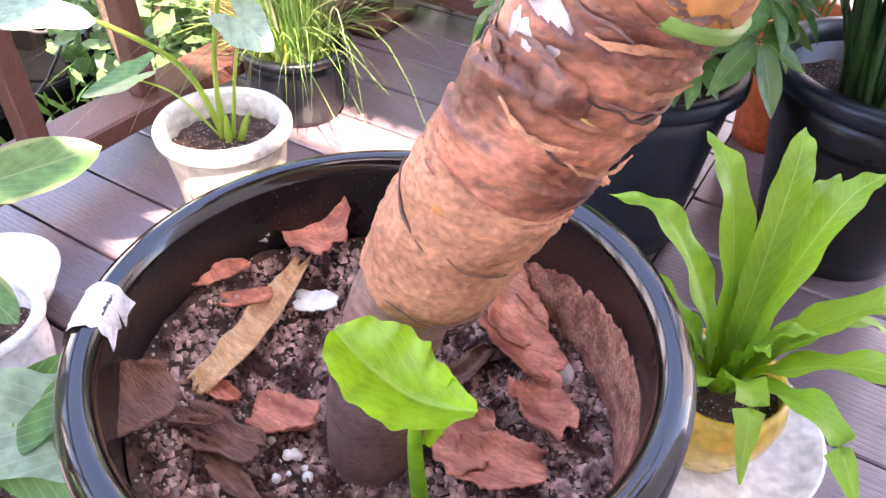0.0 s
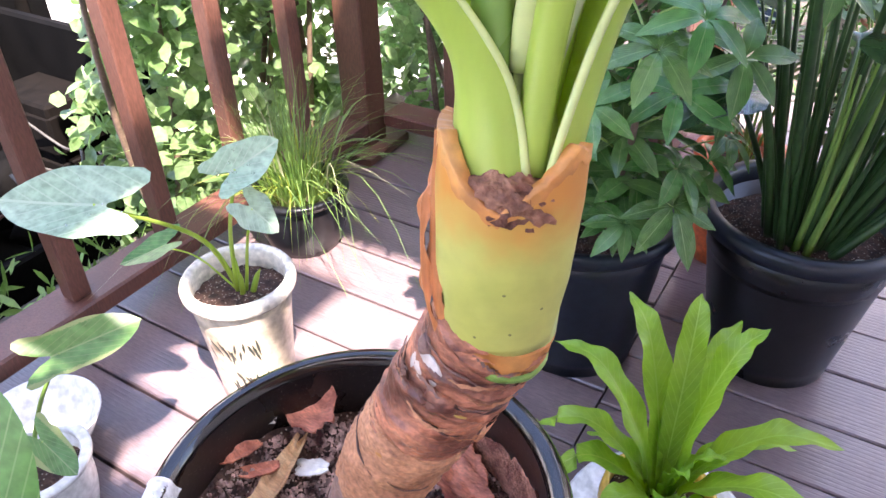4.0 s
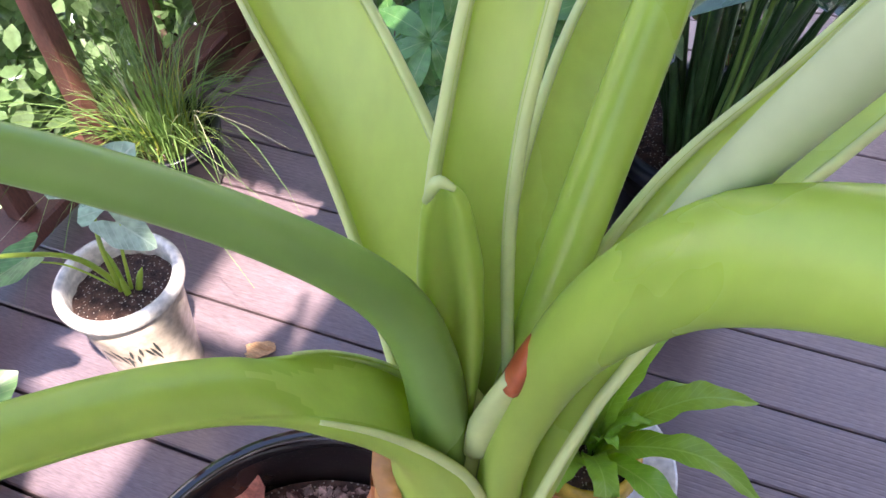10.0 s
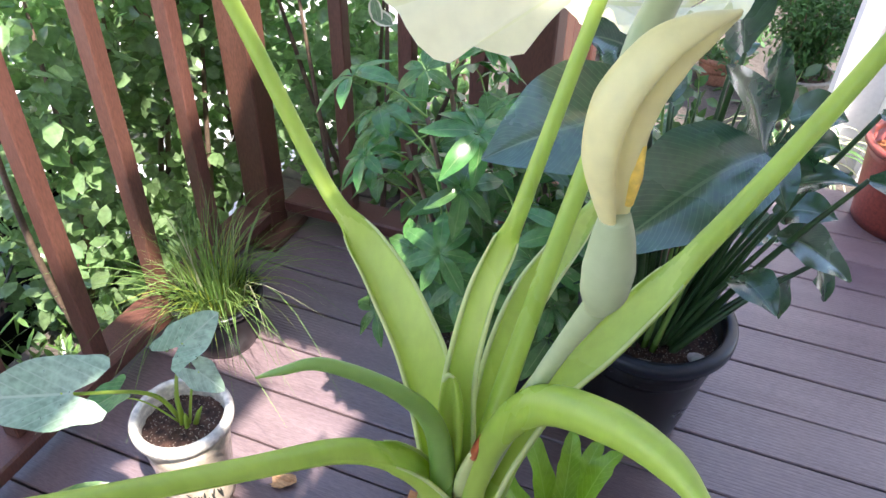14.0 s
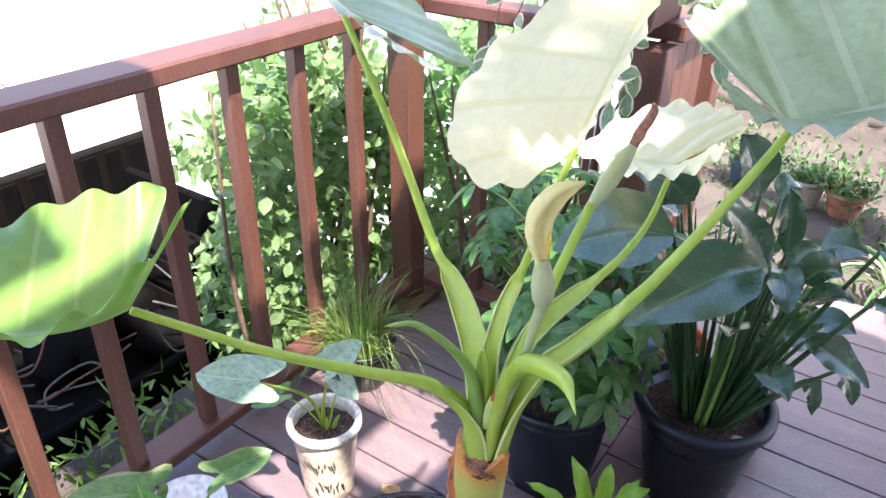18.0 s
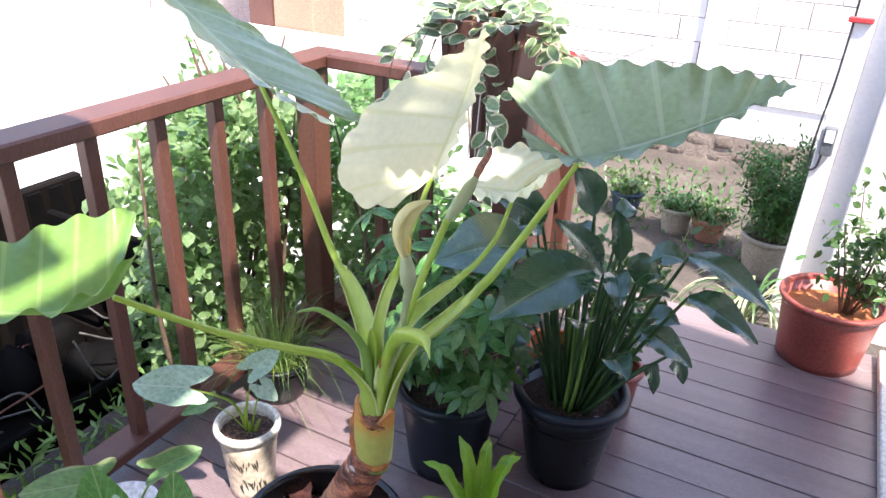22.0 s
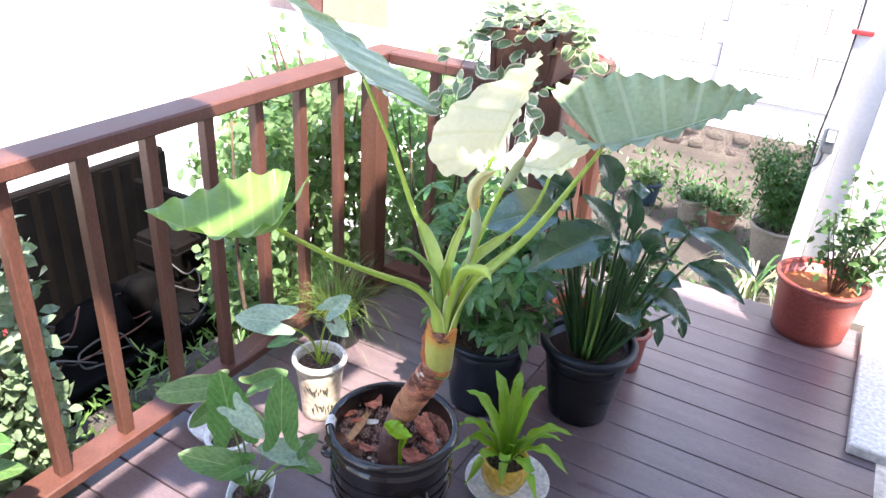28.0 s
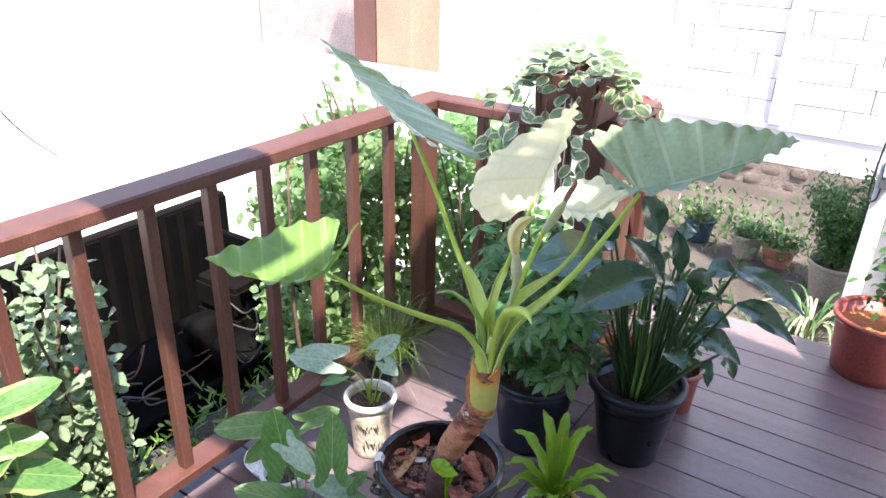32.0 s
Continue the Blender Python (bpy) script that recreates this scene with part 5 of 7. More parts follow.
part("shoot_blade", strap([(-0.046, 0.258, 0.50), (-0.034, 0.255, 0.540), (-0.028, 0.256, 0.572)], [0.003, 0.006, 0.001], (0.5, -0.8, 0.2), 12, 4, fold=0.5), "young_leaf", shoot, "second leaf still furled")

# ---- litter on the soil of the big pot ----


def chip_piece(name, at, ln, wd, rz, tilt, mat, label, cat, curl=0.3, th=0.0022, seed=0):
    bm = bmesh.new()
    n, m = 26, 12
    top, bot = [], []
    at = (at[0], at[1], at[2] + soil_z(at[0], at[1]) - 0.399 if at[2] > 0.3 else at[2])
    mt = pose(*at, tilt[0], tilt[1], rz)
    for i in range(n + 1):
        u = i / n
        w = wd * 0.5 * (0.35 + 0.65 * math.sin(math.pi * min(1, u * 0.8 + 0.16)) ** 0.6) * (1 + 0.3 * noise.noise(Vector((u * 4, seed, 0))) + 0.14 * noise.noise(Vector((u * 17, seed, 3))))
        ra, rb = [], []
        for j in range(m + 1):
            s = 2 * j / m - 1
            x = (u - 0.5) * ln + 0.12 * ln * noise.noise(Vector((s * 2, seed, u * 2))) + 0.05 * ln * abs(2 * u - 1) * noise.noise(Vector((s * 9, seed, 5)))
            z = curl * wd * (s * s) * 0.5 + 0.12 * ln * curl * (u - 0.5) ** 2 * 4 + 0.004 * noise.noise(Vector((x * 60, s * 3, seed))) + 0.0012 * noise.noise(Vector((x * 90, s * 16, seed)))
            ra.append(bm.verts.new(mt @ Vector((x, s * w, z + th))))
            rb.append(bm.verts.new(mt @ Vector((x, s * w, z))))
        top.append(ra)
        bot.append(rb)
    for g in (top, bot):
        for a, b in zip(g, g[1:]):
            for j in range(m):
                bm.faces.new((a[j], a[j + 1], b[j + 1], b[j]))
    edge_t = top[0] + [r[-1] for r in top[1:]] + top[-1][-2::-1] + [r[0] for r in top[-2:0:-1]]
    edge_b = bot[0] + [r[-1] for r in bot[1:]] + bot[-1][-2::-1] + [r[0] for r in bot[-2:0:-1]]
    for i in range(len(edge_t)):
        j = (i + 1) % len(edge_t)
        bm.faces.new((edge_t[i], edge_t[j], edge_b[j], edge_b[i]))
    bmesh.ops.recalc_face_normals(bm, faces=bm.faces[:])
    return tagged(part(name, bm, mat, None), label, cat, "litter on the soil")


for k, (x, y, z, ln, wd, rz, tx, ty, mt) in enumerate((
        (-0.082, 0.441, 0.418, 0.062, 0.048, -25, 10, 22, "bark_chip"), (-0.060, 0.420, 0.414, 0.070, 0.046, -22, 4, 10, "bark_chip"), (-0.022, 0.382, 0.408, 0.058, 0.040, -38, 6, -4, "bark_chip"),
        (-0.058, 0.330, 0.406, 0.055, 0.050, 60, 6, 8, "bark_chip"), (-0.026, 0.324, 0.407, 0.060, 0.046, 15, 4, -8, "bark_chip"), (-0.246, 0.408, 0.416, 0.070, 0.052, -30, 24, 12, "bark_chip"),
        (-0.174, 0.272, 0.406, 0.046, 0.040, 30, -12, 6, "bark_chip"), (-0.229, 0.196, 0.412, 0.064, 0.046, 70, 22, 8, "dry_dark"), (-0.190, 0.228, 0.405, 0.064, 0.030, 10, 0, 5, "dry_dark"),
        (-0.168, 0.213, 0.404, 0.060, 0.018, -12, 0, 5, "dry_dark"), (-0.212, 0.222, 0.404, 0.050, 0.012, 30, 0, 5, "dry_dark"), (-0.09, 0.385, 0.408, 0.055, 0.020, 80, 12, 4, "dry_dark"),
        (-0.271, 0.318, 0.408, 0.044, 0.015, 62, 14, 0, "bark_chip"), (-0.250, 0.322, 0.407, 0.040, 0.014, 45, 10, 0, "bark_chip"), (-0.212, 0.256, 0.405, 0.026, 0.014, 10, 0, 0, "bark_chip"))):
    chip_piece("bark_piece", (x, y, z), ln, wd, rz, (tx, ty), mt, "reddish curled bark husk lying on potting soil" if mt == "bark_chip" else "dry brown fibrous husk lying on potting soil", "bark piece", seed=k * 1.7, curl=0.3 + 0.1 * (k % 3))
chip_piece("dry_husk", (-0.232, 0.311, 0.409), 0.132, 0.023, 96, (8, -6), "dry_leaf", "tan dry husk curled on the potting soil", "dry husk", curl=0.5, seed=9)
chip_piece("pot_shard", (-0.283, 0.367, 0.411), 0.034, 0.024, 20, (30, 0), "pebble", "pale grey stone leaning in the soil", "stone", curl=0.05, th=0.006, seed=4)
chip_piece("white_flake", (-0.216, 0.361, 0.408), 0.034, 0.02, 30, (10, 0), "egg", "white mineral flake on the soil", "stone", curl=0.2, seed=5)
bm = bmesh.new()
bmesh.ops.create_uvsphere(bm, u_segments=20, v_segments=12, radius=0.0125, matrix=pose(-0.029, 0.420, 0.410) @ Matrix.Diagonal((1.1, 1, 0.75, 1)))
tagged(part("white_pebble", bm, "egg"), "smooth white round pebble on the potting soil", "pebble")
for k in range(9):
    bm = bmesh.new()
    bmesh.ops.create_icosphere(bm, subdivisions=2, radius=1)
    gx, gy, gs = -0.15 + rnd(-0.022, 0.022), 0.246 + rnd(-0.014, 0.014), rnd(0.0018, 0.0042)
    for v in bm.verts:
        q = v.co * (1 + 0.35 * noise.noise(v.co * 1.4 + Vector((k * 3, 0, 0))))
        v.co = Vector((gx, gy, soil_z(gx, gy) + 0.003)) + q * gs
    tagged(part("white_grain", bm, "egg"), "white angular stone grain on the potting soil", "grain", "white grains on the soil")
# soil grit
vs, fs = [], []
for k in range(8000):
    a, r = rnd(0, 6.283), 0.16 * math.sqrt(random.random())
    p = Vector((PC[0] + r * math.cos(a), PC[1] + r * math.sin(a), 0))
    p.z = soil_z(p.x, p.y) + rnd(-0.0005, 0.0022)
    s = rnd(0.0012, 0.0042) if k % 16 else rnd(0.004, 0.0075)
    i = len(vs)
    for d in ((1, 0, 0), (-1, 0, 0), (0, 1, 0), (0, -1, 0), (0, 0, 1), (0, 0, -1)):
        vs.append(p + Vector(d) * s * rnd(0.6, 1.2) + rvec(s * 0.2))
    fs += [(i, i + 2, i + 4), (i + 2, i + 1, i + 4), (i + 1, i + 3, i + 4), (i + 3, i, i + 4), (i + 2, i, i + 5), (i + 1, i + 2, i + 5), (i + 3, i + 1, i + 5), (i, i + 3, i + 5)]
me = bpy.data.meshes.new("soil_grit")
me.from_pydata([tuple(v) for v in vs], [], fs)
me.materials.append(M["gravel"])
tagged(new("soil_grit", me), "pale and brown grit grains over potting soil", "grit", "", "stuff")
# seedling
sd = thing("seedling", (-0.232, 0.388, 0.398), "tiny pale green seedling in the potting soil", "seedling")
part("stem", tube([(-0.232, 0.388, 0.396), (-0.232, 0.387, 0.412), (-0.231, 0.386, 0.424)], [0.0008, 0.0008, 0.0007], 8, 6), "grass", sd)
for k in range(5):
    a = k * 1.26
    raw_leaves("leaflet", [((-0.231, 0.386, 0.418 + 0.002 * k), (math.cos(a), math.sin(a), 0.4), (0, 0, 1), 0.012, 0.008)], "calla_leaf", sd)

# ---- cream pot with a small elephant-ear ----
CP = (-0.710, 0.718, 0.0)
cp = thing("potted_plant", CP, "young elephant-ear with grey-green leaves in a brush-painted cream pot", "potted plant")
prof = [(0, 0), (0.066, 0), (0.073, 0.006), (0.073, 0.03), (0.079, 0.1), (0.088, 0.19), (0.094, 0.232), (0.088, 0.238)]
part("pot_body", lathe(prof, CP, 64), "cream", cp)
part("rim", lathe([(0.088, 0.236), (0.098, 0.238), (0.1045, 0.246), (0.1045, 0.258), (0.099, 0.266), (0.090, 0.266), (0.0855, 0.26), (0.085, 0.22)], CP, 64), "cream_rim", cp, "thick pale rim")
part("soil", disc_soil((CP[0], CP[1], 0.222), 0.086, 0.01), "soil", cp, "brown soil with pale bark bits")
for k in range(26):
    u = rnd(0, 1)
    a0 = radians(-95 + 65 * (k % 13) / 13 + (18 if k > 12 else 0))
    z0 = 0.185 - 0.085 * (k // 13) - 0.03 * u
    lean, drop = rnd(-0.25, 0.9), rnd(0.006, 0.015)
    pts = []
    for q in range(4):
        z = z0 - q * drop
        r = 0.0735 + 0.0205 * max(0, (z - 0.03)) / 0.2 + 0.0012
        a = a0 + q * 0.06 * lean
        pts.append((CP[0] + r * math.cos(a), CP[1] + r * math.sin(a), z))
    nrm = (math.cos(a0), math.sin(a0), 0)
    part("brush_stroke", strap(pts, [0.0008, 0.0024, 0.002, 0.0004], nrm, 8, 1), "ink", cp, "dark painted leaf stroke" if k == 0 else "")
B = Vector((CP[0], CP[1], 0.235))
for (jx, jy, jz), tip, up, mt, w, r, mid in (
        ((-0.742, 0.520, 0.512), (-0.862, 0.452, 0.516), (-0.05, -0.40, 0.9), "grey_leaf", 1.0, 0.0055, (-0.71, 0.66, 0.38)),
        ((-0.625, 0.690, 0.520), (-0.594, 0.760, 0.545), (0.35, -0.60, 0.75), "grey_leaf", 0.95, 0.0048, (-0.68, 0.70, 0.38)),
        ((-0.604, 0.690, 0.455), (-0.552, 0.688, 0.430), (0.45, -0.75, 0.5), "grey_leaf", 1.15, 0.0034, (-0.66, 0.715, 0.36)),
        ((-0.815, 0.655, 0.330), (-0.862, 0.602, 0.305), (-0.1, -0.3, 1), "calla_leaf", 0.9, 0.0022, (-0.77, 0.69, 0.30))):
    st = part("leaf_stalk", tube([B + Vector((rnd(-.01, .01), rnd(-.01, .01), -0.01)), mid, (jx, jy, jz)], [r, r * 0.75, r * 0.5], 20, 10), "petiole", cp)
    bm = heart((jx, jy, jz), tip, up, width=w * 0.75, lobe=0.42, sinus=0.12, cup=0.05, wave=0.015, waves=3, sharp=1.5, fold=0.15, seed=jx * 30, rings=6, seg=40)
    bm.verts.ensure_lookup_table()
    spots = [bm.verts[i].co.copy() for i in range(8, len(bm.verts), 13) if (i * 7) % 5 < 3]
    part("leaf_blade", bm, mt, st, "waxy heart-shaped leaf with water drops" if mt == "grey_leaf" else "")
    if r > 0.0045:
        for q in spots:
            bm = bmesh.new()
            ax = Vector(up).normalized()
            bmesh.ops.create_uvsphere(bm, u_segments=12, v_segments=8, radius=rnd(0.0018, 0.0042), matrix=Matrix.Translation(q + ax * 0.0012) @ ax.to_track_quat("Z", "Y").to_matrix().to_4x4() @ Matrix.Diagonal((1, 1, 0.55, 1)))
            tagged(part("water_drop", bm, "water"), "clear round water drop resting on a waxy leaf", "water drop", "drops on the cream pot plant")
for dx, dy, h in ((0.012, -0.006, 0.05), (-0.012, 0.01, 0.06), (0.02, 0.01, 0.045)):
    part("young_shoot", tube([B + Vector((dx, dy, -0.01)), B + Vector((dx * 1.6, dy * 1.6, h * 0.6)), B + Vector((dx * 2, dy * 2, h))], [0.006, 0.005, 0.001], 12, 8), "petiole", cp)

# ---- grass in a black pot ----
GP = (-0.95, 1.15, 0.0)
gp = thing("potted_grass", GP, "tufted ornamental grass in a round black pot", "potted plant")
pot(gp, GP, 0.118, 0.085, 0.165, "plastic_black", rim=0.012, bulge=0.012)
for mt, cnt, lab in (("grass", 300, "fine green grass blades"), ("grass_yellow", 70, "yellow-green inner grass blades"), ("grass_pale", 16, "thin bleached grass blades")):
    vs, fs = [], []
    for k in range(cnt):
        a = rnd(0, 6.283)
        r0 = (0.08 if mt != "grass_yellow" else 0.06) * math.sqrt(random.random())
        ln = {"grass": rnd(0.16, 0.40), "grass_yellow": rnd(0.10, 0.24), "grass_pale": rnd(0.22, 0.42)}[mt]
        out = rnd(0.1, 1.5) ** 1.2
        p = Vector((GP[0] + r0 * math.cos(a), GP[1] + r0 * math.sin(a), 0.125))
        b = a + rnd(-1.0, 1.0)
        dr = Vector((math.cos(b), math.sin(b), 0))
        sw = Vector((-dr.y, dr.x, 0)) * rnd(-0.35, 0.35)
        w = rnd(0.0014, 0.0030)
        sd2 = Vector((-dr.y, dr.x, rnd(-0.5, 0.5))) * w
        i = len(vs)
        for q in range(8):
            u = q / 7
            c = p + (dr + sw * u) * (ln * out * (u * 0.30 + 0.55 * u * u)) + Vector((0, 0, ln * (u - 0.50 * out * u * u * u - 0.10 * out * u * u)))
            vs += [c - sd2 * (1 - u * 0.9), c + sd2 * (1 - u * 0.9)]
        fs += [(i + 2 * q, i + 2 * q + 1, i + 2 * q + 3, i + 2 * q + 2) for q in range(7)]
    me = bpy.data.meshes.new("grass_blades")
    me.from_pydata([tuple(v - Vector(GP)) for v in vs], [], fs)
    me.materials.append(M[mt])
    ob = new("grass_blades", me)
    ob.parent = gp
    tagged(ob, lab, kind="stuff")

# ---- bird's-nest fern in a yellow pot on a white saucer ----
FP = (0.078, 0.748, 0.022)
sc = thing("saucer", (FP[0] + 0.005, FP[1] + 0.022, 0.0), "wide white glazed saucer on the deck", "saucer")
part("dish", lathe([(0, 0.002), (0.09, 0.002), (0.135, 0.014), (0.148, 0.030), (0.150, 0.033), (0.145, 0.033), (0.13, 0.02), (0.09, 0.012), (0, 0.012)], (FP[0] + 0.005, FP[1] + 0.022, 0), 64), "white_pot", sc)
fp = thing("potted_fern", FP, "bright green bird's-nest fern in a yellow pot on white saucer", "potted plant")
part("pot_body", lathe([(0, -0.008), (0.05, -0.008), (0.062, 0.004), (0.082, 0.05), (0.0875, 0.09), (0.083, 0.118), (0.078, 0.126), (0.073, 0.124), (0.073, 0.10)], FP, 56), "yellow_pot", fp)
part("soil", disc_soil((FP[0], FP[1], FP[2] + 0.098), 0.0735, 0.008), "soil", fp)
FZ = FP[2] + 0.10
fronds = [  # bearing, reach, height, droop, half width
    (112, 0.085, 0.330, 0, 0.0195), (62, 0.120, 0.300, 0, 0.0225), (150, 0.150, 0.285, 0.0, 0.0215), (88, 0.165, 0.255, 0.01, 0.020), (178, 0.205, 0.225, 0.03, 0.0225), (24, 0.205, 0.205, 0.02, 0.0235),
    (205, 0.200, 0.160, 0.05, 0.0215), (-4, 0.245, 0.170, 0.05, 0.0225), (-30, 0.235, 0.125, 0.08, 0.0215), (-62, 0.180, 0.130, 0.07, 0.020), (-100, 0.190, 0.105, 0.10, 0.0215), (-140, 0.200, 0.115, 0.09, 0.0215),
    (130, 0.050, 0.150, 0, 0.011), (-40, 0.060, 0.125, 0, 0.012), (10, 0.075, 0.140, 0, 0.012), (46, 0.190, 0.130, 0.04, 0.019), (-170, 0.120, 0.10, 0.02, 0.015)]
for k, (b, reach, h, dr, w) in enumerate(fronds):
    ca, sa = math.cos(radians(b - 10)), math.sin(radians(b - 10))
    pts = [(FP[0] + ca * 0.010, FP[1] + sa * 0.010, FZ - 0.005), (FP[0] + ca * reach * 0.22, FP[1] + sa * reach * 0.22, FZ + h * 0.46), (FP[0] + ca * reach * 0.60, FP[1] + sa * reach * 0.60, FZ + h * 0.90),
           (FP[0] + ca * reach, FP[1] + sa * reach, FZ + h - dr)]
    part("frond", strap(pts, [w * 0.28, w * 0.5, w * 0.85, w * 1.02, w * 1.0, w * 0.85, w * 0.55, 0.001], (-ca, -sa, 0.6), 40, 8, fold=0.30, wave=0.0048, waves=4.6, seed=k * 1.3, lobes=0.035), "fern_leaf", fp)

# ---- bird of paradise in a black tub ----
SP = (0.14, 1.318, 0.0)
sp = thing("potted_bird_of_paradise", SP, "dense dark-leaved bird of paradise in a large black plastic tub", "potted plant")
# navy rim colour stands in for a blue sheen on black plastic
pot(sp, SP, 0.178, 0.118, 0.345, "plastic_black", rim=0.03, lip=0.035, soil_down=0.035, rim_mat="plastic_navy")
for k in range(4):
    bm = bmesh.new()
    bmesh.ops.create_icosphere(bm, subdivisions=2, radius=1)
    cx, cy = ((0.15, 1.182), (0.255, 1.26), (0.06, 1.20), (0.215, 1.20))[k]
    sx = (0.038, 0.022, 0.02, 0.018)[k]
    for v in bm.verts:
        q = v.co * (1 + 0.2 * noise.noise(v.co * 1.5 + Vector((k, 0, 0))))
        v.co = Vector((cx + q.x * sx, cy + q.y * sx * 0.7, 0.29 + q.z * sx * 0.4))
    tagged(part("pot_stone", bm, "pebble"), "smooth pale stone on the soil of the black tub", "stone", "stones in the tub")
stems = [  # foot offset, joint place, blade tip, facing, half width
    ((0.0, 0.0), (0.233, 0.991, 0.946), (0.054, 0.775, 0.856), (0.15, -0.45, 0.85), 0.084),
    ((-0.03, 0.0), (0.072, 0.940, 0.985), (-0.140, 0.850, 0.925), (0.0, -0.62, 0.78), 0.088),
    ((0.02, 0.03), (0.240, 1.080, 0.895), (0.150, 0.900, 1.100), (0.55, -0.6, 0.3), 0.034),
    ((0.06, 0.02), (0.417, 1.293, 0.903), (0.655, 1.310, 0.790), (0.1, -0.35, 0.95), 0.050),
    ((0.07, -0.01), (0.438, 1.285, 0.784), (0.642, 1.298, 0.690), (0.1, -0.5, 0.85), 0.045),
    ((0.05, -0.03), (0.330, 1.300, 0.620), (0.487, 1.313, 0.545), (0.1, -0.5, 0.85), 0.045),
    ((0.06, -0.05), (0.420, 1.330, 0.560), (0.470, 1.360, 0.450), (0.5, -0.6, 0.4), 0.035),
    ((0.06, -0.04), (0.360, 1.330, 0.500), (0.395, 1.330, 0.400), (0.5, -0.6, 0.4), 0.028),
    ((-0.05, -0.03), (0.045, 1.120, 0.62), (-0.060, 1.000, 0.585), (-0.1, -0.6, 0.8), 0.05),
    ((0.0, 0.05), (0.175, 1.160, 1.02), (0.125, 1.100, 1.16), (0.6, -0.7, 0.2), 0.045),
    ((0.03, 0.06), (0.245, 1.250, 0.86), (0.225, 1.180, 1.04), (0.5, -0.8, 0.2), 0.032),
    ((-0.04, 0.05), (0.045, 1.120, 0.98), (-0.055, 1.020, 1.06), (-0.2, -0.8, 0.5), 0.055),
    ((0.05, 0.05), (0.295, 1.260, 0.80), (0.365, 1.220, 0.86), (0.2, -0.8, 0.5), 0.045),
]
for k, ((ox, oy), j, tip, up, w) in enumerate(stems):
    f = Vector((SP[0] + ox, SP[1] + oy, 0.28))
    j, tip = Vector(j), Vector(tip)
    mid = f.lerp(j, 0.5) + Vector((0, 0, 0.10 * (j - f).xy.length))
    st = part("leaf_stalk", tube([f, mid, j], [0.009, 0.007, 0.0045], 20, 10), "strel_stem", sp)
    dr = (tip - j)
    pts = [j, j + dr * 0.33 + Vector((0, 0, 0.02)), j + dr * 0.7 + Vector((0, 0, 0.015)), tip]
    part("leaf_blade", strap(pts, [w * 0.2, w * 0.85, w, w * 0.8, w * 0.45, 0.002], up, 22, 8, fold=0.3, wave=0.008, waves=1.5, seed=k), "strel_leaf", st, "broad dark glossy blade" if w > 0.08 else "")
for k in range(18):
    a = 0.7 + k * 2.4
    f = Vector((SP[0] + 0.05 * math.cos(a), SP[1] + 0.05 * math.sin(a), 0.28))
    j = f + Vector((0.13 * math.cos(a), 0.13 * math.sin(a) + 0.02, 0.24 + 0.022 * k))
    tip = j + Vector((0.11 * math.cos(a), 0.09 * math.sin(a) - 0.04, rnd(-0.05, 0.10)))
    st = part("leaf_stalk", tube([f, f.lerp(j, 0.5) + Vector((0, 0, 0.02)), j], [0.007, 0.006, 0.004], 14, 8), "strel_stem", sp)
    w = rnd(0.032, 0.048)
    part("leaf_blade", strap([j, j.lerp(tip, 0.33) + Vector((0, 0, 0.015)), j.lerp(tip, 0.7) + Vector((0, 0, 0.012)), tip], [w * 0.2, w * 0.85, w, w * 0.8, w * 0.45, 0.002], (0.2 * math.cos(a), -0.5, 0.8), 18, 6, fold=0.35, wave=0.006, waves=1.5, seed=k * 1.7), "strel_leaf", st)
for k in range(24):
    a, r = rnd(0, 6.28), 0.085 * math.sqrt(random.random())
    f = Vector((SP[0] + r * math.cos(a), SP[1] + r * math.sin(a), 0.28))
    h = rnd(0.25, 0.62)
    top = f + Vector((math.cos(a) * r * 1.5 + rnd(-.04, .04), math.sin(a) * r * 1.2 + rnd(-.04, .04), h))
    part("shoot", tube([f, f.lerp(top, 0.5) + Vector((rnd(-.01, .01), rnd(-.01, .01), 0)), top], [0.0075, 0.0055, 0.0018], 12, 8), random.choice(("strel_stem", "strel_stem", "petiole_dark")), sp)

# ---- umbrella plant in a dark tub ----
UP = (-0.222, 1.15, 0.0)
up_ = thing("potted_umbrella_plant", UP, "bushy umbrella plant with whorled leaflets in a dark navy tub", "potted plant")
pot(up_, UP, 0.172, 0.125, 0.33, "plastic_navy", rim=0.02, lip=0.03)
tops = []
for k in range(7):
    a = k * 0.9
    f = Vector((UP[0] + 0.05 * math.cos(a), UP[1] + 0.05 * math.sin(a), 0.28))
    t = f + Vector((0.12 * math.cos(a) + rnd(-.03, .03), 0.12 * math.sin(a) + rnd(-.03, .03), rnd(0.45, 0.62)))
    part("stem", tube([f, f.lerp(t, 0.5) + Vector((0.02, 0, 0)), t], [0.008, 0.006, 0.004], 14, 8), "twig", up_)
    tops.append((f, t))


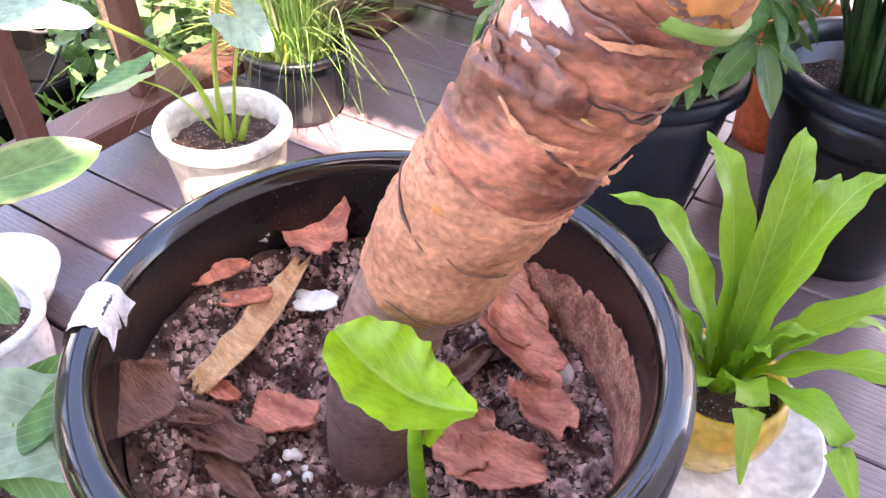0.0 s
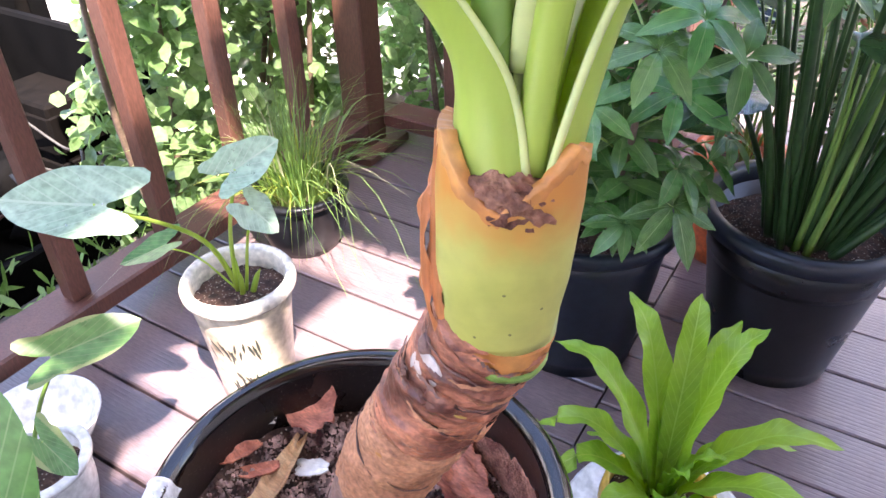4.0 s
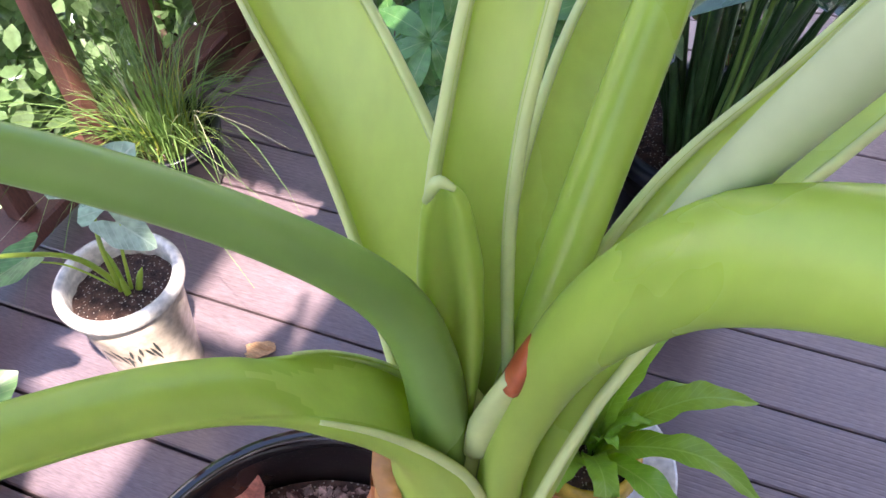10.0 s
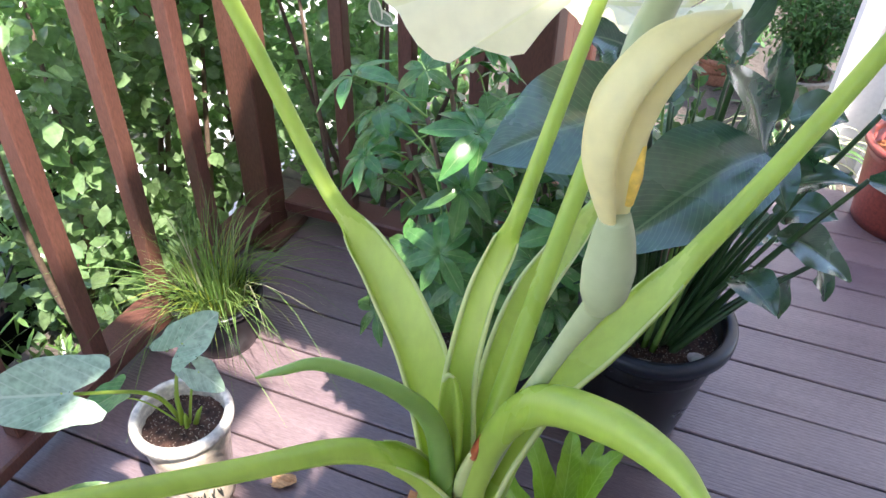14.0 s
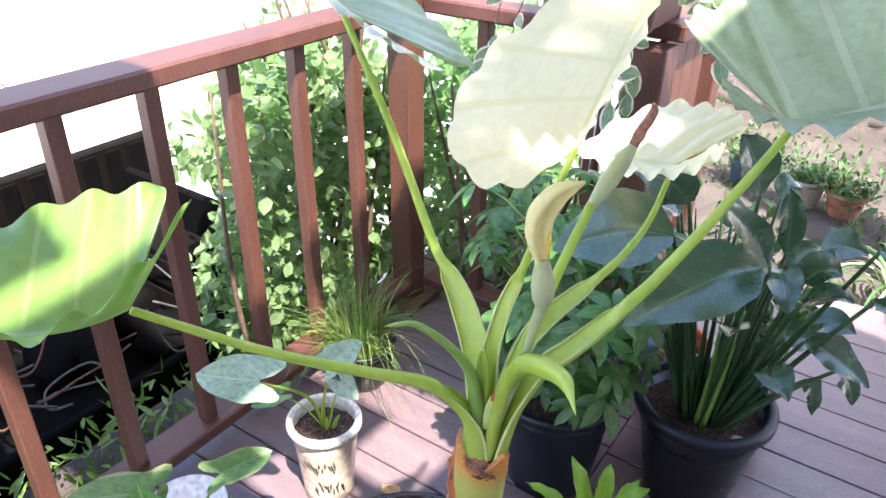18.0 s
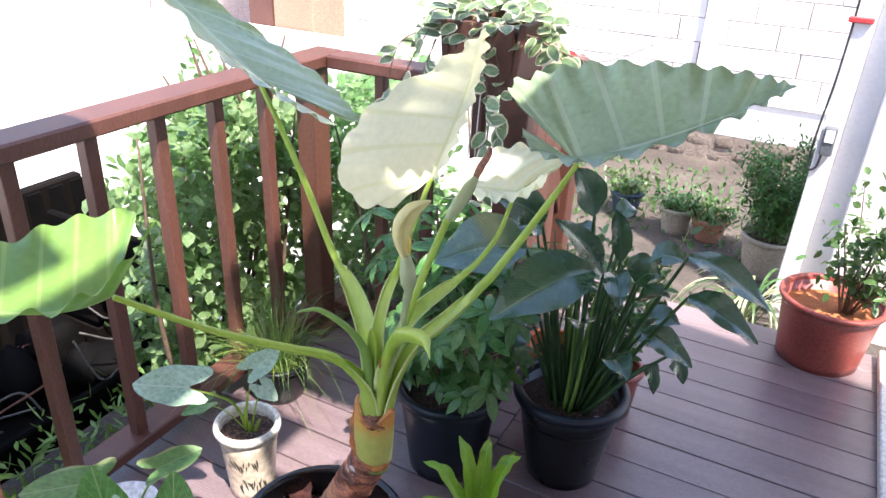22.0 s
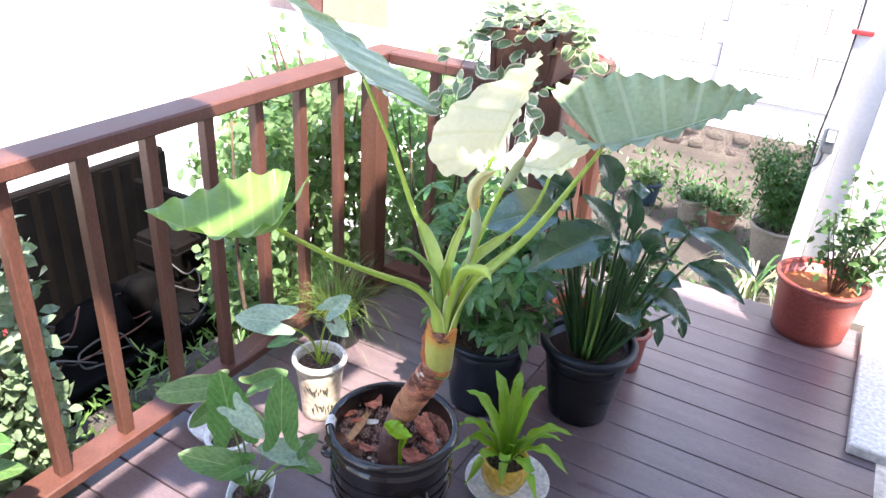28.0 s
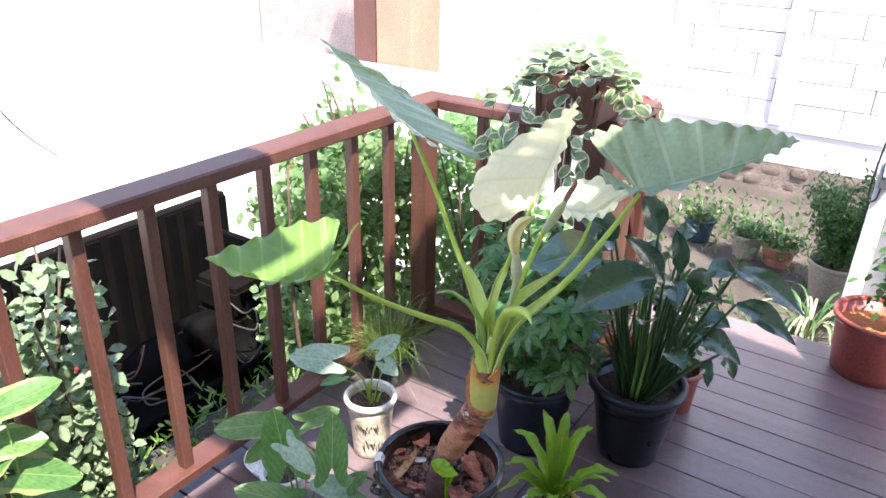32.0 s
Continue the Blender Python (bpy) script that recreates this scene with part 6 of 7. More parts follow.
def whorl(centre, axis, size, n):
    axis = Vector(axis).normalized()
    s = axis.cross(Vector((0.3, 1, 0.2))).normalized()
    t = axis.cross(s)
    bm = bmesh.new()
    for i in range(n):
        a = 2 * math.pi * i / n + rnd(-.15, .15)
        d = s * math.cos(a) + t * math.sin(a)
        ln = size * rnd(0.8, 1.1)
        p0 = Vector(centre)
        sag = rnd(0.12, 0.42)
        strap([p0, p0 + d * ln * 0.22 + axis * ln * 0.05, p0 + d * ln * 0.62 - axis * ln * sag * 0.3, p0 + d * ln * 0.97 - axis * ln * sag],
              [0.0008, 0.0012, ln * 0.10, ln * 0.165, ln * 0.185, ln * 0.165, ln * 0.09, 0.001], axis, 12, 2, fold=0.22, bm=bm)
    return bm


cnt = 0
for f, t in tops:
    for q in range(15):
        u = 0.12 + 0.88 * q / 14
        c = f.lerp(t, u)
        a = q * 2.4 + cnt
        d = Vector((math.cos(a), math.sin(a), rnd(0.0, 0.5)))
        e = c + d * rnd(0.08, 0.16)
        st = part("leaf_stalk", tube([c, c.lerp(e, 0.5) + Vector((0, 0, 0.015)), e], [0.0022, 0.0018, 0.0015], 6, 5), "petiole_dark", up_)
        part("leaf_whorl", whorl(e, d * 0.5 + Vector((0, -0.15, 0.8)), rnd(0.065, 0.098), random.choice((6, 7, 8))), "scheff_leaf", st)
        cnt += 1

# ---- small pots behind ----
OP = (-0.03, 1.62, 0.0)
op = thing("potted_palm", OP, "young feather-leaved plant in a tall orange pot", "potted plant")
pot(op, OP, 0.1, 0.075, 0.28, "orange_pot", rim=0.014, lip=0.022)
for k in range(9):
    a = rnd(0, 6.28)
    t = Vector((OP[0] + 0.12 * math.cos(a), OP[1] + 0.10 * math.sin(a) + 0.02, rnd(0.5, 0.75)))
    f = Vector((OP[0] + 0.02 * math.cos(a), OP[1] + 0.02 * math.sin(a), 0.24))
    st = part("stem", tube([f, f.lerp(t, 0.5) + Vector((0, 0, 0.05)), t], [0.004, 0.003, 0.001], 12, 6), "petiole_dark", op)
    spots = []
    for q in range(18):
        u = 0.35 + 0.65 * q / 17
        p = f.lerp(t, u) + Vector((0, 0, 0.05 * 4 * u * (1 - u)))
        d = Vector((-math.sin(a), math.cos(a), 0.2)) * (1 if q % 2 else -1) + Vector((0, 0, rnd(-.2, .5)))
        spots.append((p, d, (0, 0, 1), rnd(0.05, 0.09), 0.014))
    raw_leaves("leaflet_spray", spots, "scheff_leaf", st)["kind"] = "stuff"
RP2 = (0.20, 1.72, 0.0)
rp2 = thing("potted_plant", RP2, "leafy green plant in a small red-brown pot", "potted plant")
pot(rp2, RP2, 0.095, 0.07, 0.20, "red_pot", rim=0.012, lip=0.018)
for k in range(16):
    a = rnd(0, 6.28)
    f = Vector((RP2[0] + rnd(-.03, .03), RP2[1] + rnd(-.03, .03), 0.17))
    t = f + Vector((0.16 * math.cos(a), 0.14 * math.sin(a), rnd(0.3, 0.62)))
    st = part("stem", tube([f, f.lerp(t, 0.5) + Vector((0, 0, 0.03)), t], [0.003, 0.0025, 0.001], 10, 6), "petiole_dark", rp2)
    spots = []
    for q in range(26):
        p = f.lerp(t, rnd(0.3, 1.0)) + rvec(0.012)
        spots.append((p, rvec() + Vector((0, 0, 0.3)), rvec(0.4) + Vector((0, 0, 1)), rnd(0.035, 0.06), rnd(0.018, 0.03)))
    raw_leaves("leaf_spray", spots, "shrub_leaf", st)["kind"] = "stuff"

# ---- white pot and square pot at the front ----
WP = (-0.93, 0.395, 0.0)
ws = thing("bowl", WP, "shallow white glazed bowl on the deck behind a white pot", "bowl")
part("dish", lathe([(0, 0.002), (0.055, 0.002), (0.085, 0.03), (0.108, 0.075), (0.104, 0.077), (0.08, 0.04), (0.05, 0.012), (0, 0.011)], WP, 56), "white_pot", ws)
WP = (-0.79, 0.315, 0.0)
wp = thing("potted_plant", WP, "young arrowhead plant with lime edged leaves in a round white pot", "potted plant")
pot(wp, WP, 0.083, 0.062, 0.135, "white_pot", rim=0.006, lip=0.012, bulge=0.006)


def leafy(owner, foot, leaves, stem_mat="petiole_dark"):
    for k, (j, tip, upn, mt, w) in enumerate(leaves):
        j = Vector(j)
        f = Vector(foot) + Vector((rnd(-.015, .015), rnd(-.015, .015), 0))
        st = part("leaf_stalk", tube([f, f.lerp(j, 0.5) + Vector((0, 0, 0.02)), j], [0.0042, 0.0034, 0.0024], 14, 8), stem_mat, owner)
        part("leaf_blade", heart(j, tip, upn, width=w * 0.8, lobe=0.42, sinus=0.08, wave=0.02, waves=3, fold=0.16, cup=0.03, seed=k * 2.0, rings=6, seg=48, sharp=1.4), mt, st)


leafy(wp, (WP[0], WP[1], 0.12), [
    ((-0.707, 0.174, 0.465), (-0.820, 0.070, 0.458), (0.62, -0.53, 0.98), "variegated", 0.42),
    ((-0.705, 0.380, 0.352), (-0.661, 0.491, 0.352), (0.59, -0.57, 1.18), "variegated", 0.45),
    ((-0.711, 0.202, 0.379), (-0.727, 0.106, 0.347), (0.61, -0.53, 0.89), "variegated", 0.50),
    ((-0.640, 0.287, 0.296), (-0.576, 0.285, 0.269), (0.57, -0.55, 1.21), "variegated", 0.60)])
QP = (-0.545, 0.165, 0.0)
qp = thing("potted_plant", QP, "arrowhead plant with soft green leaves in a square white pot", "potted plant")
bm = bmesh.new()
rings = []
for s, z in ((0.05, 0.0), (0.052, 0.004), (0.07, 0.14), (0.072, 0.15), (0.066, 0.15), (0.063, 0.11)):
    ring = []
    for i in range(28):
        a = 2 * math.pi * i / 28
        ca, sa = math.cos(a), math.sin(a)
        q = max(abs(ca), abs(sa)) ** 0.85
        v = Vector((ca / q * s, sa / q * s, z))
        v.rotate(Euler((0, 0, 0.55)))
        ring.append(bm.verts.new(v + Vector(QP)))
    rings.append(ring)
for a, b in zip(rings, rings[1:]):
    for i in range(28):
        bm.faces.new((a[i], a[(i + 1) % 28], b[(i + 1) % 28], b[i]))
bm.faces.new(rings[0][::-1])
bm.faces.new(rings[-1])
part("pot_body", bm, "white_pot", qp)
part("soil", disc_soil((QP[0], QP[1], 0.115), 0.06, 0.006), "soil", qp)
leafy(qp, (QP[0], QP[1], 0.12), [
    ((-0.532, 0.098, 0.470), (-0.577, 0.112, 0.631), (0.62, -0.66, 0.40), "calla_leaf", 0.66),
    ((-0.362, 0.123, 0.518), (-0.408, 0.186, 0.644), (0.62, -0.60, 0.50), "calla_leaf", 0.50),
    ((-0.488, 0.086, 0.532), (-0.399, 0.087, 0.483), (0.58, -0.54, 1.10), "grey_leaf", 0.55),
    ((-0.489, 0.034, 0.373), (-0.617, -0.036, 0.407), (0.57, -0.51, 1.35), "calla_leaf", 0.45),
    ((-0.359, 0.175, 0.382), (-0.438, 0.091, 0.421), (0.51, -0.57, 1.25), "grey_leaf", 0.55),
    ((-0.367, 0.168, 0.381), (-0.338, 0.251, 0.404), (0.51, -0.56, 1.15), "calla_leaf", 0.50),
    ((-0.335, 0.171, 0.360), (-0.265, 0.183, 0.349), (0.50, -0.56, 1.26), "calla_leaf", 0.70),
    ((-0.456, 0.040, 0.381), (-0.472, -0.035, 0.383), (0.56, -0.51, 1.35), "calla_leaf", 0.70)])

# ---- red-brown tub with a shrub by the step ----
RP = (0.880, 2.545, 0.0)
rp = thing("potted_shrub", RP, "young leafy shrub in a large red-brown plastic tub with red soil", "potted plant")
pot(rp, RP, 0.205, 0.165, 0.30, "red_pot", rim=0.02, lip=0.022, soil_down=0.05, soil_mat="soil_red")
for k in range(9):
    a = rnd(0, 6.28)
    f = Vector((RP[0] + 0.06 + rnd(-.02, .02), RP[1] + rnd(-.02, .02), 0.22))
    t = f + Vector((0.05 + 0.16 * math.cos(a), 0.14 * math.sin(a), rnd(0.3, 0.72)))
    st = part("branch", tube([f, f.lerp(t, 0.5) + rvec(0.015), t], [0.006, 0.004, 0.0015], 12, 6), "twig", rp)
    spots = []
    for q in range(46):
        p = f.lerp(t, rnd(0.25, 1.0)) + rvec(0.035)
        spots.append((p, rvec() + Vector((0, 0, 0.1)), rvec(0.4) + Vector((0, -0.2, 1)), rnd(0.03, 0.065), rnd(0.016, 0.032)))
    raw_leaves("leaf_spray", spots, "shrub_leaf", st)["kind"] = "stuff"

# ---- hoya in a wooden planter on the rail ----
HP = (-0.40, 1.735, 1.2)
hp = thing("wooden_planter", HP, "dark wooden planter box standing on the rail corner", "planter")
for k in range(4):
    part("side_board", box(-0.125, 0.125, -0.009, 0.009, 0.0, 0.20, 0.003, m=pose(*HP, 0, 0, 90 * k) @ pose(0, -0.116, 0.0, 8, 0, 0)), "planter_wood", hp, "", False)
    part("corner_batten", box(-0.012, 0.012, -0.012, 0.012, 0.0, 0.205, 0.003, m=pose(*HP, 0, 0, 90 * k) @ pose(-0.118, -0.122, 0.0, 8, 0, 0)), "planter_wood", hp, "", False)
part("bottom_board", box(HP[0] - 0.1, HP[0] + 0.1, HP[1] - 0.1, HP[1] + 0.1, 1.202, 1.216, 0.002), "planter_wood", hp, "", False)
part("soil", box(HP[0] - 0.105, HP[0] + 0.105, HP[1] - 0.105, HP[1] + 0.105, 1.219, 1.359, 0.01), "soil", hp, "", False)
hy = thing("hoya_plant", (HP[0], HP[1], 1.32), "trailing waxy hoya with cream-edged leaves spilling from the planter", "plant")


def hoya_leaf(p, d, nn, ln, mt="hoya_leaf"):
    d = Vector(d).normalized()
    p = Vector(p)
    part("leaf", strap([p, p + d * ln * 0.3, p + d * ln * 0.7, p + d * ln - Vector((0, 0, ln * 0.08))], [0.002, ln * 0.25, ln * 0.3, ln * 0.24, 0.002], nn, 9, 4, fold=0.15), mt, hy)


for k in range(150):
    a = rnd(0, 6.28)
    r = 0.215 * math.sqrt(random.random())
    p = (HP[0] + r * math.cos(a), HP[1] + r * math.sin(a) * 0.9, 1.385 + rnd(-0.03, 0.11) - 0.6 * max(0, r - 0.11))
    hoya_leaf(p, (math.cos(a), math.sin(a) - 0.25, rnd(-0.5, 0.5)), (rnd(-.4, .4), -0.7 + rnd(-.3, .3), 0.8), rnd(0.06, 0.10), "pink_leaf" if k == 13 else "hoya_leaf")
vines = [((-0.56, 1.55, 1.36), (-0.63, 1.52, 1.2), (-0.62, 1.5, 1.02), (-0.63, 1.5, 0.85)), ((-0.52, 1.53, 1.34), (-0.55, 1.49, 1.2), (-0.52, 1.48, 1.1), (-0.53, 1.48, 1.05)),
         ((-0.44, 1.52, 1.34), (-0.43, 1.48, 1.2), (-0.44, 1.48, 1.12), (-0.43, 1.48, 1.08)), ((-0.35, 1.53, 1.34), (-0.31, 1.49, 1.2), (-0.30, 1.48, 1.05), (-0.31, 1.48, 0.83)),
         ((-0.34, 1.56, 1.36), (-0.29, 1.54, 1.25), (-0.27, 1.53, 1.1), (-0.27, 1.53, 0.95)), ((-0.30, 1.62, 1.37), (-0.18, 1.62, 1.36), (-0.10, 1.64, 1.27), (-0.08, 1.64, 1.16)),
         ((-0.58, 1.6, 1.36), (-0.68, 1.57, 1.3), (-0.72, 1.56, 1.15), (-0.71, 1.55, 0.98)), ((-0.28, 1.64, 1.38), (-0.15, 1.66, 1.33), (0.0, 1.68, 1.31), (0.22, 1.7, 1.42))]
for k, v in enumerate(vines):
    part("vine", tube([Vector(q) for q in v], [0.0028, 0.0022, 0.0018, 0.001], 24, 6), "twig", hy)
    c = spline(v, 14)
    for i in range(2, 14):
        if k == 7 and i > 8:
            continue
        if rnd(0, 1) < 0.85:
            hoya_leaf(c[i], (rnd(-1, 1), rnd(-1, 0.2), rnd(-0.9, 0.2)), (rnd(-.3, .3), -1, 0.4), rnd(0.055, 0.085) if k < 7 else rnd(0.04, 0.06))
for x in (-0.36, -0.335):
    part("twine", tube([(x, 1.515, 1.33), (x - 0.004, 1.50, 1.1), (x - 0.012, 1.50, 0.82)], [0.0022, 0.0022, 0.0022], 10, 6), "twine", hy, "pale hanging string")

# ---- hedge beyond the rail ----
def hedge(name, label, x0, x1, y0, y1, z0, z1, n, mat="hedge_leaf", size=(0.035, 0.06), gaps=-0.12):
    h = thing(name, ((x0 + x1) / 2, (y0 + y1) / 2, z0), label, "hedge")
    for k in range(12):
        f = Vector((rnd(x0, x1) * 0.6 + 0.2 * (x0 + x1), rnd(y0, y1), z0))
        t = Vector((rnd(x0, x1), f.y + rnd(-.2, .2), z1 * rnd(0.8, 0.95)))
        part("branch", tube([f, f.lerp(t, 0.5) + rvec(0.04), t], [0.014, 0.01, 0.004], 10, 6), "twig", h)
    spots = []
    while len(spots) < n:
        p = Vector((rnd(x0, x1), rnd(y0, y1), rnd(z0 + 0.05, z1)))
        e = noise.noise(p * 2.2) + 0.5 * noise.noise(p * 5.5)
        fx = abs((p.x - (x0 + x1) / 2) / ((x1 - x0) / 2))
        fz = (p.z - z0) / (z1 - z0)
        if e < gaps or fx ** 3 + fz ** 6 > 1.1 + 0.6 * e:
            continue
        spots.append((p, rvec() + Vector((0.3, -0.2, 0.3)), rvec(0.5) + Vector((0.3, -0.3, 0.8)), rnd(*size), rnd(*size) * 0.62))
    ob = raw_leaves("foliage", spots, mat, h)
    ob["kind"] = "stuff"
    return h


hedge("hedge", "sunlit glossy-leaved hedge growing behind the balustrade", -1.80, -1.28, 1.06, 2.05, -0.6, 1.04, 5600, size=(0.045, 0.078))
hedge("hedge", "sunlit evergreen hedge past the corner of the deck", -1.5, -0.42, 1.88, 2.6, -0.6, 1.04, 5200, size=(0.045, 0.078))
hedge("hedge", "tall evergreen shoots standing above the handrail", -1.75, -1.35, 1.55, 1.95, 0.6, 1.28, 300)
hedge("hedge", "round-leaved shrub outside the front balusters", -1.72, -1.29, -1.1, 0.09, -0.6, 0.93, 9200, mat="shrub_grey", size=(0.045, 0.075), gaps=-0.3)
# low weeds along the deck edge
w = thing("weeds", (-1.45, 0.4, -0.6), "sunlit weeds and litter along the foot of the deck", "weeds", kind="stuff")
spots = []
for k in range(700):
    p = Vector((rnd(-1.62, -1.24), rnd(-0.6, 1.2), rnd(-0.25, -0.02)))
    spots.append((p, rvec() + Vector((0, 0, 0.7)), rvec(0.5) + Vector((0, 0, 0.8)), rnd(0.04, 0.11), rnd(0.008, 0.022)))
raw_leaves("weed_leaves", spots, "grass", w)
part("weed_bank", box(-1.66, -1.285, -2.0, 1.6, -0.62, -0.2, 0.03), "earth", w, "earth bank under the weeds", False)

# ---- scrap cart behind the balusters, shade put into its near-black colours ----
ct = thing("scrap_cart", (-2.15, 0.75, -0.6), "black cart heaped with wire and scrap, shade put into its colour", "cart")
part("slatted_back", box(-2.62, -2.56, -0.6, 1.62, -0.55, 0.42, 0.01), "shaded_wood", ct, "black slatted back panel", False)
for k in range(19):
    part("slat", box(-2.557, -2.545, -0.58 + k * 0.118, -0.51 + k * 0.118, -0.5, 0.40, 0.003), "shaded_metal", ct, "", False)
part("bed", box(-2.55, -1.72, 0.1, 1.38, -0.42, -0.34, 0.01), "shaded_metal", ct, "", False)
part("side_panel", box(-1.74, -1.70, 0.1, 1.15, -0.55, -0.12, 0.01), "shaded_metal", ct, "", False)
part("end_panel", box(-2.55, -1.75, 1.38, 1.42, -0.55, 0.3, 0.01), "shaded_metal", ct, "", False)
for x, y in ((-2.4, 0.15), (-1.85, 0.85)):
    bm = tube([(x - 0.03, y, -0.47), (x + 0.03, y, -0.47)], [0.14, 0.14], 4, 24)
    part("wheel", bm, "shaded_metal", ct)
for k in range(11):
    a = rnd(0, 6.28)
    c = Vector((rnd(-2.3, -1.8), rnd(0.35, 1.25), rnd(-0.25, 0.02)))
    pts = [c + Vector((0.2 * math.cos(a + q) * rnd(0.4, 1), 0.2 * math.sin(a + q) * rnd(0.4, 1), rnd(-.08, .14))) for q in (0, 0.9, 1.9, 2.8, 3.6)]
    part("wire", tube(pts, [0.005] * 3, 26, 6), random.choice(("wire", "wire", "rust")), ct)
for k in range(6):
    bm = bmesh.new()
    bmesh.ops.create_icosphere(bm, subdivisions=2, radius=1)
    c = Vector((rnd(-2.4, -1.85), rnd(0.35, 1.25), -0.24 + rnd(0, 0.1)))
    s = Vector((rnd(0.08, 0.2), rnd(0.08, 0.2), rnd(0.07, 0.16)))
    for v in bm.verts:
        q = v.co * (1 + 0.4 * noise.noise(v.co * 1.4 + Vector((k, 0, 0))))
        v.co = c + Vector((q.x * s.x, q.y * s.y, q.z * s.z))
    part("scrap_sack", bm, "shaded_metal", ct)
part("red_tube", tube([(-2.1, 0.25, 0.0), (-2.02, 0.3, 0.12), (-2.0, 0.33, 0.2)], [0.012, 0.012, 0.01], 12, 8), "red_plastic", ct)
# added black sheet: paints the shaded ground below the cart
mt_ = thing("ground_shade", (-2.2, 0.5, -0.62), "thin black sheet standing in for shade on the ground under the cart", "mat")
part("sheet", box(-3.1, -1.68, -0.9, 1.6, -0.583, -0.575, 0.002), "shaded_metal", mt_, "", False)
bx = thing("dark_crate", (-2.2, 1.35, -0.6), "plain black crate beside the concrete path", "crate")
# crate shares the timber colour darkened for the cart's shade
part("crate_body", box(-2.35, -2.05, 1.2, 1.5, -0.585, 0.10, 0.01), "shaded_wood", bx, "", False)
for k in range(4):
    part("crate_slat", box(-2.047, -2.035, 1.19, 1.51, -0.56 + 0.165 * k, -0.43 + 0.165 * k, 0.004), "shaded_wood", bx, "", False)
    part("crate_slat", box(-2.36, -2.04, 1.185, 1.197, -0.56 + 0.165 * k, -0.43 + 0.165 * k, 0.004), "shaded_wood", bx, "", False)
ab = thing("timber_stake", (-3.30, 2.88, -0.62), "amber-brown timber stake standing in the yard", "stake")
part("stake_board", box(-3.32, -3.28, 2.83, 2.94, -0.62, 0.12, 0.004), "amber", ab, "", False)
bd = thing("timber_board", (-1.48, 0.06, -0.2), "pale yellow timber board leaning outside the rail", "board")
part("board", box(-1.50, -1.46, 0.0, 0.12, -0.2, 0.22, 0.005), "pale_timber", bd, "", False)

# ---- back garden ----


def garden_pot(name, at, r, h, mat, label, leaf, height, spread, n, size=(0.03, 0.06), narrow=0.4):
    g = thing(name, at, label, "potted plant", "pots in the garden")
    pot(g, at, r, r * 0.72, h, mat, rim=0.014, lip=0.03, seg=32)
    spots = []
    for k in range(6):
        a = k * 1.05
        f = Vector(at) + Vector((0.02 * math.cos(a), 0.02 * math.sin(a), h - 0.06))
        t = f + Vector((spread * 0.7 * math.cos(a), spread * 0.7 * math.sin(a), height * rnd(0.7, 1)))
        part("stem", tube([f, f.lerp(t, 0.5), t], [0.006, 0.004, 0.002], 8, 6), "twig", g)
        for q in range(n // 6):
            spots.append((f.lerp(t, rnd(0.2, 1.05)) + rvec(spread * 0.22), rvec() + Vector((0, 0, 0.3)), rvec(0.4) + Vector((0, 0, 1)), rnd(*size), rnd(*size) * narrow))
    ob = raw_leaves("foliage", spots, leaf, g)
    return g


garden_pot("potted_herb", (-0.456, 4.458, -0.35), 0.12, 0.19, "blue_pot", "bushy green herb in a blue plastic pot", "shrub_leaf", 0.18, 0.17, 420)
garden_pot("potted_herb", (-0.07, 4.34, -0.35), 0.115, 0.19, "pale_clay", "bushy green herb in a cream pot", "shrub_leaf", 0.16, 0.16, 420)
garden_pot("potted_herb", (0.16, 4.34, -0.35), 0.12, 0.16, "terracotta", "low green herb in a terracotta pot", "shrub_leaf", 0.14, 0.17, 420)
garden_pot("potted_conifer", (0.56, 3.98, -0.35), 0.17, 0.28, "pale_clay", "dense rounded dwarf conifer in a pale stone pot", "conifer", 0.6, 0.24, 5200, (0.03, 0.05), 0.3)
garden_pot("potted_herb", (-1.0, 4.6, -0.35), 0.15, 0.2, "terracotta", "leafy green plant in a terracotta pot", "shrub_leaf", 0.3, 0.26, 420)
sg = thing("spider_plant", (0.55, 3.22, -0.35), "pale striped spider plant at the deck edge", "plant")
for k in range(46):
    a = rnd(0, 6.28)
    ln = rnd(0.28, 0.46)
    p = Vector((0.55 + rnd(-.03, .03), 3.22 + rnd(-.03, .03), -0.34))
    d = Vector((math.cos(a), math.sin(a), 0))
    part("leaf", strap([p, p + d * ln * 0.3 + Vector((0, 0, ln * 0.6)), p + d * ln * 0.7 + Vector((0, 0, ln * 0.62)), p + d * ln + Vector((0, 0, ln * 0.25))], [0.004, 0.008, 0.007, 0.001], (0, 0, 1), 10, 2, fold=0.3), random.choice(("shrub_leaf", "grass_pale")), sg)
wd = thing("garden_weeds", (-0.3, 3.6, -0.35), "low weeds and ground cover over garden earth", "weeds", kind="stuff")
spots = []
for k in range(1300):
    p = Vector((rnd(-1.2, 1.0), rnd(2.62, 5.8), -0.35))
    if noise.noise(p * 1.7) < 0.05:
        continue
    spots.append((p, rvec(0.6) + Vector((0, 0, 0.9)), rvec(0.5) + Vector((0, 0, 0.8)), rnd(0.03, 0.10), rnd(0.012, 0.03)))
raw_leaves("weed_leaves", spots, "shrub_leaf", wd)

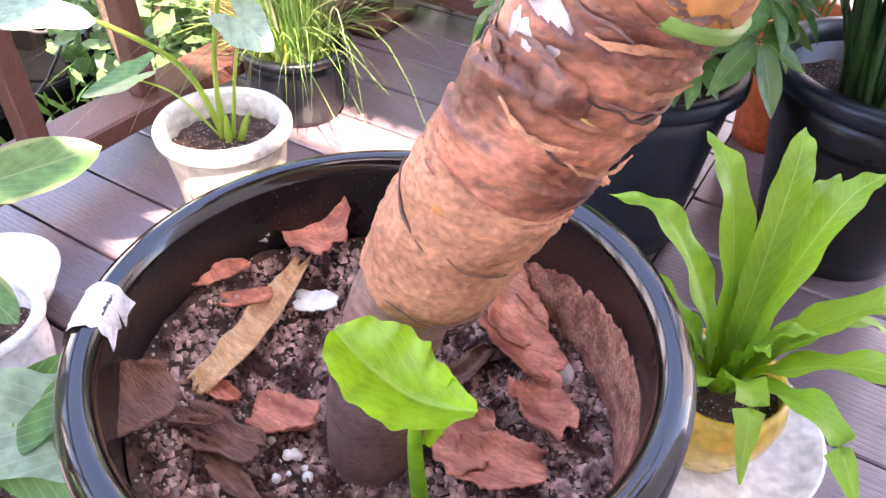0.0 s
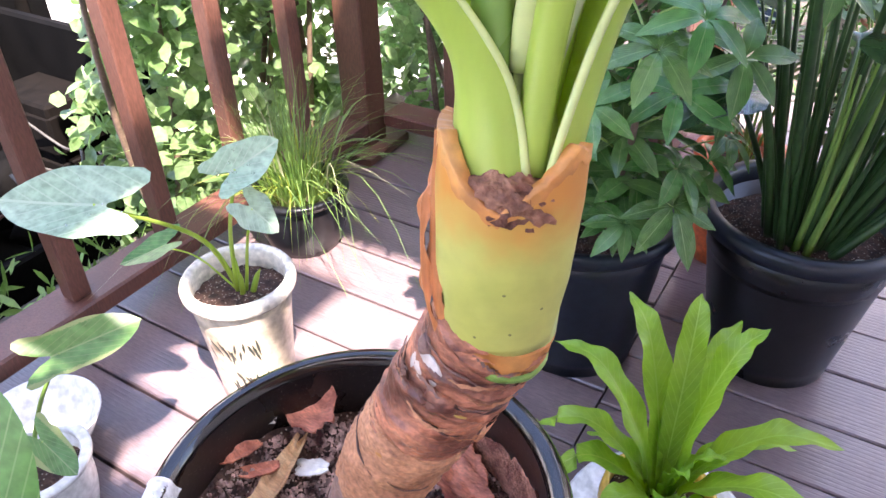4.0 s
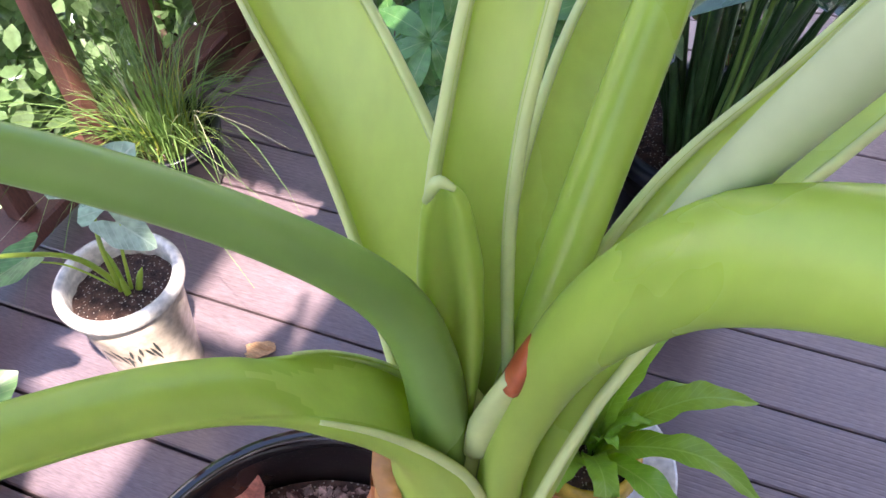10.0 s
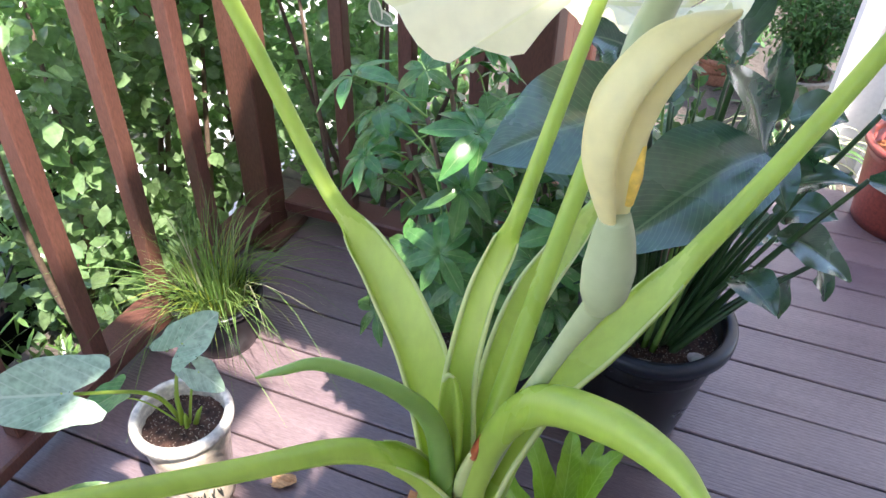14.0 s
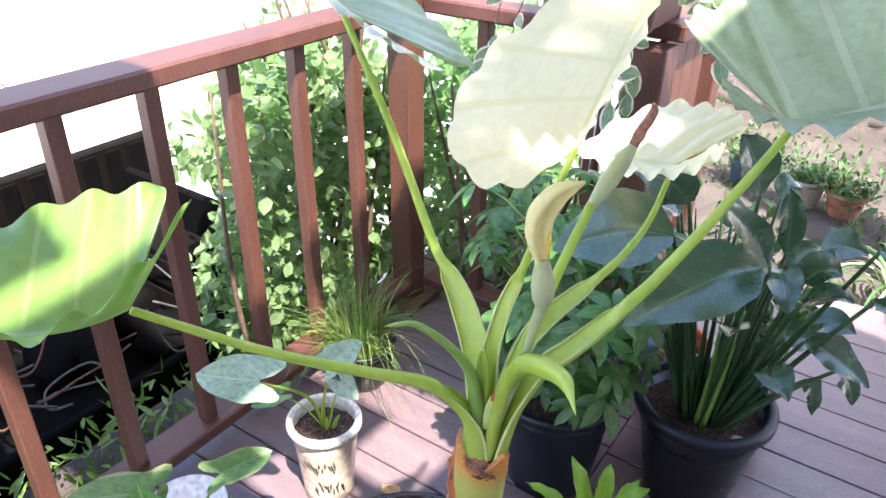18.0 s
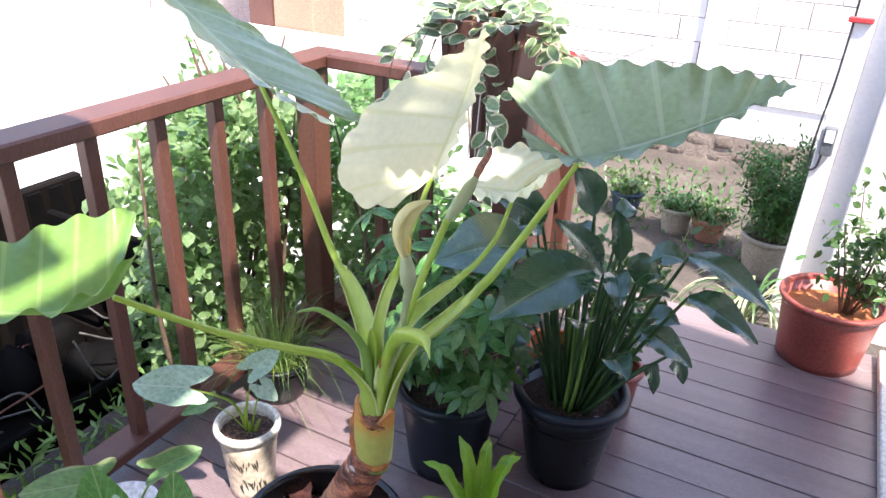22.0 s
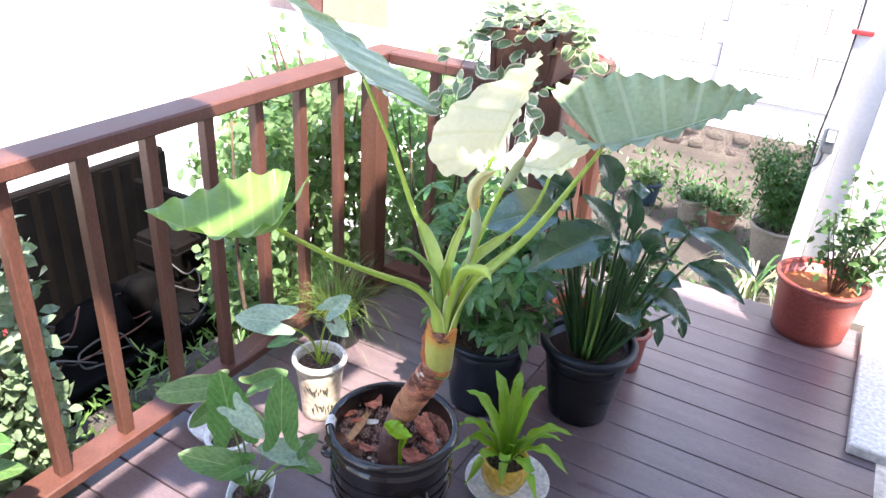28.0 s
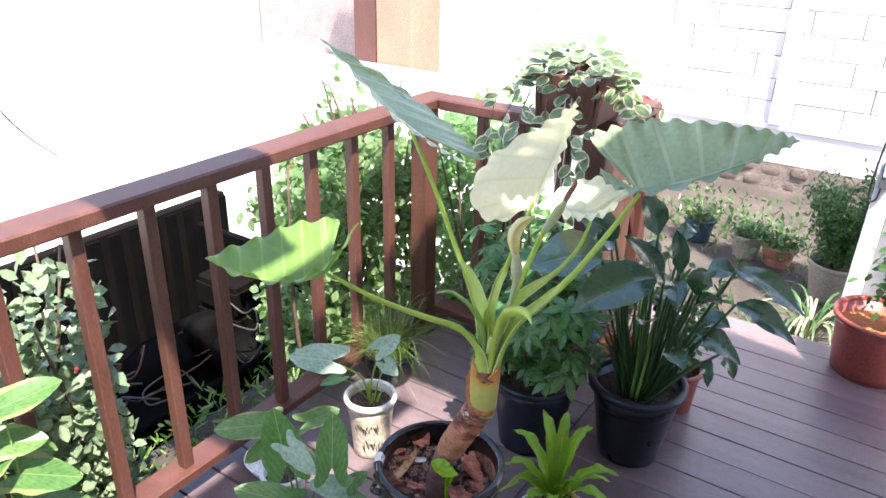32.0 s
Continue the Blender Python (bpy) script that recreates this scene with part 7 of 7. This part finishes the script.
# ---- door frame with its cable box ----
df = thing("door_frame_1", (0.95, 2.85, -0.2), "white painted metal door frame at the house corner", "door frame", kind="structure")
LEAN_M = pose(0.665, 3.53, 0.10, 0, 1.0, 0)
part("frame_post", box(-0.005, 0.09, -0.06, 0.06, -0.60, 2.6, 0.004, m=LEAN_M), "white_frame", df, "", False)
part("frame_panel", box(0.093, 0.215, -0.02, 0.03, -0.60, 2.6, 0.003, m=LEAN_M), "white_frame", df, "", False)
part("frame_jamb", box(0.215, 0.26, -0.12, 0.04, -0.60, 2.6, 0.004, m=LEAN_M), "white_frame", df, "", False)
part("wall_panel", box(0.263, 1.6, -0.08, 0.02, -0.60, 2.6, 0.004, m=LEAN_M), "house_wall", df, "", False)
cb = thing("switch_box", (0.715, 3.45, 0.70), "small grey switch box with a looped dark cable", "switch box")
part("case", box(0.685, 0.745, 3.425, 3.471, 0.63, 0.775, 0.006), "grey_box", cb, "", False)
part("cover", box(0.694, 0.736, 3.419, 3.424, 0.70, 0.764, 0.002), "white_frame", cb, "pale cover plate", False)
part("cable", tube([(0.70, 3.455, 0.632), (0.69, 3.445, 0.56), (0.655, 3.455, 0.55), (0.650, 3.462, 0.68), (0.672, 3.464, 1.0), (0.680, 3.464, 1.3), (0.676, 3.464, 1.55)], [0.006] * 4, 40, 8), "cable", cb)
lt = thing("red_latch", (0.70, 3.45, 1.29), "red plastic latch bar on the door frame", "latch")
part("bar", box(0.655, 0.765, 3.445, 3.471, 1.278, 1.305, 0.005), "red_plastic", lt, "", False)
rb = thing("ribbon", (-0.3, 2.3, 1.16), "crumpled red ribbon tied to the end post", "ribbon")
part("knot", strap([(-0.33, 2.22, 1.182), (-0.30, 2.25, 1.20), (-0.27, 2.27, 1.185), (-0.25, 2.29, 1.20)], [0.01, 0.018, 0.012, 0.008], (0, -1, 0.4), 14, 3, wave=0.008), "red_plastic", rb)

# ---- cream-edged plant by the rail foot, near the walker ----
vp = thing("potted_plant", (-1.0, -0.45, 0.0), "cream-edged leafy plant in a dark pot by the balustrade", "potted plant")
pot(vp, (-1.0, -0.45, 0.0), 0.085, 0.065, 0.14, "plastic_black", rim=0.01)
leafy(vp, (-1.0, -0.45, 0.12), [((-1.0, -0.43, 0.775), (-0.945, -0.29, 0.80), (0.2, -0.4, 0.9), "variegated", 0.6), ((-1.03, -0.46, 0.66), (-0.96, -0.35, 0.64), (0.3, -0.5, 0.8), "variegated", 0.7),
                               ((-0.99, -0.42, 0.55), (-0.95, -0.30, 0.47), (0.3, -0.5, 0.8), "variegated", 0.7), ((-1.05, -0.42, 0.6), (-1.0, -0.32, 0.56), (0.3, -0.6, 0.6), "variegated", 0.75),
                               ((-0.98, -0.50, 0.62), (-0.92, -0.60, 0.62), (0, -0.3, 1), "variegated", 0.7), ((-1.0, -0.40, 0.42), (-0.96, -0.28, 0.36), (0.1, -0.3, 1), "variegated", 0.7)])
# dry leaf on the boards
chip_piece("fallen_leaf", (-0.549, 0.80, 0.004), 0.055, 0.035, 30, (0, 0), "dry_leaf", "dry tan leaf fallen on the deck boards", "fallen leaf", curl=0.4, th=0.0015, seed=21)
# cable along the foot of the street wall
yc = thing("yard_cable", (-7.08, 2.6, -0.6), "thin dark cable sagging down the white street wall", "cable")
part("cable", tube([(-7.085, 2.25, 0.72), (-7.085, 2.50, 0.10), (-7.085, 2.78, -0.33), (-7.085, 3.05, -0.61)], [0.007] * 3, 24, 6), "cable", yc)
